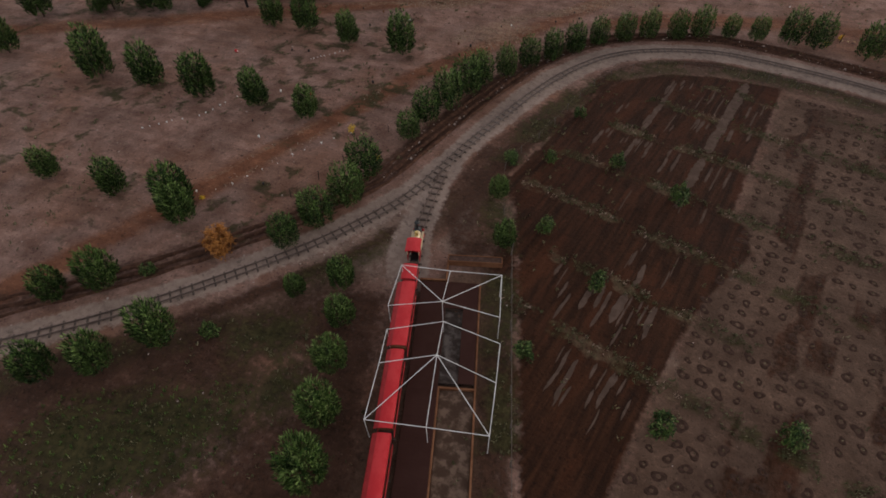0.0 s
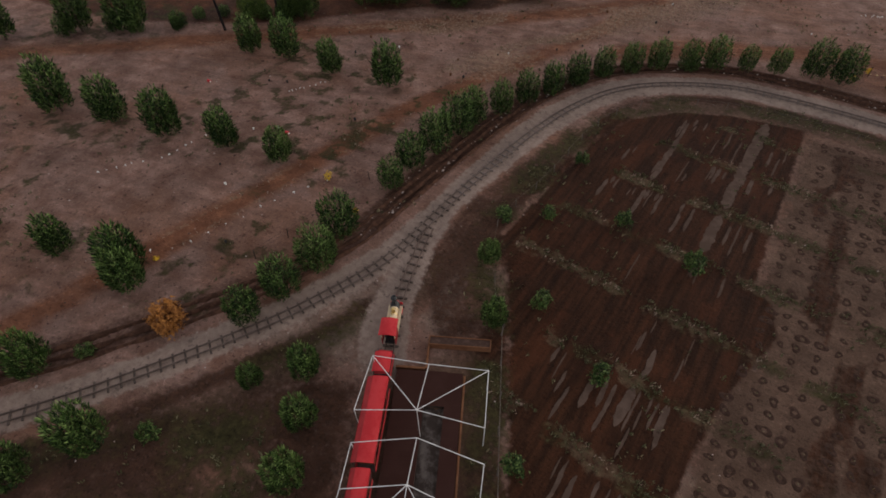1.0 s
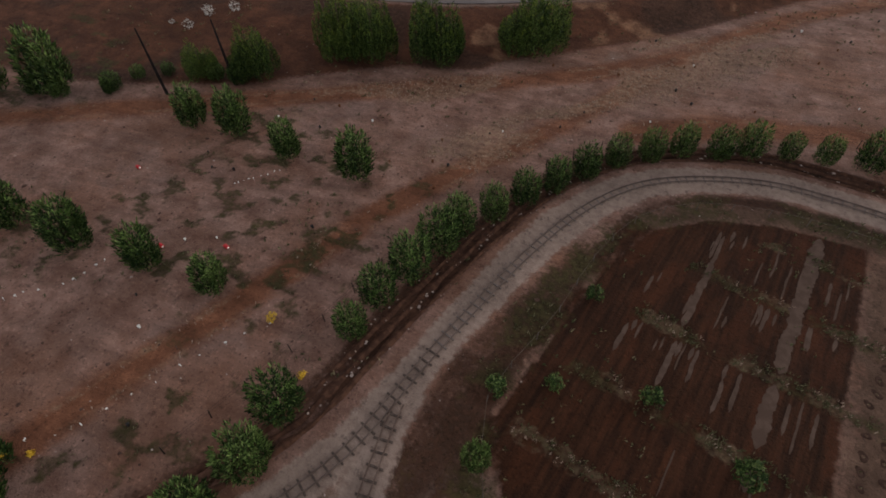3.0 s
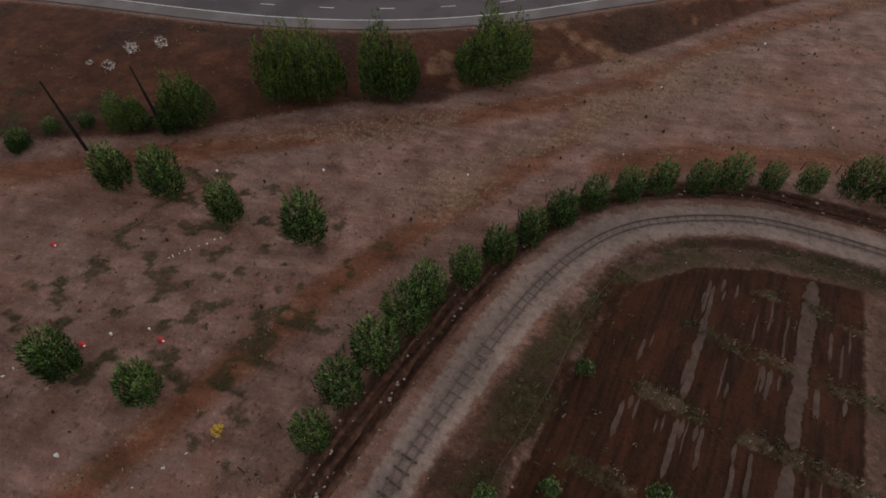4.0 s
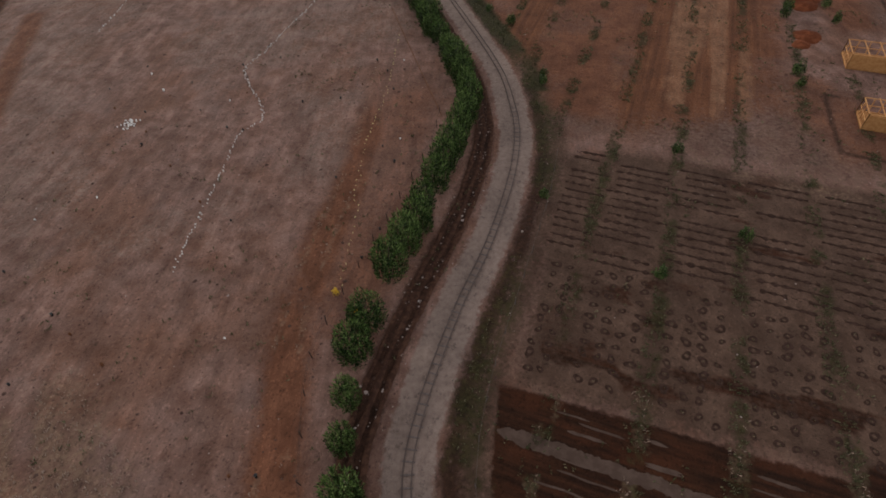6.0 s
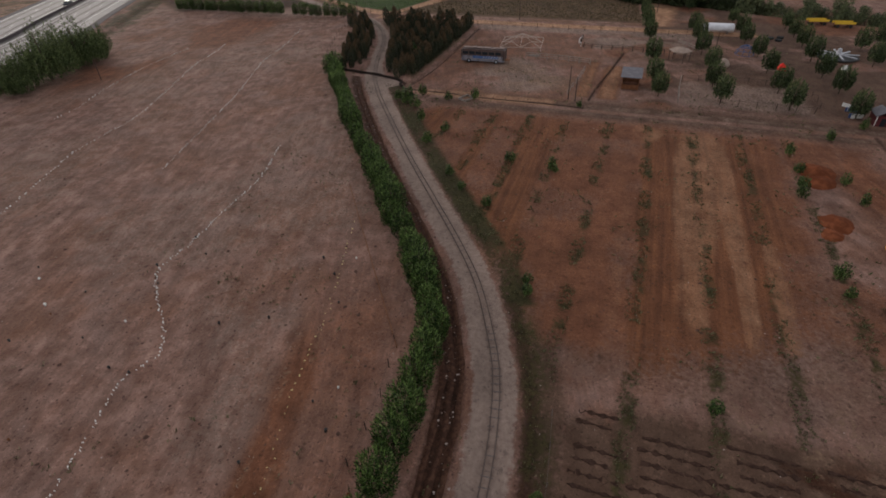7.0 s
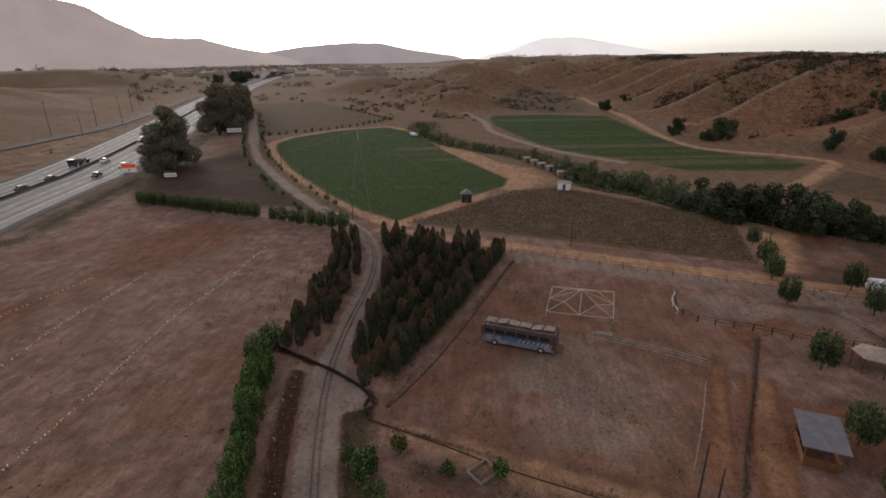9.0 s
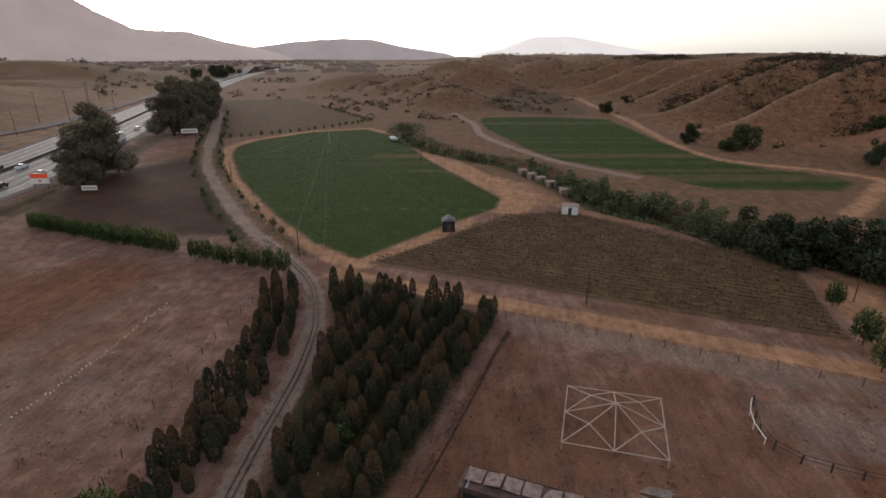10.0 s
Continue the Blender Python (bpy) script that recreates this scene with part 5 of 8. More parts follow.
# trees of the open field
for x, y, h in [(-40, 49.6, 5.9), (-47.7, 48.1, 4.8), (-54.6, 47.7, 5.9), (-59.6, 46.1, 5.3), (-40.3, 33.2, 4.3), (-46.8, 31.7, 5.0), (-53.5, 29.4, 6.0), (-60.4, 27.6, 6.0), (-67.4, 25.3, 7.0), (-83.5, 22, 6.2),
                (-40.0, 16.2, 5.6), (-38.4, 15.4, 4.8), (-46.9, 14.2, 4.5), (-54.5, 11.8, 3.9), (-83.5, 37, 7.0), (-77.6, 41.2, 8.2), (-90, 30, 6.5), (-72.7, 44.5, 2.2), (-98, 26, 7)]:
    stand("field", x, y, h * 0.95, 5.8, "field trees", 0.98)
for x, y, h in [(-39.4, 4.3, 3.8), (-37.3, 7.2, 4.6), (-29, 6.5, 4.8), (-30.8, 2.7, 4.2), (-33.5, 0.1, 4.0), (-21.3, 17.9, 3.5), (-19, 15.2, 3.5), (-17.1, 12.1, 3.8), (-15.1, 9, 4.4), (-13.2, 5.7, 4.9), (-11.3, 2.2, 4.6), (-23.8, 15.2, 2.6), (-12.9, 28.7, 3.2), (-16.4, 33.6, 2.8)]:
    stand("round", x, y, h, 4.2, "trees beside the siding", 0.78)
for x, y, h in [(75.6, 25.4, 9.6), (85, 23.6, 9.6), (80, 20, 8.8)]:
    stand("bank", x, y, h, 10.0, "large yard trees", 1.05, "large spreading dark green tree at the yard edge")
stand("autumn", -32.3, 14.8, 3.5, 3.4)
for x, y, h in [(-35.6, 9.9, 1.6), (-26.5, 9, 1.8), (-9.1, 43.6, 2.1), (-2.6, 42.2, 2.6), (-14.9, 41, 1.6), (-10.8, 32.2, 2.3), (-4.6, 28.9, 2.3), (3.4, 20.6, 2.8), (10.3, 24.5, 2.6), (-17.9, 38.4, 2.0), (-15.8, 49.5, 1.7), (-6.4, 20.4, 2.0),
                (15.6, 56.8, 1.6), (22.5, 50, 2.1), (34.3, 56.8, 1.7), (56.1, 43.5, 2.4), (53.2, 43.3, 1.5), (72.7, 82.7, 2.4), (71.9, 76.4, 2.4), (59.5, 82.6, 2.1), (76.2, 43.7, 2.2), (73.2, 44.2, 2.4), (80.4, 43.4, 2.2), (72.8, 37.6, 2.2), (78.4, 38.4, 2.2), (86.5, 43.6, 2.0),
                (45.8, 74.4, 1.6), (22.5, 68.7, 1.4), (84.1, 101.3, 3.0), (75.8, 97, 2.6), (81.1, 95.8, 2.0), (44.1, 74, 1.6), (91.5, 107.3, 3.4), (89.5, 104.6, 3.0), (71.5, 75.8, 1.3), (92.8, 109.4, 2.6), (97.5, 75.8, 1.5), (93.2, 37.2, 2.4), (99.3, 31.2, 2.2), (66.5, 90.2, 1.8), (63, 87.2, 1.6), (121.8, 118, 3.0), (95.9, 105.6, 3.0), (95, 100, 2.0), (92.4, 107, 3.4), (96.6, 95.2, 3.0)]:
    stand("sapling", x, y, h, 1.9, "saplings", rng.uniform(0.8, 1.0) if h > 2 else 1.1)
# bank and far side of the ramp road
for x, y, h in [(-79.8, 39.7, 2.6), (-73.2, 45.2, 2.4), (-73, 48.4, 1.8), (-70.6, 50.8, 1.7), (-68.1, 53.3, 1.9), (-65.2, 53.4, 2.2), (-62.3, 54.6, 2.8), (-76.8, 41, 2.5), (-84.1, 35.3, 3.0)]:
    stand("row", x, y, h, 5.0, "shrubs below the bank", 1.25, "low green shrub at the foot of the bank")
for x, y, h, q in [(-62, 56.5, 7.4, 0.9), (-56.8, 66, 9.0, 0.8), (-53.2, 67.5, 9.6, 0.8), (-46.6, 71.8, 9.8, 0.85), (-38, 80.3, 10.2, 0.95), (-67, 53, 5.0, 1.0)]:
    stand("bank", x, y, h, 10.0, "bank trees", q)
for x, y, h in [(-87, 88, 7), (-80, 98, 8), (-72, 98, 7.5), (-67, 97, 7.8), (-62.5, 97, 7.5), (-93, 96, 8), (-56, 131, 8), (-51, 135, 8), (-45.5, 132, 8), (-41.5, 119.5, 7), (-39.5, 127, 8.5), (-46, 115.5, 7.5), (-35, 138, 8), (-30.5, 134, 8), (-27.5, 146, 7.5), (-22, 144.5, 6.5), (-62, 124, 8), (-70, 112, 7)]:
    stand("field", x, y, h * 0.85, 5.8, "trees beyond the road", 1.0, "upright dark green tree beyond the road")
# tall trees beside the freeway
for x, y, h, sort, nat in [(75.5, 190.5, 10.0, "shade", 10), (85, 191.5, 14.0, "shade", 10), (95, 193.5, 12.5, "shade", 10), (102.5, 198, 9.0, "shade", 10), (182, 243, 14, "euc", 20.5), (192, 248, 22, "euc", 20.5), (258, 294, 23, "euc", 20.5), (270, 301, 25, "euc", 20.5), (284, 309, 21, "euc", 20.5), (304, 324, 21, "euc", 20.5), (318, 336, 17, "euc", 20.5), (374, 389, 19, "euc", 20.5), (345, 362, 18, "euc", 20.5)]:
    stand(sort, x, y, h, nat, "trees beside the freeway", 1.05 if sort == "shade" else 1.45 if h < 15 else 1.2)
# hedge across the end of the field
for y in np.arange(151.0, 215.0, 2.75):
    if not 171.6 < y < 174.2:
        stand("row", 151.8 + 0.03 * (213 - y) + rng.normal(0, 0.3), y, rng.uniform(3.6, 4.7), 5.0, "hedge trees", rng.uniform(0.72, 0.84))
# cypress rows on both sides of the track
for i, y in enumerate((112.6, 114.6, 118.2, 120.3, 122.4, 126.2, 128.3, 130.4, 134.2, 136.2, 138.2)):
    for x in np.arange(104.5, 157, 1.95):
        d = float(away(np.array([x]), np.array([y]), TRACK)[0])
        if d < -2.7 and x < 155 - 0.35 * (y - 112) * 0.2 and rng.uniform() > 0.07 and not (x < 108 and y < 113.5):
            stand("cypress", x, y, rng.uniform(2.9, 4.5), 4.4, "cypress plantation", rng.uniform(0.78, 0.95), jitter=0.22)
for off in (3.3, 5.3, 7.3):
    line = beside(TRACK[(TRACK[:, 0] > 100) & (TRACK[:, 0] < 152)], off)
    for x, y in spline(line, 1.95):
        if y < 134.6 + 0.33 * (x - 109) + 1.2 and y < 149 and x > 107.3 + (off < 4) * 3 and rng.uniform() > 0.08:
            stand("cypress", x, y, rng.uniform(2.8, 4.2), 4.4, "cypress plantation", rng.uniform(0.85, 1.0), jitter=0.22)
# orchard
for x, y in [(157.2, 54.9), (148.1, 54.1), (137.0, 53.7), (125.7, 52.4), (114.9, 52.6), (106.5, 51.7), (163.7, 66.5), (147.4, 65.2), (128.6, 64.2), (114.4, 63.7), (107.1, 62.4), (157.5, 43.8), (168.9, 44.7), (148.7, 43.7), (137.3, 42.3), (125.8, 41.9), (114, 41.4),
             (105.4, 40.8), (165.3, 32.8), (157, 32.1), (148.2, 31.8), (137, 32), (125.5, 32.1), (116.7, 31), (104.1, 31.2), (147.4, 20.5), (153.2, 15.5), (135.7, 21), (175, 67.4), (183, 55.3), (157.3, 66.2)]:
    stand("yard", x, y, rng.uniform(4.8, 5.7) if x < 165 else 4.2, 4.2, "orchard trees", 0.8)
# saplings beside the far gravel road and round the far field
for off in (-4.4, 4.6):
    for x, y in spline(beside(TRACK[(TRACK[:, 0] > 166) & (TRACK[:, 0] < 330)], off), 6.5):
        if rng.uniform() > 0.25:
            stand("sapling", x, y, rng.uniform(1.2, 2.4), 1.9, "road saplings", 1.1, "small green shrub beside the gravel road", 0.5)
for x, y in spline([(262, 266), (292, 250), (330, 241), (353, 262), (385, 305)], 4.5):
    stand("sapling", x, y, rng.uniform(1.6, 2.6), 1.9, "field edge saplings", 1.0, "small tree at the edge of the far field", 0.3)
for x, y, h in [(640, 640, 13), (655, 668, 15), (690, 690, 14), (610, 655, 12), (725, 705, 13)]:
    stand("oak", x, y, h, 8.5, "hilltop trees", 1.1, "dark rounded tree on the far low hill")
# trees and brush along the arroyo
for i, (x, y) in enumerate(spline(ARROYO, 7.0)):
    for k in range(2):
        stand("oak" if 40 < y < 52 else "willow", x + rng.normal(0, 2.0), y + rng.normal(0, 2.0), rng.uniform(4.5, 7.8) if y < 120 else rng.uniform(2, 4), 8.5 if 40 < y < 52 else 6.0, "arroyo trees", 1.0, "grey-green brushy tree along a dry creek")
for x, y, h in [(197.6, 73.4, 9), (199, 68, 8.5), (194.5, 63.5, 9.5), (191.5, 56, 9.5), (190, 50, 7.5)]:
    stand("oak", x, y, h, 8.5, "creek oaks", 1.15, "large dark rounded tree beside the dry creek")
for x, y, h in [(334, 84, 6.5), (316, 67, 9.5), (296, 30.6, 7), (322, 8.7, 8), (311, 72, 5), (323, 86, 4.5), (420, 128, 7), (455, 120, 5), (262, 10, 6), (280, 20, 6), (300, 6, 6), (340, 20, 5)]:
    stand("oak", x, y, h, 8.5, "hill bushes", 1.0, "dark round bush on the dry hillside")


# ---- train ----
ALONG, ACROSS, DOCK = Vector((-0.502, 0.865, 0)), Vector((0.865, 0.502, 0)), Vector((-8.4, 6.3, 0))
HEADING = math.degrees(math.atan2(0.865, -0.502))


def dock(s, q, z=0.0):
    return DOCK + ALONG * s + ACROSS * q + Vector((0, 0, z))


def wheel(parent, x, y, z, r, material=BLACK):
    part("wheel", Geo().lathe([(r * 0.25, -0.05), (r * 0.9, -0.05), (r, -0.03), (r, 0.03), (r * 0.85, 0.04), (r * 0.25, 0.05)], 14), material, parent).matrix_basis = pose(x, y, z, 90, 0, 0)


def arched_roof(length, width, rise, thick, z, over=0.0):
    g = Geo()
    rows = []
    n = 9
    for x in (-length / 2, length / 2):
        top = [(x, (k / (n - 1) - 0.5) * width, z + rise * (1 - (2 * k / (n - 1) - 1) ** 2)) for k in range(n)]
        low = [(p[0], p[1], p[2] - thick) for p in reversed(top)]
        rows.append(top + low + [top[0]])
    g.sheet(rows)
    m = len(rows[0]) - 1
    g.f += [tuple(range(m - 1, -1, -1)), tuple(m + 1 + k for k in range(m))]
    return g


def coach(at):
    ob = thing("train_coach", "open-sided train coach with a long red roof", "train car", "train coaches", at=at)
    part("roof", arched_roof(5.5, 1.16, 0.05, 0.05, 2.34), RED_PAINT, ob, "glossy red arched roof").matrix_basis = pose(0, -0.2, 0)
    # eave slopes away from the light; its shade is painted in darker red
    part("eave_panel", Geo().sheet([[(x, y, z) for x in (-2.74, 2.74)] for y, z in ((0.37, 2.335), (0.82, 2.14), (0.83, 2.06), (0.81, 2.06), (0.35, 2.29))]), DARK_RED, ob, "sloping red eave with its shade in a darker red")
    part("valance", Geo().box((0, 0.80, 2.08), (5.4, 0.03, 0.2), bevel=0.008).box((0, -0.78, 2.16), (5.4, 0.03, 0.24), bevel=0.008), DARK_RED, ob)
    part("floor", Geo().box((0, 0, 0.52), (5.3, 1.45, 0.1), bevel=0.01), BROWN_PAINT, ob)
    for y in (-0.72, 0.72):
        part("side_panel", Geo().box((0, y, 0.78), (5.3, 0.04, 0.42), bevel=0.01), DARK_RED, ob)
        for k in range(6):
            part("post", Geo().tube((-2.6 + 1.04 * k, y, 0.9), (-2.6 + 1.04 * k, y, 2.2), 0.025, n=6), BLACK, ob)
    for k in range(5):
        b = part("bench", Geo().box((-2.1 + 1.04 * k, 0, 0.85), (0.42, 1.3, 0.06), bevel=0.015).box((-2.3 + 1.04 * k, 0, 1.1), (0.05, 1.3, 0.48), bevel=0.015), TIMBER, ob)
    for x in (-1.9, -1.4, 1.4, 1.9):
        for y in (-0.36, 0.36):
            wheel(ob, x, y, 0.42, 0.19)
    part("coupler", Geo().box((2.83, 0, 0.5), (0.35, 0.12, 0.1), bevel=0.02), BLACK, ob)
    return ob


def locomotive(at):
    ob = thing("steam_locomotive", "small old-style steam locomotive in red, black and cream", "locomotive", at=at)
    part("frame", Geo().box((0.4, 0, 0.55), (3.9, 0.8, 0.16), bevel=0.02), BLACK, ob)
    part("boiler", Geo().lathe([(0.30, -0.6), (0.40, -0.55), (0.40, 1.25), (0.30, 1.3)], 18, (0, 0, 1.12), True), CREAM, ob, "cream boiler")
    part("smokebox", Geo().lathe([(0.42, 0), (0.43, 0.04), (0.43, 0.55), (0.36, 0.6), (0.12, 0.66)], 18, (1.25, 0, 1.12), True), BLACK, ob)
    for x in (-0.3, 0.15, 0.6, 1.05):
        part("boiler_band", Geo().lathe([(0.40, 0), (0.412, 0.01), (0.412, 0.05), (0.40, 0.06)], 18, (x, 0, 1.12), True), BRASS, ob)
    part("smokestack", Geo().lathe([(0.13, 0), (0.11, 0.12), (0.12, 0.35), (0.27, 0.66), (0.29, 0.74), (0.16, 0.86), (0.1, 0.8)], 16, (1.55, 0, 1.5)), BLACK, ob, "black flared smokestack")
    part("steam_dome", Geo().lathe([(0.22, 0), (0.2, 0.08), (0.17, 0.3), (0.12, 0.4), (0.02, 0.44)], 14, (0.75, 0, 1.46)), BRASS, ob)
    part("sand_dome", Geo().lathe([(0.24, 0), (0.21, 0.1), (0.2, 0.28), (0.14, 0.38), (0.02, 0.42)], 14, (-0.05, 0, 1.46)), CREAM, ob)
    part("bell", Geo().lathe([(0.1, 0), (0.08, 0.06), (0.06, 0.14), (0.01, 0.18)], 12, (0.36, 0, 1.72)), BRASS, ob)
    lamp = part("headlamp", Geo().box((1.95, 0, 1.72), (0.26, 0.26, 0.32), bevel=0.03).lathe([(0.05, 0), (0.08, 0.05), (0.02, 0.1)], 8, (1.95, 0, 1.88)), RED_PAINT, ob, "red box headlamp")
    part("lens", Geo().lathe([(0.1, 0), (0.1, 0.02), (0.02, 0.03)], 14, (2.08, 0, 1.74), True), GLASS_DARK, lamp)
    for y in (-0.52, 0.52):
        part("running_board", Geo().box((0.55, y, 0.82), (2.5, 0.26, 0.05), bevel=0.01), CREAM, ob)
        part("cylinder", Geo().lathe([(0.14, 0), (0.15, 0.03), (0.15, 0.5), (0.13, 0.55)], 12, (1.25, y, 0.55), True), RED_PAINT, ob)
        for x, r in ((-0.35, 0.36), (0.55, 0.36), (1.45, 0.2), (1.95, 0.2)):
            wheel(ob, x, 0.34 * (1 if y > 0 else -1), 0.26 + r, r, DARK_RED)
        part("side_rod", Geo().box((0.3, y * 0.86, 0.58), (1.9, 0.03, 0.06), bevel=0.01), SILVER, ob)
    g = Geo().box((2.22, 0, 0.62), (0.12, 1.15, 0.22), bevel=0.02)
    part("pilot_beam", g, RED_PAINT, ob)
    g = Geo()
    for k in range(9):
        y = -0.5 + 0.125 * k
        g.tube((2.28, y, 0.58), (2.75 - abs(y) * 0.55, y * 0.55, 0.3), 0.024, n=5)
    part("cowcatcher", g, RED_PAINT, ob, "red slatted cowcatcher")
    cab = part("cab", Geo().box((-1.15, 0.6, 1.05), (1.1, 0.05, 0.9), bevel=0.01).box((-1.15, -0.6, 1.05), (1.1, 0.05, 0.9), bevel=0.01).box((-0.6, 0, 1.3), (0.05, 1.2, 1.3), bevel=0.01), DARK_RED, ob)
    for x in (-1.66, -0.64):
        for y in (-0.58, 0.58):
            part("post", Geo().box((x, y, 1.8), (0.07, 0.07, 0.75), bevel=0.01), CREAM, cab)
    roof = arched_roof(1.55, 1.5, 0.15, 0.05, 2.18)
    part("cab_roof", roof, RED_PAINT, ob, "red cab roof").matrix_basis = pose(-1.15, 0, 0)
    return ob


def tender(at):
    ob = thing("tender", "red tender wagon behind the locomotive", "train car", at=at)
    part("body", Geo().box((0, 0, 0.95), (1.9, 1.25, 0.75), bevel=0.03), DARK_RED, ob)
    part("rim", Geo().box((0, 0.62, 1.36), (1.95, 0.05, 0.1), bevel=0.01).box((0, -0.62, 1.36), (1.95, 0.05, 0.1), bevel=0.01).box((-0.95, 0, 1.36), (0.05, 1.25, 0.1), bevel=0.01), BLACK, ob)
    part("lid", arched_roof(1.5, 1.35, 0.1, 0.05, 1.95), RED_PAINT, ob, "red roof panel").matrix_basis = pose(-0.3, 0, 0)
    for x in (-0.9, 0.4):
        for y in (-0.58, 0.58):
            part("post", Geo().tube((x, y, 1.3), (x, y, 1.98), 0.03, n=6), BLACK, ob)
    for x in (-0.6, 0.6):
        for y in (-0.36, 0.36):
            wheel(ob, x, y, 0.45, 0.2)
    return ob


def on_siding(s):
    p = dock(s, 0)
    return pose(p.x, p.y, 0, 0, 0, HEADING)


SLIM = Matrix.Diagonal((1, 0.86, 1, 1))
first_coach = coach(on_siding(12.9) @ SLIM)
copy_thing(first_coach, on_siding(7.1) @ SLIM)
copy_thing(first_coach, on_siding(1.3) @ SLIM)
tender(on_siding(17.2) @ SLIM)
locomotive(on_siding(20.6) @ Matrix.Diagonal((0.92, 0.8, 0.95, 1)))

# ---- platform and canopies ----
platform = thing("station_platform", "dark brown boarded platform beside the train", "platform", kind="structure")
plank = {}
for q0, q1, s0, s1 in ((0.85, 2.95, -4.0, 17.4), (4.3, 5.4, 8.6, 17.4), (2.95, 4.3, 14.8, 17.4)):
    w = 0.28
    for i in range(int((s1 - s0) / w)):
        n = round(q1 - q0, 2)
        if n not in plank:
            plank[n] = Geo().box((0, 0, 0), (w - 0.003, n, 0.06)).mesh("plank", DECK)
        p = dock(s0 + w * (i + 0.5), (q0 + q1) / 2, 0.36)
        part("plank", plank[n], DECK, platform).matrix_basis = pose(*p, 0, 0, HEADING)
for q0, q1, s0, s1 in ((0.95, 1.05, -4, 17.3), (2.85, 2.95, -4, 17.3), (4.3, 4.4, 8.6, 17.3), (5.3, 5.4, 8.6, 17.3), (2.95, 4.3, 14.85, 14.95), (2.95, 4.3, 8.6, 8.7)):
    part("joist", Geo().box(dock((s0 + s1) / 2, (q0 + q1) / 2, 0.16), (s1 - s0, q1 - q0, 0.33), HEADING), DARK_WOOD, platform)
pit = thing("sunken_bed", "grey sunken bed framed by dark boards", "planter", kind="structure")
part("floor", Geo().sheet([[dock(s, q, 0.06 + 0.05 * math.sin(s * 2.1 + q * 3)) for q in np.linspace(2.97, 4.28, 6)] for s in np.linspace(8.75, 14.8, 14)]), PIT_FLOOR, pit)
edging = thing("timber_edging", "orange-brown timber edging around rough pale ground", "edging")
for s0, q0, s1, q1, h in ((8.3, 2.9, 8.3, 5.5, 0.30), (-5, 2.98, 8.2, 2.98, 0.42), (-5, 5.5, 17.2, 5.5, 0.30), (17.5, 2.8, 19.4, 2.8, 0.45), (17.5, 0.7, 17.5, 2.7, 0.45)):
    a, b = dock(s0, q0), dock(s1, q1)
    part("beam", Geo().box(((a.x + b.x) / 2, (a.y + b.y) / 2, h / 2 - 0.03), ((b - a).length, 0.14, h), math.degrees(math.atan2(b.y - a.y, b.x - a.x)), 0.015), TIMBER, edging)
part("rough_slab", Geo().sheet([[dock(s, q, 0.05 + 0.05 * noise.noise((s, q, 3))) for q in np.linspace(3.1, 5.4, 10)] for s in np.linspace(-5, 8.2, 40)]), ROUGH_SLAB, edging, "worn stained earth slab")
wall_box = thing("timber_planter", "long low orange-brown timber planter box", "planter")
for q in (0, 1):
    for i in range(2):
        a, b = dock(19.35 + 0.65 * i, 2.8), dock(19.35 + 0.65 * i, 7.2)
        if q == 0:
            part("board", Geo().box(((a.x + b.x) / 2, (a.y + b.y) / 2, 0.3), ((b - a).length, 0.06, 0.6), HEADING - 90, 0.01), TIMBER, wall_box)
        else:
            c = dock(19.68, 2.8 + 4.4 * i)
            part("end_board", Geo().box((c.x, c.y, 0.3), (0.65, 0.06, 0.6), HEADING, 0.01), TIMBER, wall_box)
part("soil", Geo().box(dock(19.68, 5.0, 0.27), (0.58, 4.3, 0.5), HEADING), CLOD, wall_box)


def pipe_frame(name, label, nodes, lines, legs, r=0.025, material=None):
    ob = thing(name, label, "canopy frame", "pipe frames")
    for a, b in lines:
        part("pipe", Geo().tube(nodes[a], nodes[b], r, n=7), material or WHITE_PIPE, ob)
    for a in legs:
        x, y, z = nodes[a]
        part("leg", Geo().tube((x, y, ground_at(x, y) - 0.05), (x, y, z), r, n=7), material or WHITE_PIPE, ob)
    return ob


E, RIDGE = 2.78, 3.93
pipe_frame("canopy_frame", "bare white pipe canopy frame over the train", {"a": (-17.3, 20.6, E), "b": (-10.5, 24.0, E), "c": (-8.7, 20.7, E), "d": (-15.8, 17.1, E), "m": (-13.9, 22.2, E), "p": (-12.3, 18.9, RIDGE)},
           ("da", "am", "mb", "bc", "ap", "bp", "mp", "dp", "cp"), "abcdp")
pipe_frame("canopy_frame", "bare white pipe canopy frame over the train", {"e": (-14.6, 15.5, E), "f": (-11.7, 9.7, E), "m": (-8.3, 11.45, E), "g": (-4.9, 13.15, E), "h": (-6.35, 16.3, E), "i": (-7.6, 18.9, E), "k": (-13.4, 13.2, E), "r": (-11.3, 17.6, RIDGE), "s": (-10.2, 15.3, RIDGE)},
           ("ek", "kf", "fm", "mg", "gh", "hi", "er", "ri", "rs", "ks", "sh", "sf", "sg", "sm"), "eifgm")
e, q, c = 0.9, 1.7, 2.9
tent_sides = [Vector((131.0, 89.2, 0)), Vector((129.6, 98.7, 0)), Vector((140.4, 90.2, 0)), Vector((138.8, 99.8, 0))]


def in_tent(u, v, z):
    p = tent_sides[0].lerp(tent_sides[1], v).lerp(tent_sides[2].lerp(tent_sides[3], v), u)
    return (p.x, p.y, z)


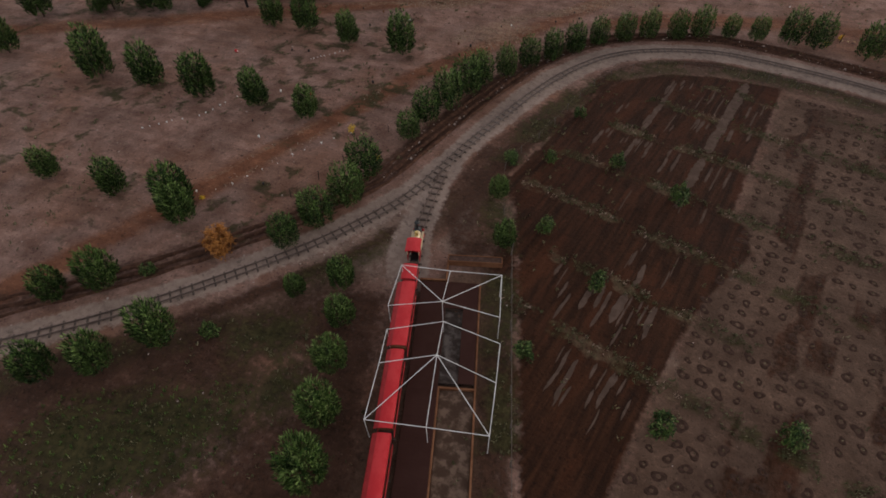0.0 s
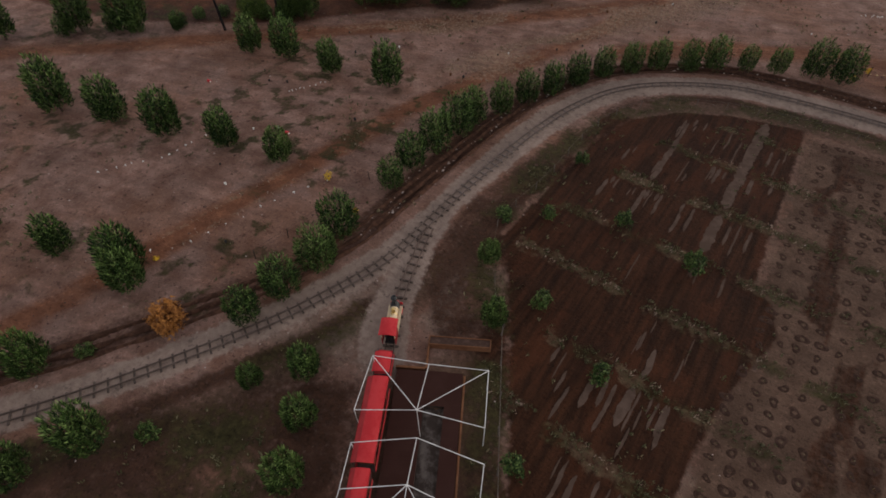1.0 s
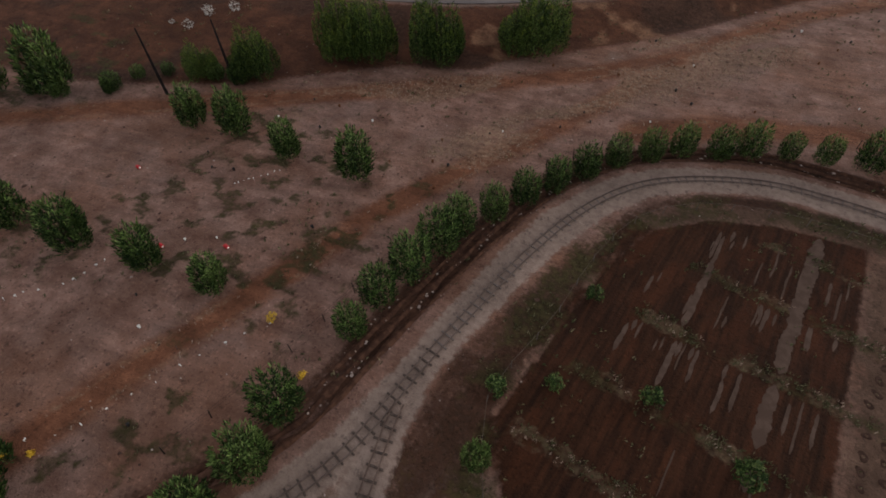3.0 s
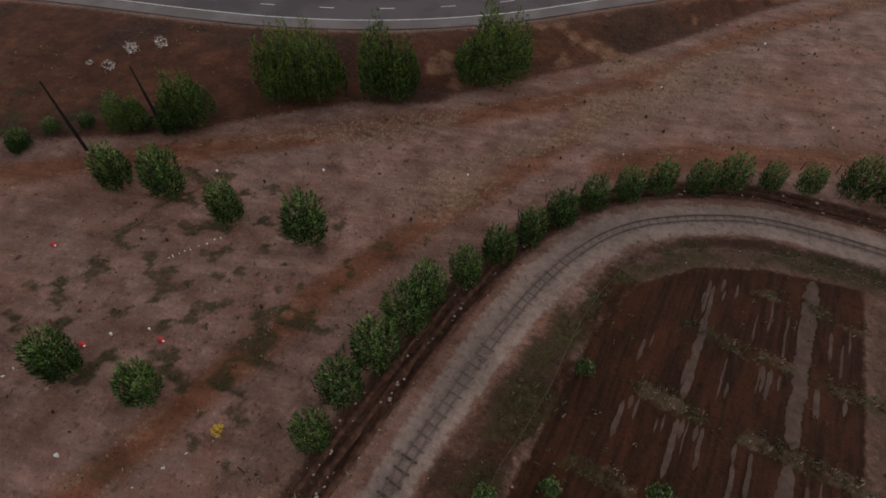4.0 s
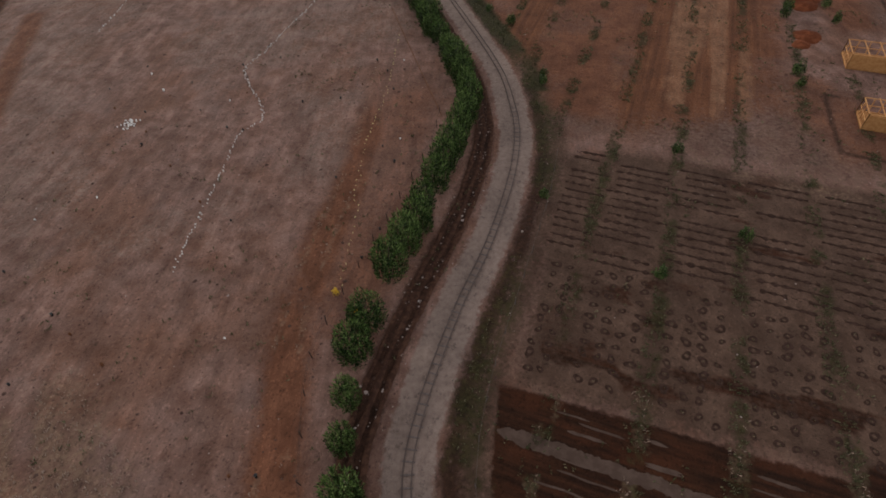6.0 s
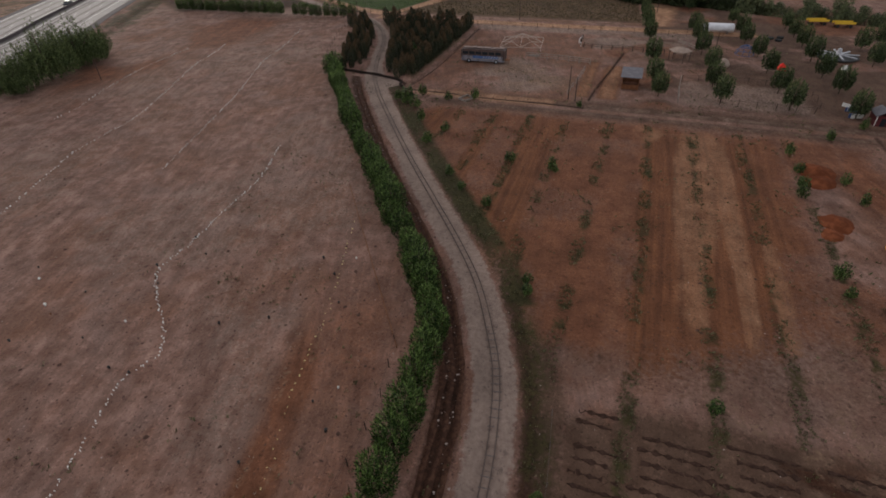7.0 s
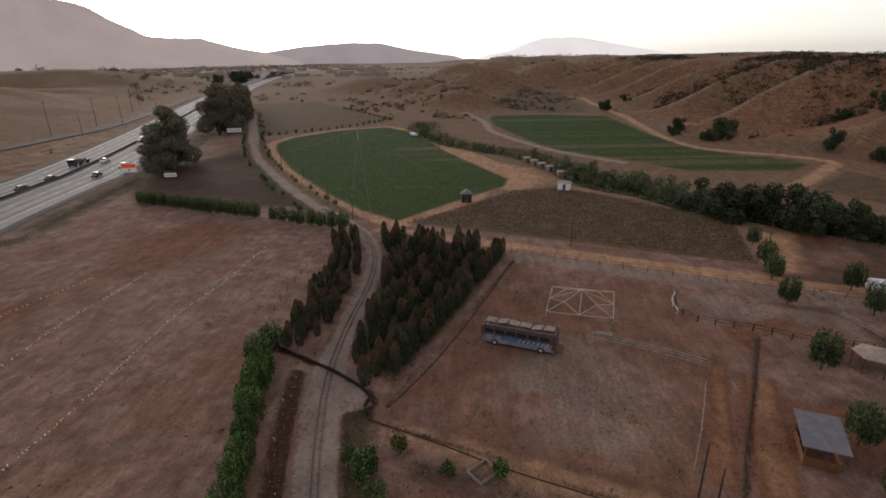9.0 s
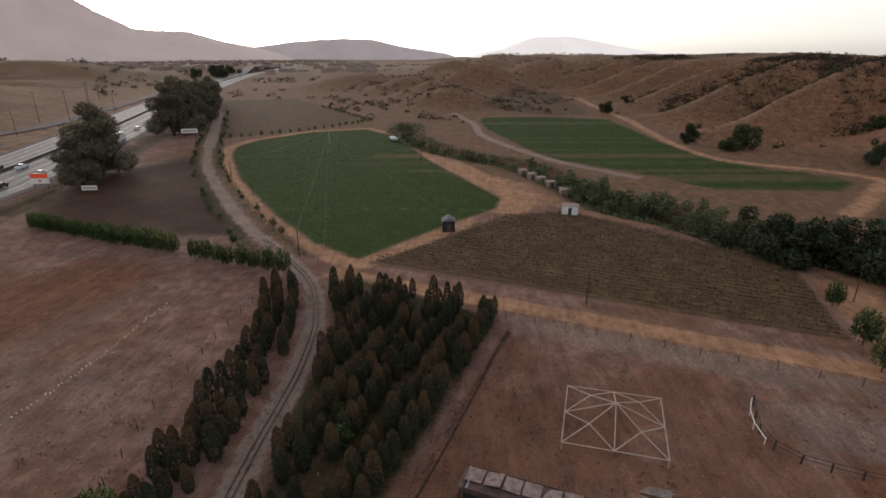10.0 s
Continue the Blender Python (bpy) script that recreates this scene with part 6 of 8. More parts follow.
tent = {}
for i in range(3):
    for j in range(3):
        tent["abcdefghi"[3 * i + j]] = in_tent(i / 2, j / 2, c if i == j == 1 else e)
for i in range(2):
    for j in range(2):
        tent["wxyz"[2 * i + j]] = in_tent(0.25 + 0.5 * i, 0.25 + 0.5 * j, q)
pipe_frame("tent_frame", "large white pipe tent frame standing on bare earth", tent, ("ab", "bc", "ad", "dg", "gh", "hi", "cf", "fi", "eb", "ed", "ef", "eh", "ew", "ex", "ey", "ez", "wa", "wb", "wd", "xb", "xc", "xf", "yd", "yg", "yh", "zh", "zi", "zf"), "acgi", 0.05, TENT_PIPE)


# ---- fences, posts and lines of markers ----
def wire_fence(name, label, line, gap, height, material, rails=(), rail_r=0.012, rail_mat=None, r=0.045, group="fences"):
    ob = thing(name, label, "fence", group)
    pts = spline(line, gap)
    post = Geo().path([(0, 0, -0.2), (0, 0, height * 0.6), (0.01, 0, height)], [r, r * 0.95, r * 0.85], 6).mesh("post", material)
    tops = []
    for x, y in pts:
        z = ground_at(x, y)
        part("post", post, material, ob).matrix_basis = pose(x, y, z, rng.normal(0, 3), rng.normal(0, 3), rng.uniform(0, 360)) @ Matrix.Diagonal((1, 1, rng.uniform(0.85, 1.1), 1))
        tops.append((x, y, z))
    for h in rails:
        part("rail" if rail_r > 0.02 else "wire", Geo().path([(x, y, z + h * height + rng.normal(0, 0.02)) for x, y, z in tops], [rail_r] * len(tops), 5), rail_mat or material, ob)
    return ob


wire_fence("pipe_fence", "thin grey pipe fence around the tilled field", [dock(-4, 7.9)[:2], dock(8, 7.9)[:2], dock(20.8, 7.95)[:2]], 2.4, 1.3, WORN_POST, (0.95,), 0.022)
wire_fence("field_fence", "weathered wire fence along the field edge", [(-13.3, 29.6), (-15.8, 33.5), (-17.9, 37), (-17.9, 41), (-17.3, 46), (-17.3, 53), (-16.0, 59.4), (-12.5, 63.5), (-7, 66.3), (0, 67.6), (10, 67.9), (22, 68.2), (30, 69)], 3.0, 0.95, WORN_POST, (0.9,), 0.012, r=0.035)
wire_fence("track_fence", "thin wire fence with short dark posts beside the tree row", [(-32.6, 23), (-31.6, 30), (-31.2, 38), (-31, 45), (-30.2, 51), (-27.6, 57), (-24.6, 64), (-20.5, 70), (-15, 74.6), (-8.5, 78.6), (-2, 81.6), (5.8, 82.3), (18.7, 82.6), (27.2, 82.9), (33.7, 84.4)], 3.2, 1.1, DARK_WOOD, (0.6, 0.9), 0.01)
wire_fence("ground_pipe", "long thin pale pipe on short stakes", [(33, 83.9), (40.3, 89.1), (48.5, 94.9), (59.2, 102.4)], 4, 0.3, TIMBER, (0.8,), 0.05)
wire_fence("paddock_fence", "grey wooden rail fence along the paddock", [(125.3, 91.5), (125, 85.9), (124.2, 80.5), (123.5, 76.8)], 2.2, 1.3, GREY_WOOD, (0.4, 0.7, 0.98), 0.065, r=0.08)
wire_fence("paddock_fence", "grey wooden rail fence along the paddock", [(118.8, 77.4), (111.2, 77.9), (103.4, 78.8)], 2.2, 1.2, GREY_WOOD, (0.5, 0.95), 0.035, GREY_WOOD, r=0.06)
wire_fence("arena_fence", "low dark post fence around the riding arena", [(144.3, 81), (139, 80.8), (136.6, 78.6), (136.2, 74), (136.2, 69.6), (135.4, 63.8), (136.6, 57)], 2.2, 1.1, DARK_WOOD, (0.55, 0.95), 0.035, r=0.10)
wire_fence("arena_rail", "pale board rail at the arena corner", [(140.4, 55.1), (143, 56.6), (145.8, 58.5)], 1.8, 0.9, GREY_WOOD, (0.5, 0.95), 0.09, r=0.07)
wire_fence("arena_rail", "pale board rail at the arena corner", [(144.4, 81.2), (141, 81.6), (138, 80.7)], 1.8, 0.8, WHITE_PIPE, (0.95,), 0.05, r=0.05)
wire_fence("corral_fence", "dark post fence around the small corral", [(104.6, 58.9), (110.5, 58.8), (117.3, 58.3)], 2.4, 1.2, GREY_WOOD, (0.5, 0.95), 0.05, r=0.07)
wire_fence("corral_fence", "dark post fence around the small corral", [(117.3, 58), (118, 50), (118.1, 43.9), (115.2, 36.6), (105.2, 36.5), (105, 44.4), (104.9, 52)], 3.0, 1.2, DARK_WOOD, (0.9,), 0.02)
wire_fence("boundary_fence", "thin dark fence along the dirt road", [(152.6, 111), (152.9, 95), (152.9, 78), (152.9, 60), (153.2, 44)], 4.0, 1.3, DARK_WOOD, (0.9,), 0.015)
wire_fence("grove_fence", "leaning thin posts beside the cypress grove", [(106.5, 132.6), (117, 138.8), (128, 143), (139, 146.6), (149.5, 149)], 3.4, 1.2, DARK_WOOD)
wire_fence("road_fence", "thin dark posts beside the gravel road", [(158.5, 147), (165, 158), (176, 174), (195, 199.5), (215, 223), (238, 246)], 6.0, 1.4, DARK_WOOD)


def fabric_fence(line, height=0.45):
    """Low dark cloth stretched between stakes; the lowest runs are earth berms."""
    ob = thing("silt_fence", "low sagging dark cloth fence on short stakes, earth berm where lowest", "fence", "silt fences")
    pts = spline(line, 0.8)
    z = [ground_at(x, y) for x, y in pts]
    way = normals(pts)
    top = [height * (0.85 + 0.3 * noise.noise((x * 0.7, y * 0.7, 1))) for x, y in pts]
    part("cloth", Geo().sheet([[(x + w[0] * o, y + w[1] * o, h + f * t) for (x, y), w, h, t in zip(pts, way, z, top)] for o, f in ((-0.05, -0.1), (-0.03, 0.9), (0.03, 1.0), (0.09, 0.1), (0.16, -0.05))]), BLACK_CLOTH if height > 0.3 else BERM_EARTH, ob)
    stake = Geo().box((0, 0, 0.3), (0.05, 0.05, 0.8), 0, 0.006).mesh("stake", DARK_WOOD)
    for i in range(0, len(pts), 3):
        part("stake", stake, DARK_WOOD, ob).matrix_basis = pose(pts[i][0], pts[i][1], z[i], rng.normal(0, 4), rng.normal(0, 4), rng.uniform(0, 90))
    return ob


BERM_EARTH = worn("berm_earth", (0.042, 0.026, 0.020), (0.085, 0.055, 0.043), 0.6, 0.06, 0.95)
BLACK_CLOTH = worn("dark_cloth", (0.022, 0.016, 0.014), (0.05, 0.036, 0.03), 0.6, 0.06, 0.95)
fabric_fence([(107.3, 131), (106.2, 126), (105.6, 122.5), (104.6, 118), (103.4, 114.6), (102.4, 112.8)], 0.6)
fabric_fence([(102.4, 112.7), (100.6, 112.6), (99.4, 111.4)], 0.7)
# paddock edges: low earth berms, built like the cloth fence
fabric_fence([(99.2, 111.2), (98.6, 103), (97.9, 95), (97.8, 88), (97.6, 80), (97.4, 75)], 0.12)
fabric_fence([(101.5, 110.1), (113, 109), (130, 109), (149.6, 109.8)], 0.15)
fabric_fence([(102, 74.5), (109.2, 73.9), (119.8, 72.3), (134.4, 70.3)], 0.2)


def utility_pole(x, y, h, label="tall bare wooden utility pole", arm=True, thick=1.0, lean=0.0, wood=DARK_WOOD):
    ob = thing("utility_pole", label, "pole", "poles")
    z = ground_at(x, y)
    part("shaft", Geo().path([(x, y, z - 0.3), (x - lean * 0.5, y, z + h * 0.5), (x + 0.006 * h - lean, y, z + h)], [thick * (0.02 * h ** 0.5 + 0.06), thick * (0.016 * h ** 0.5 + 0.05), 0.05 * thick], 8), wood, ob)
    if arm:
        part("crossarm", Geo().box((x, y, z + h * 0.93), (0.12, 2.4, 0.12), 35, 0.01), DARK_WOOD, ob)
    return ob


for x, y, h, arm in [(224.3, 371.9, 17, True), (229.6, 355.6, 12, False), (258.8, 387.7, 16, True), (268.9, 379.7, 16, True), (320, 438.6, 15, True), (312, 403.6, 11, False), (330, 452, 15, True), (350, 470, 15, True), (190, 362.7, 15, True), (160, 345, 14, True),
                     (161.6, 101.1, 5.3, False), (101.3, 78.3, 6.1, False), (87.1, 179.1, 4.4, False), (160.7, 152.7, 5.3, False), (192, 191.4, 3.2, False), (249.6, 169.7, 4.0, False), (204.4, 113.6, 3.2, False), (178.2, 64, 4.8, False), (205, 211, 5, False), (186.8, 134.2, 3.0, False), (141.5, 50.5, 4.2, False), (100.5, 76.9, 4.5, False)]:
    utility_pole(x, y, h, "tall bare wooden utility pole" if h > 9 else "slim dark wooden pole", arm)
for x, y in ((-67.4, 48.1), (-62.6, 53.9)):
    utility_pole(x, y, 7.5, "dark leaning wooden pole below the road bank", False, 1.6, 0.7, TAR_WOOD)


def marker_line(line, gap, material=WHITE, height=0.34, label="row of small white marker flags on bare earth", group="marker rows"):
    ob = thing("marker_row", label, "markers", group)
    flag = Geo().tube((0, 0, -0.05), (0, 0, height), 0.015, n=5).box((0.07, 0, height * 0.75), (0.24, 0.07, height * 0.4), 0, 0.012).mesh("marker", material)
    for x, y in spline(line, gap):
        if rng.uniform() > 0.12:
            part("marker", flag, material, ob).matrix_basis = pose(x + rng.normal(0, 0.08), y + rng.normal(0, 0.08), ground_at(x, y), rng.normal(0, 14), rng.normal(0, 14), rng.uniform(0, 360)) @ Matrix.Diagonal([rng.uniform(0.45, 0.9)] * 3 + [1])
    return ob


spot = np.random.default_rng(77)
spread_spots = [(x, y) for x, y in zip(spot.uniform(-62, 45, 420), spot.uniform(22, 130, 420)) if float(away(np.array([x]), np.array([y]), TRACK)[0]) > 9 and float(away(np.array([x]), np.array([y]), BANK_FOOT)[0]) < -1][:90]
WHITE_LEAF = leafy("dry_flower_heads", (0.34, 0.31, 0.28), (0.62, 0.58, 0.54), None, 0.8)
marker_line([(1.7, 98.4), (6.1, 100), (12, 102), (16.2, 103.5), (20.4, 105.1), (22.3, 105.6), (25.5, 104.7), (28.7, 107.3), (31, 110.1), (35.4, 114.2), (41.3, 114.6), (49.1, 115.6), (57.5, 116.3), (68, 119.9)], 0.36)
marker_line([(56.1, 132.8), (72.6, 138), (88, 143), (106.8, 150.6), (121.1, 153.8), (137, 158.9)], 0.55)
marker_line([(38.6, 144.3), (47.2, 147.8), (57.8, 152), (71.2, 153.6), (84, 158.4), (100, 165), (112.7, 168.4), (119, 170.5)], 0.6)
marker_line([(66.8, 168.5), (72, 169), (83.4, 173.2), (98, 176.5), (113.4, 177.6)], 0.7)
marker_line([(4.6, 82.7), (14, 85.8), (17.7, 87.8), (27.8, 91), (35, 92.4), (46, 95.9), (51, 97.5)], 0.8, PALE_YELLOW, 0.26, "row of small yellow markers beside the red dirt track")
marker_line([(-49, 42.2), (-48.2, 43.6), (-47, 46)], 0.45)
marker_line([(-54.3, 20.9), (-52.3, 24.5), (-50.4, 27.4), (-50.3, 31.5)], 0.8)
marker_line([(-41.7, 17.3), (-39, 20.1), (-37.7, 23.9), (-36, 29.5), (-34.5, 33.4)], 1.5, WHITE, 0.4, "row of small white marker flags beside the dirt track")
heap = thing("rubble_heap", "small heap of pale broken pieces on bare earth", "rubble")
for k in range(26):
    x, y = 19.5 + rng.normal(0, 0.55), 120.2 + rng.normal(0, 0.75)
    part("chunk", Geo().box((x, y, ground_at(x, y) + 0.12), tuple(rng.uniform(0.1, 0.3, 3) * (1, 1, 0.6)), rng.uniform(0, 180), 0.04), WHITE, heap)


def flower_bush(x, y, s):
    ob = thing("flowering_bush", "small bush of bright yellow flowers", "bush", "flowering bushes")
    p, o, ends = shoots(0.8 * s, 0.8 * s, 14, 9, int(x * 10) % 997 + 50, jitter=0.08)
    p[:, 2] += ground_at(x, y)
    p[:, 0] += x
    p[:, 1] += y
    part("blossom", leaves(p, o, 0.16, 7, material=YELLOW, name="blossom"), YELLOW, ob)
    part("stems", Geo().tube((x, y, ground_at(x, y) - 0.05), (x, y, ground_at(x, y) + 0.5 * s), 0.03, n=5), BARK, ob)


for x, y, s in [(-34.5, 33.8, 1.3), (-29.4, 31.7, 0.8), (4.5, 82.9, 0.9), (3.2, 80.4, 0.8), (-39.4, 18.2, 0.4), (-40.8, 17.0, 0.4)]:
    flower_bush(x, y, s)

# ---- seedling pots and dry flower heads ----
POTS = {}
for key, tone in (("white", WHITE), ("orange", TIMBER), ("dark", BLACK)):
    POTS[key] = Geo().lathe([(0.10, -0.03), (0.14, 0.26), (0.16, 0.26), (0.16, 0.32), (0.11, 0.32), (0.10, 0.24)], 9).mesh("seedling_pot", tone)
for x, y in spread_spots:
    key = ("white", "orange", "dark", "dark")[int(rng.integers(0, 4))]
    ob = new("seedling_pot", POTS[key])
    ob.matrix_basis = pose(x, y, ground_at(x, y), rng.normal(0, 8), rng.normal(0, 8), 0) @ Matrix.Diagonal([rng.uniform(0.5, 0.95)] * 3 + [1])
    tagged(ob, "small " + {"white": "white", "orange": "orange clay", "dark": "dark"}[key] + " plant pot on bare earth", "plant pot", "seedling pots")
for x, y, s in [(-76.9, 62.1, 1.1), (-76.7, 58.6, 0.9), (-74.6, 64.6, 1.0), (-79.5, 58, 0.5)]:
    ob = thing("dry_flower_bush", "round bush of dry white flower heads on the bank", "bush", "dry flower bushes")
    p, o = blobs([(0, 0, 0.5 * s, 0.75 * s)], 190, int(s * 100))
    part("flower_heads", leaves(p + np.array([x, y, ground_at(x, y)]), o, 0.22, 3, material=WHITE_LEAF, name="flower_heads"), WHITE_LEAF, ob)
    part("stems", Geo().tube((x, y, ground_at(x, y) - 0.05), (x, y, ground_at(x, y) + 0.5 * s), 0.04, n=5), BARK, ob)
for x, y in [(-43.2, 36.6), (-58.5, 38.5), (-47.8, 33.5)]:
    ob = thing("red_can", "small red and white can lying on the earth", "can", "red cans")
    z = ground_at(x, y)
    part("body", Geo().lathe([(0.12, -0.22), (0.17, -0.2), (0.17, 0.2), (0.12, 0.22)], 12, (x, y, z + 0.15), True), RED_PAINT, ob)
    part("cap", Geo().lathe([(0.09, 0), (0.1, 0.03), (0.05, 0.06)], 10, (x + 0.22, y, z + 0.15), True), WHITE, ob)

# ---- half-built wooden huts ----
def hut_frame(x0, x1, y0, y1, h, solid, group="half-built huts"):
    ob = thing("hut_frame", "half-built hut of fresh yellow lumber without a roof", "hut frame", group)
    part("floor", Geo().box(((x0 + x1) / 2, (y0 + y1) / 2, 0.14), (x1 - x0, y1 - y0, 0.24), 0, 0.01), BOARD, ob)
    for ax, (a, b) in (("x0", ((x0, y0), (x0, y1))), ("x1", ((x1, y0), (x1, y1))), ("y0", ((x0, y0), (x1, y0))), ("y1", ((x0, y1), (x1, y1)))):
        dx, dy = b[0] - a[0], b[1] - a[1]
        n = 5
        mid = ((a[0] + b[0]) / 2, (a[1] + b[1]) / 2)
        long = math.hypot(dx, dy)
        turn = math.degrees(math.atan2(dy, dx))
        for z in (0.3, h):
            part("plate", Geo().box((*mid, z), (long + 0.1, 0.1, 0.09), turn, 0.008), FRESH_WOOD, ob)
        for k in range(n):
            f = k / (n - 1)
            part("stud", Geo().box((a[0] + dx * f, a[1] + dy * f, (h + 0.3) / 2), (0.09, 0.09, h - 0.38), turn, 0.008), FRESH_WOOD, ob)
        if ax in solid:
            part("wall_panel", Geo().box((mid[0] + (0.06 if ax == "x1" else -0.06 if ax == "x0" else 0), mid[1] + (0.06 if ax == "y1" else -0.06 if ax == "y0" else 0), solid[ax] / 2 + 0.26), (long, 0.03, solid[ax]), turn, 0.005), BOARD, ob)
        else:
            part("girt", Geo().box((*mid, h * 0.55), (long, 0.06, 0.09), turn, 0.008), FRESH_WOOD, ob)
    for f in (0.33, 0.66):
        part("tie_beam", Geo().box((x0 + (x1 - x0) * 0.5, y0 + (y1 - y0) * f, h + 0.09), (x1 - x0 + 0.2, 0.09, 0.09), 0, 0.008), FRESH_WOOD, ob)
    return ob


hut_frame(59.3, 63.6, 32.3, 37.6, 2.0, {"x0": 1.7})
hut_frame(45.0, 48.6, 33.4, 37.7, 2.0, {"x0": 1.6})
hut_frame(43.2, 49.5, 28.4, 33.2, 2.9, {"x0": 1.7, "y1": 1.3})

# ---- paddock things ----
def old_bus(at):
    ob = thing("old_bus", "old painted bus with a dark upper side and patched roof", "bus", at=at)
    L, W, H = 9.7, 2.5, 2.9
    prof = [(-L / 2, 0.45), (-L / 2 - 0.12, 1.2), (-L / 2 + 0.1, 2.6), (-L / 2 + 0.5, H), (L / 2 - 0.35, H), (L / 2 - 0.05, 2.7), (L / 2, 0.45)]
    n = len(prof)
    g = Geo().add([(x, -W / 2, z) for x, z in prof] + [(x, W / 2, z) for x, z in prof], [tuple(range(n)), tuple(range(2 * n - 1, n - 1, -1))] + [(i, n + i, n + (i + 1) % n, (i + 1) % n) for i in range(n)])
    part("body", g, BUS_GREY, ob, "dull grey lower body")
    for y in (-1, 1):
        part("upper_band", Geo().box((0.05, y * (W / 2 + 0.012), 2.3), (L - 0.3, 0.03, 1.42), 0, 0.01), BROWN_PAINT, ob, "dark brown window band")
        for k in range(6):
            part("window", Geo().box((-4.0 + 1.5 * k, y * (W / 2 + 0.03), 2.2), (1.25, 0.02, 0.62), 0, 0.006), GLASS_DARK, ob)
        part("painted_panel", Geo().box((0.6, y * (W / 2 + 0.012), 1.35), (5.8, 0.03, 0.62), 0, 0.01), BLUE, ob, "faded blue painted panel")
        for k in range(7):
            part("slash", Geo().box((0.2 + 0.62 * k, y * (W / 2 + 0.032), 1.35), (0.12, 0.02, 0.6), tilt=Matrix.Rotation(radians(35), 4, "Y")), SILVER, ob)
        part("stripe", Geo().box((0, y * (W / 2 + 0.012), 0.92), (L - 0.9, 0.03, 0.10), 0, 0.01), GREY_WOOD, ob)
        for x in (-3.2, 3.1):
            w = part("wheel", Geo().lathe([(0.2, -0.13), (0.44, -0.13), (0.48, -0.08), (0.48, 0.08), (0.44, 0.13), (0.2, 0.13)], 18), TYRE, ob)
            w.matrix_basis = pose(x, y * 1.16, 0.48, 90, 0, 0)
            part("rim", Geo().lathe([(0.05, -0.14), (0.2, -0.14), (0.22, 0.14), (0.05, 0.15)], 14), SILVER, w)
    part("roof_deck", Geo().box((0.1, 0, H + 0.015), (L - 0.9, W + 0.05, 0.06), 0, 0.02), BROWN_PAINT, ob, "dark brown roof deck")
    for k in range(6):
        part("roof_panel", Geo().box((-4.05 + 1.58 * k, 0.35 + rng.normal(0, 0.06), H + 0.14 + 0.03 * (k % 2)), (1.42, W - 0.85, 0.05), rng.normal(0, 2.5), 0.02, Matrix.Rotation(rng.normal(0.0, 0.12), 4, "Y") @ Matrix.Rotation(-0.08, 4, "X")), BUS_ROOF, ob, "patched tan roof panel")
    part("front_cap", Geo().box((-L / 2 + 0.02, 0, 2.0), (0.5, W + 0.04, 1.7), 0, 0.12), BROWN_PAINT, ob)
    part("rear_cap", Geo().box((L / 2 - 0.12, 0, 1.85), (0.5, W + 0.08, 2.2), 0, 0.1), BROWN_PAINT, ob)
    part("windscreen", Geo().box((-L / 2 - 0.26, 0, 1.95), (0.04, W - 0.4, 0.95), 0, 0.01, Matrix.Rotation(radians(8), 4, "Y")), GLASS_DARK, ob)
    part("rear_rack", Geo().box((L / 2 + 0.55, 0, 0.75), (1.0, 1.5, 0.08), 0, 0.01).tube((L / 2 + 1.0, -0.7, 0), (L / 2 + 1.0, -0.7, 0.8), 0.04, n=6).tube((L / 2 + 1.0, 0.7, 0), (L / 2 + 1.0, 0.7, 0.8), 0.04, n=6), TIMBER, ob, "wooden steps at the rear")
    return ob


old_bus(pose(120.3, 100.1, 0.0, 0, 0, -88))

logs = thing("log_pile", "short pile of pale logs on bare earth", "log pile")
for k in range(4):
    part("log", Geo().tube((127.2 + 0.25 * k, 88.6 + 0.3 * (k % 2), 0.14), (127.0 + 0.25 * k, 91.4 - 0.2 * k, 0.16), 0.13, 0.1, 8), GREY_WOOD, logs)


def open_shed():
    ob = thing("open_shed", "open shed with a flat grey roof and orange board base", "shed")
    part("roof", Geo().box((111.6, 67.7, 2.66), (5.5, 3.9, 0.1), 0, 0.02, Matrix.Rotation(radians(-4), 4, "Y")), ROOF_GREY, ob, "flat grey sheet roof")
    for x in (109.4, 113.8):
        for y in (66.2, 69.2):
            part("post", Geo().box((x, y, 1.25), (0.14, 0.14, 2.6), 0, 0.01), TIMBER, ob)
    for c, s in (((109.4, 67.7, 0.5), (0.05, 3.0, 0.9)), ((113.8, 67.7, 0.5), (0.05, 3.0, 0.9)), ((111.6, 69.2, 0.5), (4.4, 0.05, 0.9)), ((111.6, 66.2, 0.5), (4.4, 0.05, 0.9))):
        part("base_panel", Geo().box(c, s, 0, 0.01), TIMBER, ob)
    return ob


def gazebo():
    ob = thing("gazebo", "open gazebo with a low tan hipped roof on dark posts", "gazebo")
    cx, cy, r = 131.0, 58.6, 2.4
    ring = [(cx + r * math.cos(radians(60 * k + 20)), cy + r * math.sin(radians(60 * k + 20)), 2.3) for k in range(6)]
    part("roof", Geo().add(ring + [(cx, cy, 3.0)] + [(x, y, z - 0.09) for x, y, z in ring], [(k, (k + 1) % 6, 6) for k in range(6)] + [(k, 7 + k, 7 + (k + 1) % 6, (k + 1) % 6) for k in range(6)] + [tuple(12 - k for k in range(6))]), CANVAS, ob)
    for x, y, z in ring:
        x, y = cx + (x - cx) * 0.9, cy + (y - cy) * 0.9
        part("post", Geo().box((x, y, 1.1), (0.13, 0.13, 2.3), 20, 0.01), BROWN_PAINT, ob)
    return ob


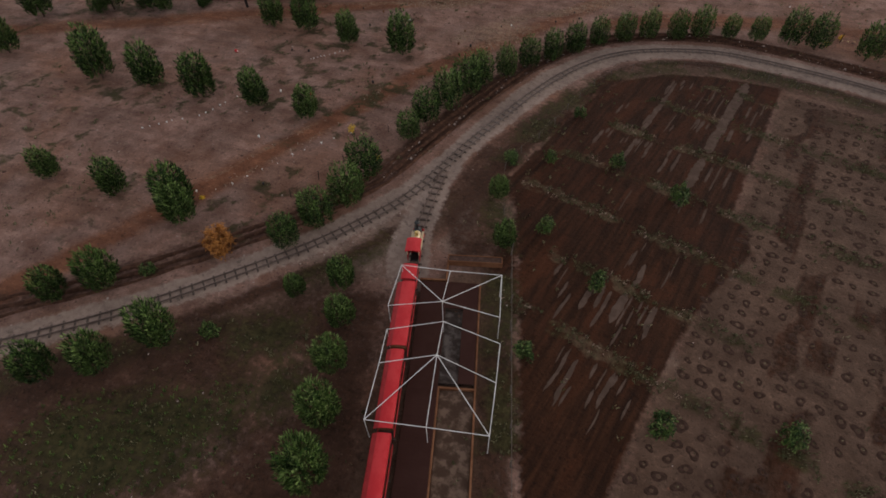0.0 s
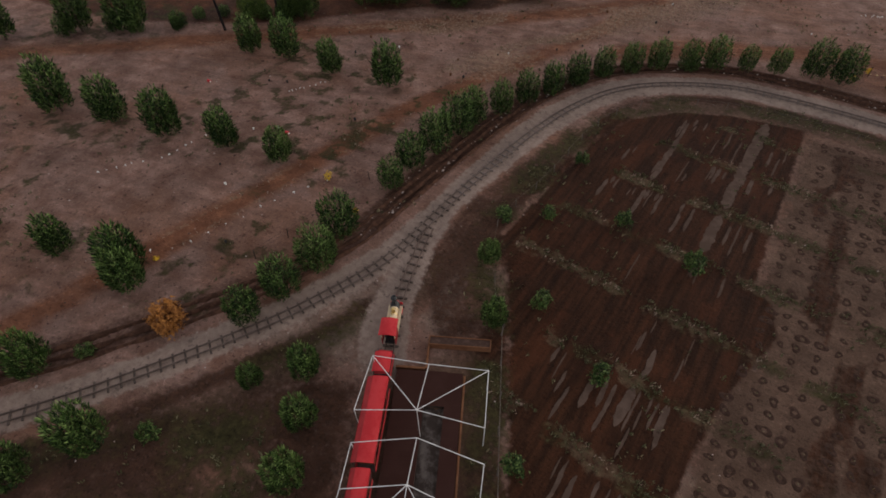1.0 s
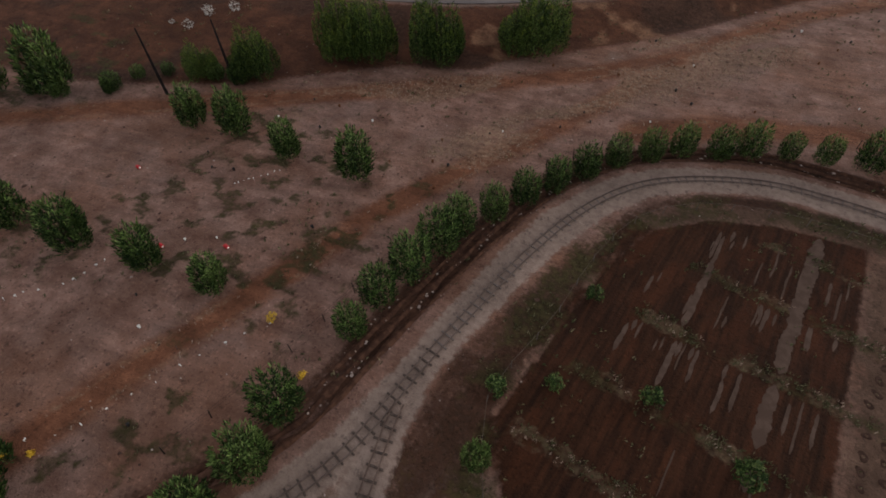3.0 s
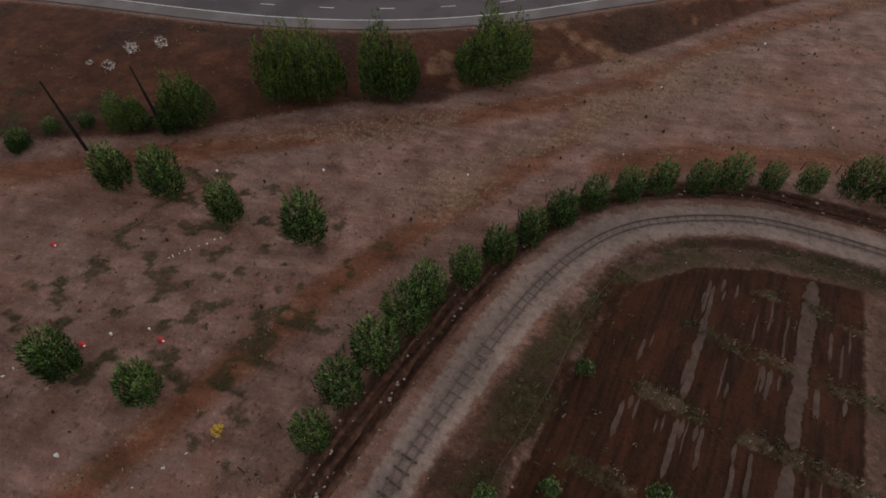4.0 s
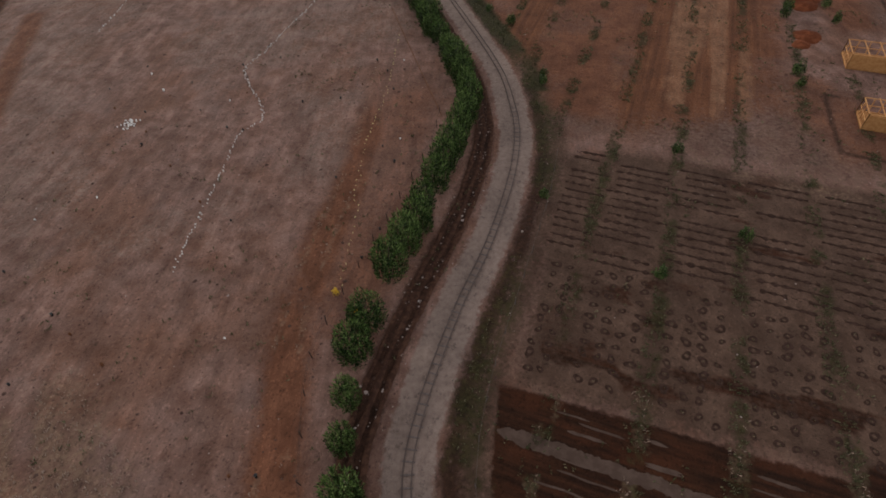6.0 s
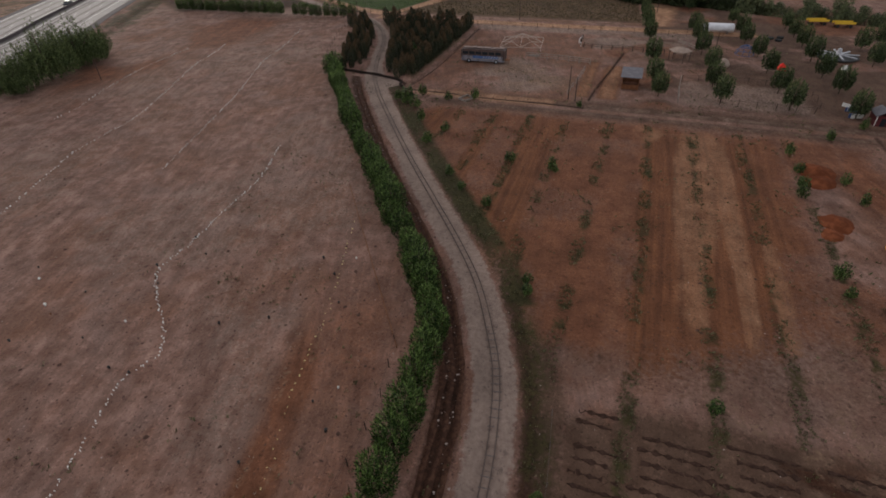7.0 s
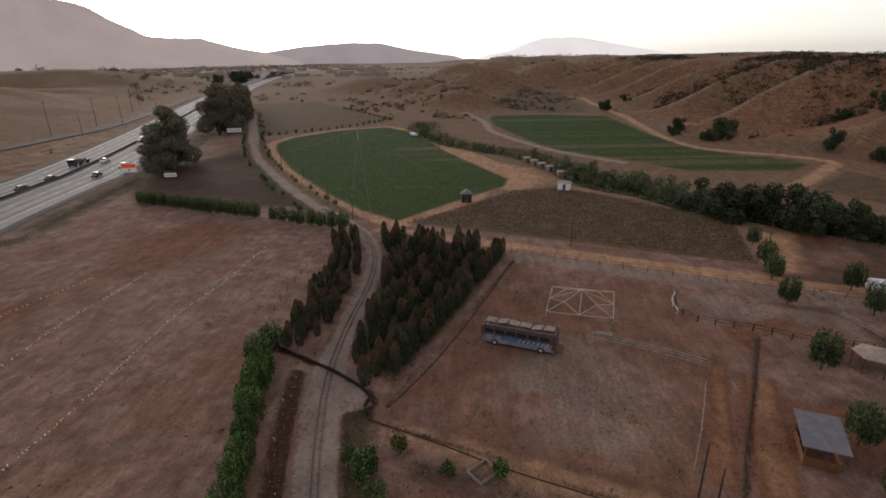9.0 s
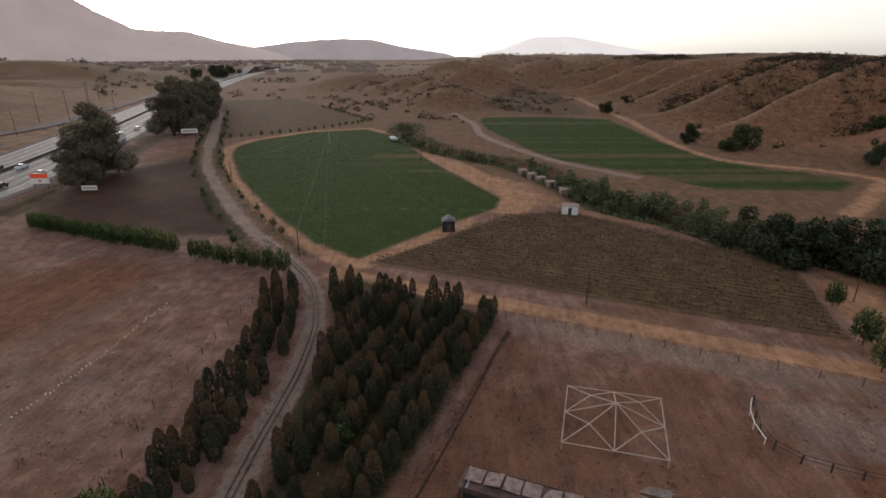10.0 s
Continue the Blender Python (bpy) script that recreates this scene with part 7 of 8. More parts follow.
open_shed()
gazebo()
tank = thing("storage_tank", "long white cylindrical tank lying on cradles", "tank")
part("shell", Geo().lathe([(0.1, -3.8), (0.7, -3.72), (1.0, -3.5), (1.05, -3.3), (1.05, 3.3), (1.0, 3.5), (0.7, 3.72), (0.1, 3.8)], 24, lie=True), TANK_WHITE, tank, flat=False).matrix_basis = pose(157.6, 49.2, 1.35, 0, 0, 92)
for y in (46.9, 51.5):
    part("cradle", Geo().box((157.6, y, 0.3), (1.6, 0.3, 0.7), 0, 0.03), CONCRETE, tank)
dome = thing("climbing_dome", "blue climbing dome on bare earth", "dome")
g = Geo()
nodes = [[(139.5 + 2.0 * math.cos(a) * math.cos(b), 44.6 + 2.0 * math.cos(a) * math.sin(b), 2.0 * math.sin(a)) for b in np.linspace(0, 2 * math.pi, 10)[:-1]] for a in (0.0, 0.45, 0.9, 1.3)]
for i in range(4):
    for k in range(9):
        g.tube(nodes[i][k], nodes[i][(k + 1) % 9], 0.05, n=5)
        if i < 3:
            g.tube(nodes[i][k], nodes[i + 1][(k + i) % 9], 0.05, n=5)
part("bars", g, BLUE, dome)
rtent = thing("red_tent", "small bright red peaked tent", "tent", at=Matrix.Translation((129.4, 38.6, 0)) @ Matrix.Scale(0.62, 4) @ Matrix.Translation((-129.4, -38.6, 0)))
part("cloth", Geo().add([(128.1, 37.3, 0), (130.7, 37.3, 0), (130.7, 39.9, 0), (128.1, 39.9, 0), (128.3, 37.5, 1.1), (130.5, 37.5, 1.1), (130.5, 39.7, 1.1), (128.3, 39.7, 1.1), (129.4, 38.6, 2.3)], [(0, 1, 5, 4), (1, 2, 6, 5), (2, 3, 7, 6), (3, 0, 4, 7), (4, 5, 8), (5, 6, 8), (6, 7, 8), (7, 4, 8)]), worn("red_cloth", (0.55, 0.02, 0.015), (0.65, 0.05, 0.04), 0.6, 0.05, 0.8), rtent)
part("peak_pole", Geo().tube((129.4, 38.6, 0), (129.4, 38.6, 2.5), 0.03, n=6), SILVER, rtent)
ride = thing("round_ride", "low round fairground ride with silver arms", "ride")
part("hub", Geo().lathe([(0.9, 0), (0.9, 0.5), (0.5, 1.2), (0.35, 1.9), (0.05, 2.1)], 14, (141, 26.2, 0)), SILVER, ride)
part("deck", Geo().lathe([(3.9, 0.1), (4.0, 0.2), (4.0, 0.35), (3.9, 0.4)], 24, (141, 26.2, 0)), BLACK, ride)
for k in range(8):
    a = 2 * math.pi * k / 8
    part("arm", Geo().box((141 + 2.3 * math.cos(a), 26.2 + 2.3 * math.sin(a), 0.75), (3.4, 0.35, 0.2), math.degrees(a), 0.03), SILVER, ride)
part("ball", Geo().lathe([(0.05, 0), (0.5, 0.2), (0.75, 0.75), (0.5, 1.3), (0.05, 1.5)], 14), WHITE, thing("white_ball", "large white ball standing on the earth", "ball", at=pose(130.3, 27.2, 0.0)), flat=False)
part("shell", Geo().lathe([(1.4, 0), (1.35, 0.5), (1.0, 1.1), (0.5, 1.45), (0.05, 1.55)], 16), CANVAS, thing("playhouse_dome", "small pale domed playhouse among the trees", "playhouse", at=pose(129.4, 49.8, 0.0)), flat=False)
red_barn = thing("red_barn", "small dark red barn with a grey gable roof", "barn", at=Matrix.Translation((103.0, 28.2, 0)) @ Matrix.Scale(0.66, 4) @ Matrix.Translation((-104.4, -27.6, 0)))
part("wall", Geo().box((104.4, 27.6, 1.25), (4.6, 3.4, 2.5), 0, 0.02), MAROON, red_barn)
part("roof", Geo().add([(x, y, z) for x in (101.8, 107) for y, z in ((25.6, 2.4), (27.6, 3.7), (29.6, 2.4), (29.6, 2.55), (27.6, 3.88), (25.6, 2.55))], [(0, 1, 7, 6), (1, 2, 8, 7), (2, 3, 9, 8), (3, 4, 10, 9), (4, 5, 11, 10), (5, 0, 6, 11), (0, 5, 4, 1), (1, 4, 3, 2), (6, 7, 10, 11), (7, 8, 9, 10)]), ROOF_GREY, red_barn)
part("door", Geo().box((102.07, 27.6, 1.0), (0.06, 1.1, 1.9), 0, 0.01), GLASS_DARK, red_barn)
for y in (26.0, 29.2):
    part("trim_board", Geo().box((102.06, y, 1.25), (0.07, 0.16, 2.45), 0, 0.01), WHITE, red_barn)
for k in range(7):
    x, y = 106.5 + rng.normal(0, 1.5), 31 + rng.normal(0, 0.8)
    part("panel", Geo().box((x, y, 0.35 + 0.1 * k % 0.4), (rng.uniform(0.8, 2.2), 0.08, rng.uniform(0.3, 0.9)), rng.uniform(0, 180), 0.01), WHITE if k % 2 else BLUE, thing("scrap_panel", "leaning painted scrap panel near the barn", "scrap", "scrap panels"))
for x, y, turn in [(172, 24.5, 10), (170.2, 19, 8)]:
    ob = thing("flat_trailer", "yellow and brown flat farm trailer", "trailer", "trailers", at=pose(x, y, 0, 0, 0, 90 + turn))
    part("bed", Geo().box((0, 0, 0.8), (4.8, 1.9, 0.16), 0, 0.02), TIMBER, ob)
    part("rail", Geo().box((0, 0.92, 1.15), (4.8, 0.06, 0.5), 0, 0.01).box((0, -0.92, 1.15), (4.8, 0.06, 0.5), 0, 0.01), YELLOW, ob)
    for wx in (-1.5, 1.5):
        for wy in (-0.9, 0.9):
            part("wheel", Geo().lathe([(0.1, -0.1), (0.36, -0.1), (0.38, 0), (0.36, 0.1), (0.1, 0.1)], 14), TYRE, ob).matrix_basis = pose(wx, wy, 0.38, 90, 0, 0)
heap_of_tyres = thing("tyre_heap", "large old black tyres lying on the earth", "tyre heap")
for x, y in [(154.5, 37.5), (152.8, 36), (155.6, 35.2)]:
    part("tyre", Geo().lathe([(0.4, 0.0), (0.75, 0.0), (0.8, 0.2), (0.75, 0.4), (0.4, 0.4)], 16), TYRE, heap_of_tyres).matrix_basis = pose(x, y, ground_at(x, y))


def small_hut(name, label, x, y, w, d, h, wall, roof, turn=0, lean=0.5):
    ob = thing(name, label, "hut", at=pose(x, y, ground_at(x, y) - 0.03, 0, 0, turn))
    part("wall", Geo().box((0, 0, h / 2), (w, d, h), 0, 0.02), wall, ob)
    part("roof", Geo().add([(sx * (w / 2 + 0.2), y_, z_) for sx in (-1, 1) for y_, z_ in ((-d / 2 - 0.2, h - 0.02), (0, h + lean), (d / 2 + 0.2, h - 0.02), (d / 2 + 0.2, h + 0.08), (0, h + lean + 0.1), (-d / 2 - 0.2, h + 0.08))], [(0, 1, 7, 6), (1, 2, 8, 7), (2, 3, 9, 8), (3, 4, 10, 9), (4, 5, 11, 10), (5, 0, 6, 11), (0, 5, 4, 1), (1, 4, 3, 2), (6, 7, 10, 11), (7, 8, 9, 10)]), roof, ob)
    part("door", Geo().box((-w / 2 - 0.02, 0, h * 0.42), (0.05, 0.8, h * 0.8), 0, 0.01), BROWN_PAINT, ob)
    return ob


small_hut("field_hut", "small dark hut with a grey-blue roof in the green field", 185.4, 133.2, 2.6, 2.6, 2.2, BLACK, ROOF_GREY, 25, 0.9)
small_hut("pump_shed", "small pale shed with a flat pale roof", 207.6, 111.8, 2.2, 3.6, 2.0, TANK_WHITE, CANVAS, 10, 0.15)
small_hut("tan_shed", "small tan shed with a pale roof beside the creek trees", 227, 115.6, 3.0, 4.5, 2.0, CANVAS, CANVAS, 20, 0.2)
for k in range(4):
    small_hut("market_stall", "small pale stall with a flat tan roof", 232.5 + 3.6 * k, 121.5 + 3.6 * k, 1.8, 2.2, 1.8, GREY_WOOD, CANVAS, 40, 0.1)
small_hut("portable_toilet", "pale grey portable toilet cabin", 190.6, 56.6, 1.2, 1.2, 2.1, GREY_WOOD, ROOF_GREY, 10, 0.12)
cart = thing("farm_cart", "grey flat farm cart at the edge of the green field", "cart", at=pose(283, 198, ground_at(283, 198), 0, 0, 40))
part("bed", Geo().box((0, 0, 1.1), (6, 2.4, 0.9), 0, 0.05), SILVER, cart)
for wx in (-2, 2):
    for wy in (-1.1, 1.1):
        part("wheel", Geo().lathe([(0.1, -0.12), (0.5, -0.12), (0.52, 0), (0.5, 0.12), (0.1, 0.12)], 14), TYRE, cart).matrix_basis = pose(wx, wy, 0.52, 90, 0, 0)
# sprinkler mast with its wires over the green field
mast = thing("wire_mast", "short mast in the green field with pale wires spread from it", "mast")
hub = Vector((266, 218, 5.2))
part("shaft", Geo().tube((266, 218, ground_at(266, 218) - 0.2), hub, 0.12, 0.08, 8), SILVER, mast)
for x, y, h in [(160.7, 152.7, 5.2), (186.8, 134.2, 2.9), (249.6, 169.7, 3.8), (205, 211, 4.8), (290, 242, 3.0), (298, 222, 3.0), (166, 151, 0.6)]:
    end = Vector((x, y, ground_at(x, y) + h))
    pts = [hub.lerp(end, f) - Vector((0, 0, 3.2 * f * (1 - f))) for f in np.linspace(0, 1, 9)]
    part("wire", Geo().path(pts, [0.022] * 9, 4), GREY_WOOD, mast)
nursery_boxes = thing("cold_frame", "low empty square timber frame on weedy ground", "planter")
for a, b in (((95.0, 96.6), (95.9, 98.3)), ((95.9, 98.3), (98, 97.2)), ((98, 97.2), (97.1, 95.6)), ((97.1, 95.6), (95.0, 96.6))):
    part("board", Geo().box(((a[0] + b[0]) / 2, (a[1] + b[1]) / 2, 0.2), (math.dist(a, b), 0.08, 0.4), math.degrees(math.atan2(b[1] - a[1], b[0] - a[0])), 0.01), GREY_WOOD, nursery_boxes)

# ---- road signs, street lamp and boards ----
sign = thing("warning_sign", "orange-red diamond road sign on a post", "road sign", at=pose(-22.6, 110.4, ground_at(-22.6, 110.4), 0, 0, 40))
part("post", Geo().box((0, 0, 1.2), (0.09, 0.09, 2.5), 0, 0.01), GREY_WOOD, sign)
part("panel", Geo().box((0, -0.07, 2.45), (0.95, 0.03, 0.95), 0, 0.005, Matrix.Rotation(radians(45), 4, "Y")), ORANGE_SIGN, sign)
lamp = thing("street_lamp", "tall grey street lamp with a short curved arm", "street lamp", at=pose(-75.2, 84.4, ground_at(-75.2, 84.4), 0, 0, 215))
part("pole", Geo().path([(0, 0, -0.2), (0, 0, 5.4), (0.1, 0, 5.9), (0.45, 0, 6.2), (1.0, 0, 6.25)], [0.1, 0.07, 0.06, 0.05, 0.05], 8), SILVER, lamp)
part("lamp_head", Geo().box((1.15, 0, 6.24), (0.6, 0.24, 0.12), 0, 0.03), SILVER, lamp)
walkway = thing("concrete_apron", "pale concrete apron beside the road", "apron", kind="structure")
part("slab", Geo().sheet([[(x + 2.3 * k, y + 2.0 * k, ground_at(x, y) + 0.10) for k in (0, 1, 2)] for x, y in ((-92, 75.5), (-86, 77.8), (-80, 80), (-75.5, 81.6))]), CONCRETE, walkway)
part("path", Geo().sheet([[(x, y, ground_at(x, y) + 0.07) for x, y in pair] for pair in (((-55, 96.5), (-53.6, 98)), ((-60, 99.5), (-58.6, 101.4)), ((-64, 104.5), (-62, 106)), ((-70, 108), (-68.6, 110)))]), CONCRETE, walkway)


def board_sign(x, y, turn, w, h, z, base, band, label):
    ob = thing("roadside_board", label, "billboard", "roadside boards", at=pose(x, y, ground_at(x, y), 0, 0, turn))
    part("panel", Geo().box((0, 0, z + h / 2), (w, 0.1, h), 0, 0.01), base, ob)
    if band:
        part("top_band", Geo().box((0, -0.06, z + h * 0.76), (w * 0.98, 0.03, h * 0.46), 0, 0.005), band, ob)
        part("emblem", Geo().box((0, -0.07, z + h * 0.3), (w * 0.14, 0.03, h * 0.2), 0, 0.005), RED_PAINT, ob)
    else:
        for k in range(5):
            part("bar", Geo().box((-w * 0.34 + w * 0.17 * k, -0.06, z + h * 0.5), (w * 0.12, 0.03, h * 0.4), 0, 0.005), ROOF_GREY, ob)
    for s in (-0.38, 0.38):
        part("post", Geo().box((w * s, 0.08, z / 2), (0.14, 0.14, z + 0.4), 0, 0.01), DARK_WOOD, ob)


board_sign(173.5, 247, -62, 4.6, 2.8, 1.4, WHITE, ORANGE_SIGN, "white roadside board with a red top band")
board_sign(176.4, 232, -60, 3.8, 1.2, 0.9, WHITE, None, "low white roadside board with grey bars")
board_sign(254, 280, -55, 6.5, 1.7, 2.5, WHITE, None, "wide white roadside board with grey bars")


# ---- vehicles ----
def car(x, y, turn, paint, kind="car", label="dark sedan on the freeway"):
    z = ground_at(x, y) + 0.14
    ob = thing(kind, label, "vehicle", "vehicles", at=pose(x, y, z, 0, 0, turn))
    prof = [(-2.25, 0.35), (-2.28, 0.75), (-2.1, 0.92), (-1.5, 0.98), (-0.9, 1.42), (0.5, 1.44), (1.15, 0.98), (2.05, 0.85), (2.25, 0.65), (2.22, 0.35)]
    n = len(prof)
    wide = [0.85 if z_ < 1.2 else 0.68 for _, z_ in prof]
    part("body", Geo().add([(x_, -w, z_) for (x_, z_), w in zip(prof, wide)] + [(x_, w, z_) for (x_, z_), w in zip(prof, wide)], [tuple(range(n)), tuple(range(2 * n - 1, n - 1, -1))] + [(i, n + i, n + (i + 1) % n, (i + 1) % n) for i in range(n)]), paint, ob)
    part("windscreen", Geo().add([(0.56, -0.64, 1.43), (0.56, 0.64, 1.43), (1.16, 0.78, 1.0), (1.16, -0.78, 1.0)], [(0, 1, 2, 3)]), GLASS_DARK, ob)
    part("rear_window", Geo().add([(-0.96, -0.64, 1.41), (-0.96, 0.64, 1.41), (-1.48, 0.78, 1.0), (-1.48, -0.78, 1.0)], [(3, 2, 1, 0)]), GLASS_DARK, ob)
    for y_ in (-1, 1):
        part("side_window", Geo().add([(-1.3, y_ * 0.83, 1.02), (-0.85, y_ * 0.71, 1.36), (0.45, y_ * 0.71, 1.38), (0.95, y_ * 0.83, 1.02)], [(0, 1, 2, 3)]), GLASS_DARK, ob)
        for x_ in (-1.4, 1.4):
            part("wheel", Geo().lathe([(0.08, -0.1), (0.3, -0.1), (0.32, 0), (0.3, 0.1), (0.08, 0.1)], 14), TYRE, ob).matrix_basis = pose(x_, y_ * 0.78, 0.32, 90, 0, 0)
    for y_ in (-0.6, 0.6):
        part("headlight", Geo().box((2.2, y_, 0.7), (0.08, 0.3, 0.14), 0, 0.02), WHITE, ob)
    return ob


FLOW = 31
for x, y, t, paint, label in [(148.7, 261.5, FLOW, CAR_DARK, "dark pickup-sized car on the freeway"), (160.6, 267.2, FLOW, CAR_DARK, "dark sedan on the freeway"), (169.3, 257.6, FLOW + 180, CAR_DARK, "dark sedan on the freeway"), (187.2, 279, FLOW, CAR_PALE, "pale sedan on the freeway"), (183.5, 264, FLOW + 180, CAR_PALE, "pale car on the freeway"), (262, 322, 36, CAR_PALE, "pale car far along the freeway"), (300, 352, 37, CAR_PALE, "pale car far along the freeway"), (345, 373, 218, CAR_DARK, "dark car far along the freeway")]:
    car(x, y, t, paint, "car", label)


def truck(x, y, turn):
    ob = thing("flatbed_truck", "dark flatbed lorry on the freeway", "vehicle", "vehicles", at=pose(x, y, ground_at(x, y) + 0.14, 0, 0, turn))
    part("cab", Geo().box((-4.6, 0, 1.7), (2.0, 2.3, 2.2), 0, 0.12), CAR_DARK, ob)
    part("windscreen", Geo().box((-5.62, 0, 2.1), (0.04, 2.0, 0.8), 0, 0.01), GLASS_DARK, ob)
    part("bed", Geo().box((1.2, 0, 1.15), (9.0, 2.4, 0.25), 0, 0.03), BLACK, ob)
    part("load", Geo().box((-1.6, 0, 1.9), (2.4, 2.0, 1.2), 0, 0.1).box((2.0, 0, 1.6), (3.6, 1.8, 0.6), 0, 0.08), ROOF_GREY, ob)
    for x_ in (-4.6, -1.8, 3.2, 4.4):
        for y_ in (-1.05, 1.05):
            part("wheel", Geo().lathe([(0.1, -0.14), (0.48, -0.14), (0.5, 0), (0.48, 0.14), (0.1, 0.14)], 14), TYRE, ob).matrix_basis = pose(x_, y_, 0.5, 90, 0, 0)


def van(x, y, turn):
    ob = thing("white_lorry", "large white box lorry on the freeway", "vehicle", "vehicles", at=pose(x, y, ground_at(x, y) + 0.14, 0, 0, turn))
    part("box", Geo().box((1.2, 0, 2.3), (11, 2.5, 2.9), 0, 0.05), TANK_WHITE, ob)
    part("cab", Geo().box((-5.6, 0, 1.7), (2.2, 2.3, 2.3), 0, 0.15), WHITE, ob)
    part("windscreen", Geo().box((-6.72, 0, 2.1), (0.04, 2.0, 0.8), 0, 0.01), GLASS_DARK, ob)
    for x_ in (-5.6, -3.0, 4.5, 5.7):
        for y_ in (-1.05, 1.05):
            part("wheel", Geo().lathe([(0.1, -0.14), (0.48, -0.14), (0.5, 0), (0.48, 0.14), (0.1, 0.14)], 14), TYRE, ob).matrix_basis = pose(x_, y_, 0.5, 90, 0, 0)


truck(180.3, 283, FLOW)
van(233, 296.5, 215)
van(222, 301, 34)

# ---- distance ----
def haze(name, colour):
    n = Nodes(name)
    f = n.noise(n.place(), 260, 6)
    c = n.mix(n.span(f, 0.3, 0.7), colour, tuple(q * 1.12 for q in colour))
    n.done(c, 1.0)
    # haze is put into the pale colour, which also glows faintly
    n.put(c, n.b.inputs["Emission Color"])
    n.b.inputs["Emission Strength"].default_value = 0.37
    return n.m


def mountain(name, label, crest, dist, colour, depth=500):
    """A ridge seen far off: crest gives bearing in degrees and height."""
    b = np.linspace(crest[0][0], crest[-1][0], 160)
    z = np.interp(-b, [-q[0] for q in crest], [q[1] for q in crest])
    rough = 1 + 0.07 * (fbm(b * 40, b * 0, 40, 5, 5) - 0.5) + 0.04 * (fbm(b * 40, b * 0, 8, 6, 4) - 0.5)
    rows = []
    for k, (back, f) in enumerate(((-depth, -0.02), (-depth * 0.75, 0.2), (-depth * 0.5, 0.44), (-depth * 0.25, 0.72), (0, 1.0), (depth * 0.3, 0.7))):
        gully = 1 + (0.25 * (fbm(b * 60, b * 0 + k * 3, 30, 15, 4) - 0.5) if k not in (4,) else 0)
        d = dist + back
        rows.append([(60 + d * math.cos(radians(q)), 85 + d * math.sin(radians(q)), max(-90.0, -60 * (1 - f) + h * f * r * (g_ if k < 4 else 1))) for q, h, r, g_ in zip(b, z, rough, gully + b * 0)])
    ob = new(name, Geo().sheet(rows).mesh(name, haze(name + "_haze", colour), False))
    return tagged(ob, label, "mountain", kind="structure")


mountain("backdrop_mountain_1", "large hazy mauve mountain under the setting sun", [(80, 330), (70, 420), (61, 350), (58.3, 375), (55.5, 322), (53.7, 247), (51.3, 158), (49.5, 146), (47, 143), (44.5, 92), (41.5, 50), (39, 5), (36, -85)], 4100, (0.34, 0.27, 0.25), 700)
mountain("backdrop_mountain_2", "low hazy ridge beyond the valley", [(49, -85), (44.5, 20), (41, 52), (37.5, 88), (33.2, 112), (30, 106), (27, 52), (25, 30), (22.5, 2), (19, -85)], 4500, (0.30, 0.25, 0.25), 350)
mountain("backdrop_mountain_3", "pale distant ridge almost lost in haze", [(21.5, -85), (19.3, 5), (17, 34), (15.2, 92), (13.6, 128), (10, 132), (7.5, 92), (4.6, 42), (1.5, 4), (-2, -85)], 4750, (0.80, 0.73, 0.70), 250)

# ---- heaps of red earth beside the huts ----
for x, y, w, h in [(81.2, 41.2, 2.6, 1.0), (78.4, 41.0, 2.2, 0.8), (67.6, 41.4, 2.0, 0.7), (64.8, 42.4, 1.6, 0.5)]:
    rows = []
    for k, f in enumerate(np.linspace(1.12, 0.0, 7)):
        rows.append([(x + w * f * (1 + 0.35 * noise.noise((x + math.cos(a) * 1.3, y + math.sin(a) * 1.3, k * 0.5))) * math.cos(a) * 1.25, y + w * f * (1 + 0.35 * noise.noise((x + math.cos(a) * 1.3, y + math.sin(a) * 1.3, k * 0.5))) * math.sin(a), ground_at(x, y) - 0.12 + h * (1 - min(f, 1) ** 1.3) * (1 + 0.25 * noise.noise((x + f * 3 * math.cos(a), y + f * 3 * math.sin(a), 4)))) for a in np.linspace(0, 2 * math.pi, 19)])
    mound = new("earth_mound", Geo().sheet(rows).mesh("earth_mound", HEAP_EARTH, False))
    tagged(mound, "low mound of loose orange-red earth", "mound", "earth mounds")

# ---- rings, furrows and loose stuff ----
plot = thing("planting_plot", "bare plot of earth rings dug around small plants", "plot", kind="structure")


def ring_mesh(seed):
    r = np.random.default_rng(seed)
    n = 15
    rows = []
    wob = 1 + 0.22 * np.sin(np.arange(n) / n * 2 * math.pi * 2 + r.uniform(0, 6)) + 0.12 * np.sin(np.arange(n) / n * 2 * math.pi * 3 + r.uniform(0, 6))
    for rad, h in ((0.62, -0.03), (0.54, 0.014), (0.32, 0.014), (0.20, -0.025)):
        rows.append([(rad * (wob[k % n] if rad > 0.4 else 1) * math.cos(2 * math.pi * k / n), rad * (wob[k % n] if rad > 0.4 else 1) * math.sin(2 * math.pi * k / n), h + (0.03 * (wob[k % n] - 1) if h > 0 else 0)) for k in range(n + 1)])
    return Geo().sheet(rows).mesh("earth_ring", FURROW_EARTH, False)


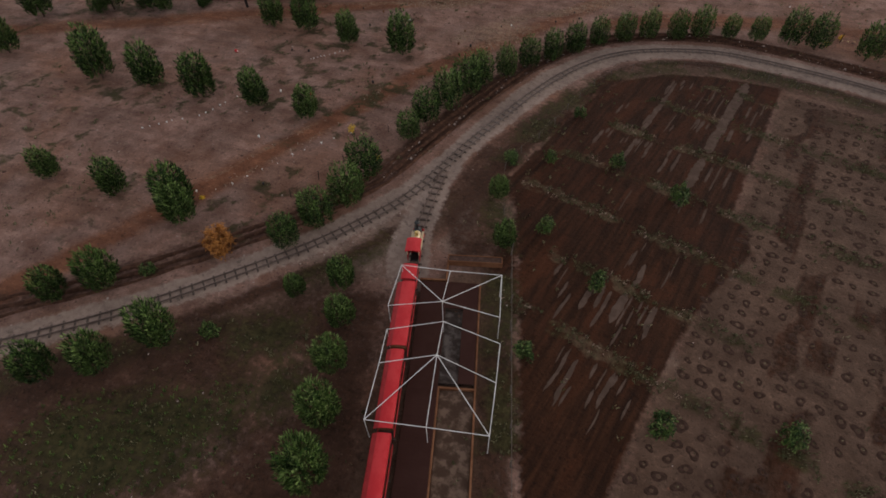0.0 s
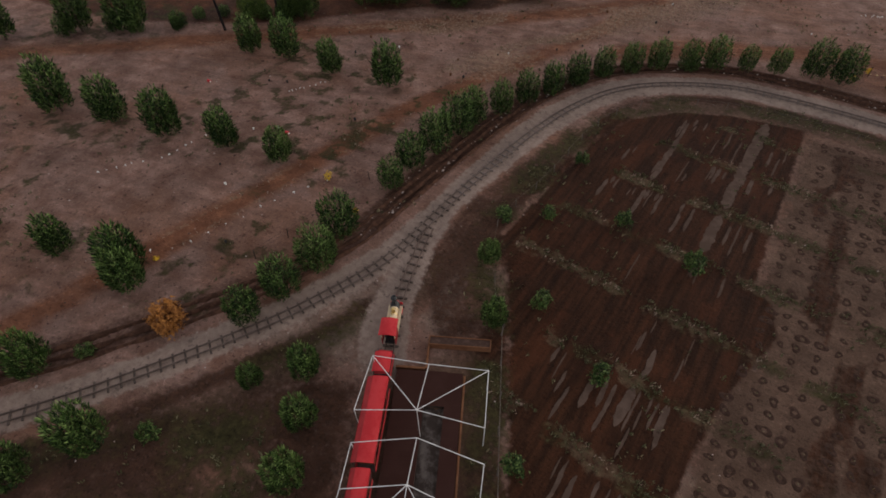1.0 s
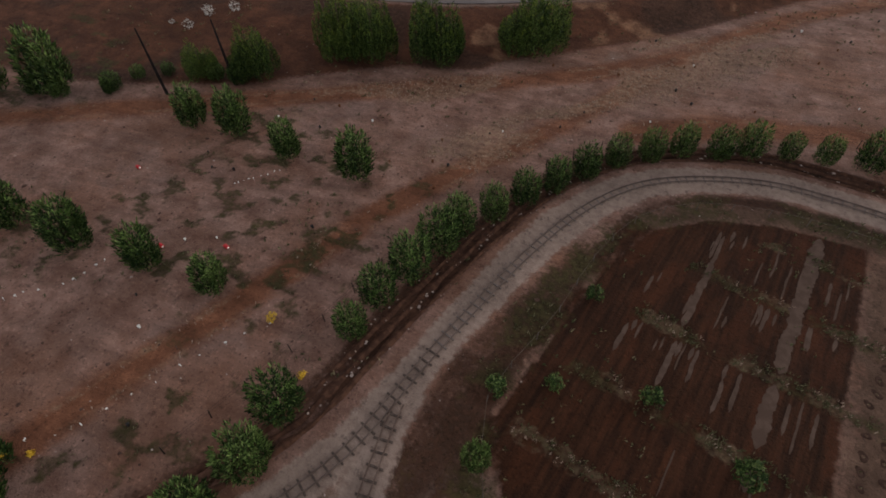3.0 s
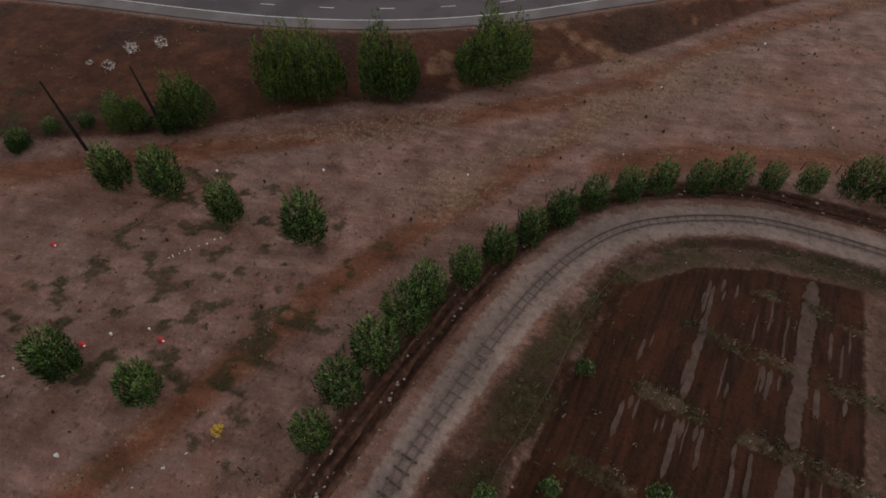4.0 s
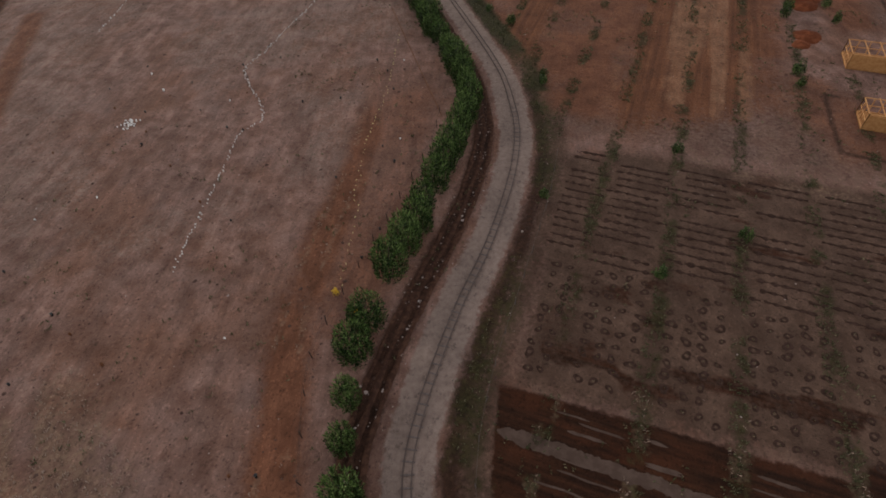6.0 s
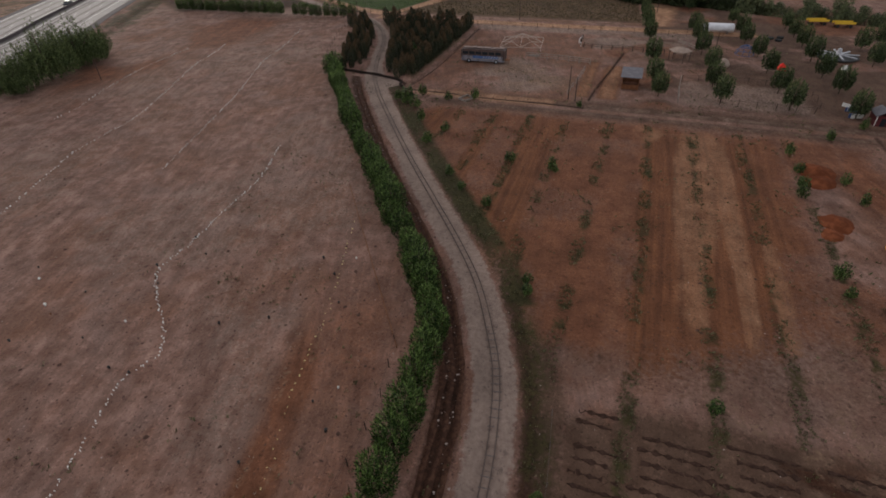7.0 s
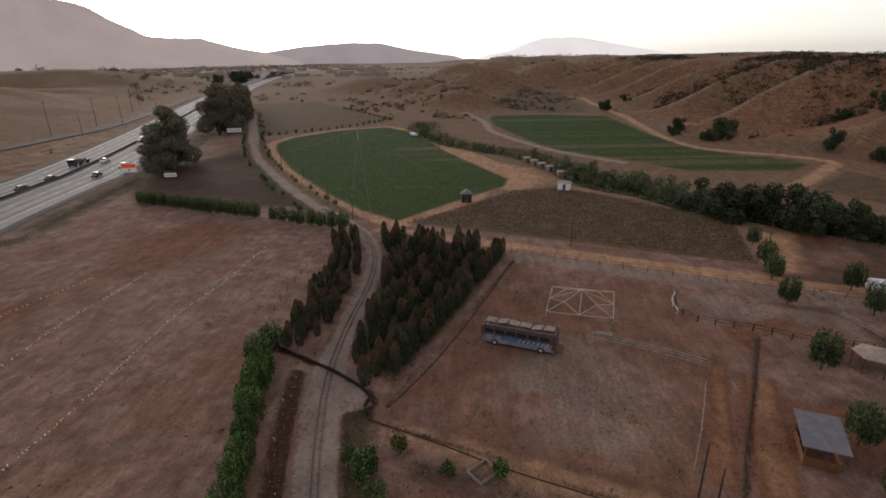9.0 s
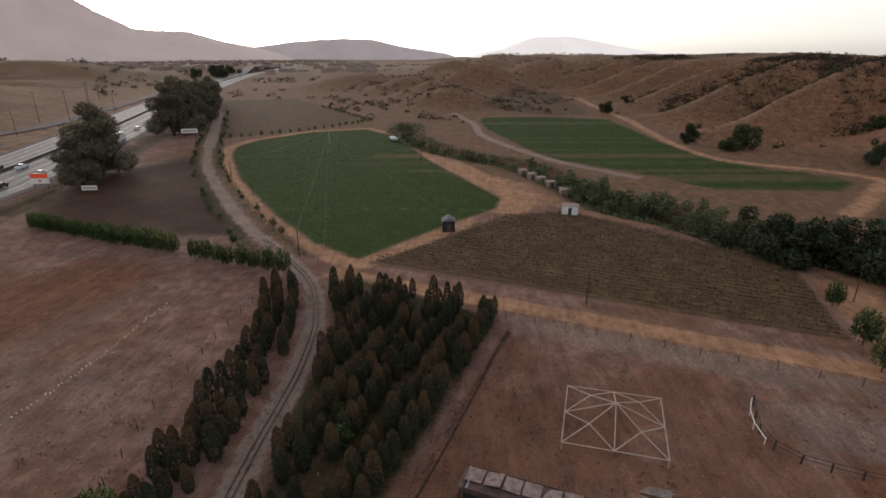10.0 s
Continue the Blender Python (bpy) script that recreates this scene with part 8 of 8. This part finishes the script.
rings = [ring_mesh(k) for k in range(4)]
dug = []
for x in np.arange(3.2, 20.5, 1.22):
    for y in np.arange(15.5, 67, 1.25):
        off = min(abs(y - (23.6 + 6.6 * k)) for k in range(8))
        if off > 0.65 and rng.uniform() > 0.1 and (x < 15.2 or y < 36) and y < 66 and y > 15.5 + (x - 3) * 0.35:
            dug.append((x + rng.normal(0, 0.1) + 0.25 * math.sin(y * 0.35), y + rng.normal(0, 0.1), rng.uniform(0, 360), rng.uniform(0.42, 0.72), int(rng.integers(0, 4))))
far_rings = Geo()
for xx, yy, turn, size, sort in dug:
    m = pose(xx, yy, ground_at(xx, yy) + 0.012, 0, 0, turn) @ Matrix.Diagonal((size, size * rng.uniform(0.8, 1.15), rng.uniform(0.5, 1.1), 1))
    if yy < 45:
        part("earth_ring", rings[sort], FURROW_EARTH, plot).matrix_basis = m
    else:
        far_rings.add([m @ v.co for v in rings[sort].vertices], [tuple(f.vertices) for f in rings[sort].polygons])
tagged(part("far_earth_rings", far_rings, FURROW_EARTH, plot), "dark dug earth rings", kind="stuff")
seedlings = np.array([(xx, yy, ground_at(xx, yy)) for xx, yy, turn, size, sort in dug])
furrows = thing("furrow_rows", "dark broken furrows across the tilled field", "furrows", kind="structure")
for i, x in enumerate(np.arange(15.6, 31.5, 1.12)):
    for k in range(7):
        y0, y1 = 24.0 + 6.6 * k, 30.0 + 6.6 * k
        if y0 < 34 + (x - 17) * 0.2 or rng.uniform() < 0.12:
            continue
        y0, y1 = y0 + rng.uniform(-0.6, 1.2), min(y1 - rng.uniform(-0.6, 1.0), 67.2)
        ys = np.arange(y0, y1, 0.2)
        if len(ys) < 4:
            continue
        rows = []
        for o, h in ((-0.32, -0.03), (-0.18, 0.05), (0.0, 0.07), (0.18, 0.05), (0.32, -0.03)):
            rows.append([(x + 0.12 * noise.noise((x, y * 0.4, 9)) + o * max(0.1, 0.52 + 0.3 * math.sin(y * 6.6 + x * 5) + 0.9 * noise.noise((x * 3, y * 2.3, 2))), y, ground_at(x, y) + h * (0.7 + 1.5 * noise.noise((x * 2, y * 1.7, 5)))) for y in ys])
        part("furrow", Geo().sheet(rows), FURROW_EARTH, furrows)


ridges = thing("trench_ridges", "dark lumpy earth ridges along the track", "earth ridge", kind="structure")
for off, last in ((2.95, 100), (3.9, 100), (4.75, 46)):
    line = TRACK[(TRACK[:, 0] > -52) & (TRACK[:, 0] < last)]
    rows = []
    for o, h in ((-0.34, -0.05), (-0.17, 0.07), (0.0, 0.12), (0.17, 0.07), (0.34, -0.05)):
        p = beside(line, off)
        way = normals(line)
        rows.append([(p[i][0] + way[i][0] * (o * (0.8 + 0.8 * noise.noise((i * 0.55, off, 1))) + 0.16 * noise.noise((i * 0.3, off, 7))), p[i][1] + way[i][1] * (o * (0.8 + 0.8 * noise.noise((i * 0.55, off, 1))) + 0.16 * noise.noise((i * 0.3, off, 7))), ground_at(*p[i]) + h * (0.9 + 0.9 * noise.noise((i * 0.8, off, 3)))) for i in range(len(line))])
    part("ridge", Geo().sheet(rows), RIDGE_EARTH, ridges)


def scatter_stones(name, label, where, size, material, kind="stuff", lumpy=6):
    n = len(where)
    base = np.array([(1, 0, 0), (0.5, 0.8, 0.1), (-0.5, 0.85, 0), (-1, 0.1, 0.1), (-0.4, -0.9, 0), (0.6, -0.8, 0.05), (0.1, 0.05, 0.75)])
    r = np.random.default_rng(len(name) * 31 + n)
    a = r.uniform(0, 2 * math.pi, n)
    s = size * r.uniform(0.4, 1.5, n) * np.where(r.uniform(size=n) > 0.95, 1.7, 1.0)
    b = base[None] * r.uniform(0.7, 1.3, (n, 7, 1))
    x = b[..., 0] * np.cos(a)[:, None] - b[..., 1] * np.sin(a)[:, None]
    y = b[..., 0] * np.sin(a)[:, None] + b[..., 1] * np.cos(a)[:, None]
    v = np.stack([x * s[:, None] + where[:, 0:1], y * s[:, None] + where[:, 1:2], b[..., 2] * s[:, None] * 0.8 + where[:, 2:3] - 0.02], -1).reshape(-1, 3)
    tri = np.array([(0, 1, 6), (1, 2, 6), (2, 3, 6), (3, 4, 6), (4, 5, 6), (5, 0, 6)])
    f = (tri[None] + 7 * np.arange(n)[:, None, None]).reshape(-1, 3)
    return tagged(new(name, fast_mesh(name, v, f, material)), label, "ground cover", kind=kind)


def spread(n, x0, x1, y0, y1, test, seed):
    r = np.random.default_rng(seed)
    x, y = r.uniform(x0, x1, n), r.uniform(y0, y1, n)
    ok = test(x, y)
    x, y = x[ok], y[ok]
    i = np.clip(np.searchsorted(gx, x) - 1, 0, nx - 2)
    j = np.clip(np.searchsorted(gy, y) - 1, 0, ny - 2)
    return np.stack([x, y, Z.reshape(ny, nx)[j, i]], 1)


def looked_up(layer):
    grid = layer.reshape(ny, nx)
    return lambda x, y: grid[np.clip(np.searchsorted(gy, y) - 1, 0, ny - 2), np.clip(np.searchsorted(gx, x) - 1, 0, nx - 2)]


strips = thing("bare_strips", "pale bare strips between the dark tilled beds", "earth strips", kind="structure")


def bare_strip(x, y0, y1, w):
    """A ragged pale strip of untilled earth along y."""
    ys = np.arange(y0, y1, 0.16)
    rows = []
    for side in (-1.0, -0.9, 0.0, 0.9, 1.0):
        row = []
        for y in ys:
            taper = min(1.0, (y - y0) / (0.35 + w * 0.5) + 0.1, (y1 - y) / (0.35 + w * 0.5) + 0.1)
            half = w / 2 * taper * (1 + 0.5 * noise.noise((x * 3 + side * 5, y * 1.3, 1)) + 0.35 * noise.noise((x * 3 + side * 5, y * 4.1, 2)))
            px = x + 0.12 * noise.noise((x, y * 0.5, 6)) + side * max(half, 0.02)
            row.append((px, y, ground_at(px, y) + (-0.02 if abs(side) == 1 else 0.014)))
        rows.append(row)
    part("strip", Geo().sheet(rows), STRIP_EARTH, strips)


for x, y0, y1, w in ((-2.6, 50.8, 66.2, 1.05), (-2.55, 44.5, 49.8, 0.95), (-2.4, 41.4, 43.0, 0.9), (-2.3, 30.8, 33.6, 0.45), (-2.5, 26.6, 30.0, 0.7), (-4.95, 26.4, 30.2, 0.42), (-9.3, 50.8, 58.5, 0.55), (-9.2, 45, 49.4, 0.4), (-5.6, 45.2, 48.2, 0.3)):
    bare_strip(x, y0, y1, w)
thin = np.random.default_rng(31)
for y0, y1, x0, x1, n, w in ((51, 56.2, -13, 0.6, 16, 0.2), (57.4, 63, -10, 0.4, 15, 0.2), (44.4, 49.6, -13.5, 0.8, 15, 0.22), (38, 43, -8, 0, 4, 0.14), (24.4, 30, -8, 1.0, 16, 0.2), (17.5, 23, -4.5, 1.4, 16, 0.22), (31, 36, -6, 1.5, 5, 0.16)):
    for k in range(n):
        a, size = thin.uniform(y0, y1 - 1.2), thin.uniform(1.2, 4.4)
        bare_strip(thin.uniform(x0, x1), a, min(a + size, y1), w * thin.uniform(0.5, 1.6))
at_weeds = looked_up(weeds_at)
at_plants = looked_up(plants_at + ZERO)
at_gravel, at_grass, at_trench, at_tilled, at_straw, at_dry, at_veg, at_crop, at_strip = (looked_up(q + ZERO) for q in (gravel, grass, trench, tilled, straw, dry, veg, crop, strip))
scatter_stones("earth_clods", "small dark clods scattered over bare earth", spread(30000, -90, 150, -5, 190, lambda x, y: (at_gravel(x, y) < 0.2) & (at_tilled(x, y) < 0.4) & (np.abs(away(x, y, RAMP)) > 6.5) & (fbm(x, y, 6, 7, 3) > 0.45), 1), 0.09, CLOD)
scatter_stones("dry_clumps", "dark dry weed clumps dotted over the bare field", spread(1500, -70, 150, 20, 215, lambda x, y: (at_gravel(x, y) < 0.1) & (at_tilled(x, y) < 0.3) & (away(x, y, TRACK) > 8) & (away(x, y, BANK_FOOT) < -1), 18), 0.17, CLOD)
scatter_stones("pale_stones", "small pale stones scattered over the field", spread(2600, -90, 150, -5, 190, lambda x, y: (at_gravel(x, y) < 0.3) & (at_tilled(x, y) < 0.4) & (np.abs(away(x, y, RAMP)) > 6.5), 2), 0.07, STONE)
scatter_stones("trench_stones", "stones and clods along the trench beside the track", spread(60000, -60, 106, -5, 135, lambda x, y: (at_trench(x, y) > 0.6) & (away(x, y, TRACK) > 2.6) & (away(x, y, TRACK) < 5.4), 3), 0.085, STONE)
scatter_stones("gravel_stones", "loose stones at the edges of the gravel bed", spread(30000, -60, 106, -5, 125, lambda x, y: (at_gravel(x, y) > 0.15) & (at_gravel(x, y) < 0.75), 4), 0.055, STONE)


def tufts(name, label, where, size, blades, material, seed=9):
    """Grass and weeds: bent blades in small bunches."""
    r = np.random.default_rng(seed)
    n = len(where)
    p = np.repeat(where, blades, 0) + np.concatenate([r.normal(0, size * 0.45, (n * blades, 2)), np.zeros((n * blades, 1))], 1)
    a = r.uniform(0, 2 * math.pi, n * blades)
    s = size * r.uniform(0.5, 1.4, n * blades)
    d = np.stack([np.cos(a), np.sin(a), np.zeros_like(a)], 1)
    w = np.stack([-np.sin(a), np.cos(a), np.zeros_like(a)], 1)
    up = np.array([0, 0, 1.0])
    v = np.stack([p - w * s[:, None] * 0.16, p + w * s[:, None] * 0.16, p + d * s[:, None] * 0.35 + up * s[:, None] * 0.7 + w * s[:, None] * 0.12, p + d * s[:, None] * 0.75 + up * s[:, None] * 0.75], 1).reshape(-1, 3)
    f = np.arange(4 * n * blades).reshape(-1, 4)
    return tagged(new(name, fast_mesh(name, v, f, material)), label, "ground cover", kind="stuff")


tufts("weed_tufts", "dry green and straw-coloured weeds along rows and edges", spread(70000, -60, 104, -5, 118, lambda x, y: (at_grass(x, y) > 0.45) & (fbm(x, y, 2.5, 17, 3) > 0.42), 5), 0.15, 5, WEED)
tufts("sparse_weeds", "sparse low weeds on open earth", spread(9000, -90, 104, -5, 118, lambda x, y: (at_gravel(x, y) < 0.2) & (np.abs(away(x, y, RAMP)) > 6.5) & (fbm(x, y, 5, 27, 3) > 0.58), 6), 0.22, 5, WEED, 10)
rows_of = []
for i in range(-30, 30):
    for j in range(-30, 30):
        q = dock(-8 + 0.62 * i + rng.normal(0, 0.06), -16 + 0.85 * j + rng.normal(0, 0.06))
        if at_plants(np.array([q.x]), np.array([q.y]))[0] > 0.5 and fbm(np.array([q.x]), np.array([q.y]), 3.0, 77, 3)[0] > 0.36:
            rows_of.append((q.x, q.y, ground_at(q.x, q.y)))
tufts("low_plants", "low green seedlings in close rows on dark earth", np.array(rows_of), 0.19, 8, LOW_PLANT, 14)
tufts("ring_seedlings", "tiny pale seedlings in the dug rings", seedlings, 0.10, 4, WEED, 15)
tufts("row_weeds", "dark green weeds in broken field rows", spread(90000, -14, 92, 20, 104, lambda x, y: (at_weeds(x, y) > 0.4) & (at_gravel(x, y) < 0.2) & (fbm(x, y, 2.2, 19, 3) > 0.43), 16), 0.15, 5, ROW_WEED, 17)
tufts("straw_litter", "pale straw litter on the dirt", spread(46000, -50, 60, 10, 130, lambda x, y: (at_straw(x, y) > 0.3), 7), 0.17, 3, worn("straw", (0.25, 0.172, 0.13), (0.34, 0.25, 0.195), 0.3, 0.05, 0.95), 11)
tufts("far_weeds", "dry weeds in the paddocks and along ditches", spread(6000, 92, 160, 35, 150, lambda x, y: (fbm(x, y, 5, 37, 3) > 0.64), 8), 0.22, 4, WEED, 12)
rows_of = []
for x in np.arange(164.8, 207, 1.5):
    for y in np.arange(68, 140, 0.55):
        if rng.uniform() > 0.22:
            rows_of.append((x + rng.normal(0, 0.07) + 0.05 * (y - 100) * 0.1, y + rng.normal(0, 0.1), 0.0))
rows_of = np.array([q for q in rows_of if at_veg(np.array([q[0]]), np.array([q[1]]))[0] > 0.55])
rows_of[:, 2] = [ground_at(x, y) for x, y, z in rows_of]
tufts("field_row_plants", "low dull green plants in long field rows", rows_of, 0.3, 5, leafy("row_plant_leaves", (0.045, 0.040, 0.020), (0.105, 0.085, 0.044), None, 0.85), 19)
tufts("crop_rows", "low green crop in close rows", spread(46000, 160, 384, 40, 255, lambda x, y: at_crop(x, y) > 0.6, 9), 0.2, 3, leafy("crop_leaves", (0.026, 0.060, 0.009), (0.050, 0.098, 0.016)), 13)


def scrub(name, label, where, size, per, material, seed):
    """Clumped shrubs, far off."""
    r = np.random.default_rng(seed)
    n = len(where)
    s = size * r.uniform(0.45, 1.6, n)
    d = r.normal(0, 1, (n, per, 3))
    d /= np.linalg.norm(d, axis=2)[..., None]
    d[..., 2] = np.abs(d[..., 2])
    p = (where[:, None] + d * s[:, None, None] * r.uniform(0.6, 1.1, (n, per, 1)) * (1, 1, 0.8)).reshape(-1, 3)
    me = leaves(p, d.reshape(-1, 3), size * 0.42, seed, material=material, name=name)
    return tagged(new(name, me), label, "brush", kind="stuff")


at_hill = lambda x, y: away(x, y, HILL_FOOT)
scrub("hill_brush", "dark brush in the gullies of the dry hills", spread(26000, 240, 800, -150, 330, lambda x, y: (at_hill(x, y) > 30) & (at_hill(x, y) < 135) & (fbm(x, y, 75, 97, 3) - 0.17 * spurs(x, y) + 0.0010 * np.minimum(at_hill(x, y), 160) - 0.0006 * np.clip(y - 40, -120, 250) - 0.02 > 0.53), 10), 2.5, 20, SCRUB, 21)
scrub("lone_brush", "scattered small bushes on dry slopes", spread(260, 240, 900, -60, 500, lambda x, y: at_hill(x, y) > 4, 11), 1.3, 34, SCRUB, 22)
scrub("roadside_brush", "dry brush on the slope above the freeway", spread(1500, 90, 420, 230, 480, lambda x, y: (away(x, y, FREEWAY) > 40) & (away(x, y, FRONTAGE) < -6) & (fbm(x, y, 18, 117, 3) > 0.54), 31), 0.8, 16, SCRUB, 32)
scrub("creek_brush", "grey-green brush filling the dry creek", spread(6000, 170, 340, 0, 220, lambda x, y: np.abs(away(x, y, ARROYO)) < 8, 12), 1.2, 22, LEAF_GREY, 23)
scrub("valley_trees", "dark trees scattered over the distant valley floor", spread(2600, 380, 2600, 200, 2300, lambda x, y: (fbm(x, y, 190, 57, 4) > 0.52) & (away(x, y, FREEWAY) > 50), 13), 4.6, 34, HAZED_TREES, 24)
scrub("valley_groves", "dark trees beyond the green fields", spread(1500, 330, 1500, 200, 900, lambda x, y: (fbm(x, y, 90, 67, 4) > 0.55) & (away(x, y, FREEWAY) < -8) & (inside(x, y, [(262, 268), (292, 246), (333, 238), (358, 264), (435, 360), (395, 402), (335, 344)]) < 0), 14), 3.0, 34, HAZED_TREES, 25)
scrub("knoll_brush", "dark brush over the knolls beyond the fields", spread(2600, 330, 800, 150, 420, lambda x, y: (fbm(x, y, 35, 87, 4) > 0.53) & (away(x, y, FREEWAY) < -12) & (at_crop(x, y) < 0.2) & (inside(x, y, [(262, 268), (292, 246), (333, 238), (358, 264), (435, 360), (395, 402), (335, 344)]) < 0), 15), 2.1, 24, SCRUB, 26)
houses = thing("distant_houses", "pale small houses scattered over the distant town", "houses", kind="stuff")
spot = np.random.default_rng(5)
g, roofs = Geo(), Geo()
for k in range(170):
    b, d = radians(spot.uniform(30, 62)), spot.uniform(900, 2400)
    x, y = 60 + d * math.cos(b), 85 + d * math.sin(b)
    w, l, t = spot.uniform(8, 16), spot.uniform(12, 30), spot.uniform(0, 180)
    z = ground_at(x, y)
    g.box((x, y, z + 2.2), (l, w, 5.4), t)
    roofs.box((x, y, z + 5.2), (l + 1.5, w + 1.5, 0.9), t, 0.4)
part("walls", g, CANVAS, houses)
part("roofs", roofs, GREY_WOOD, houses)
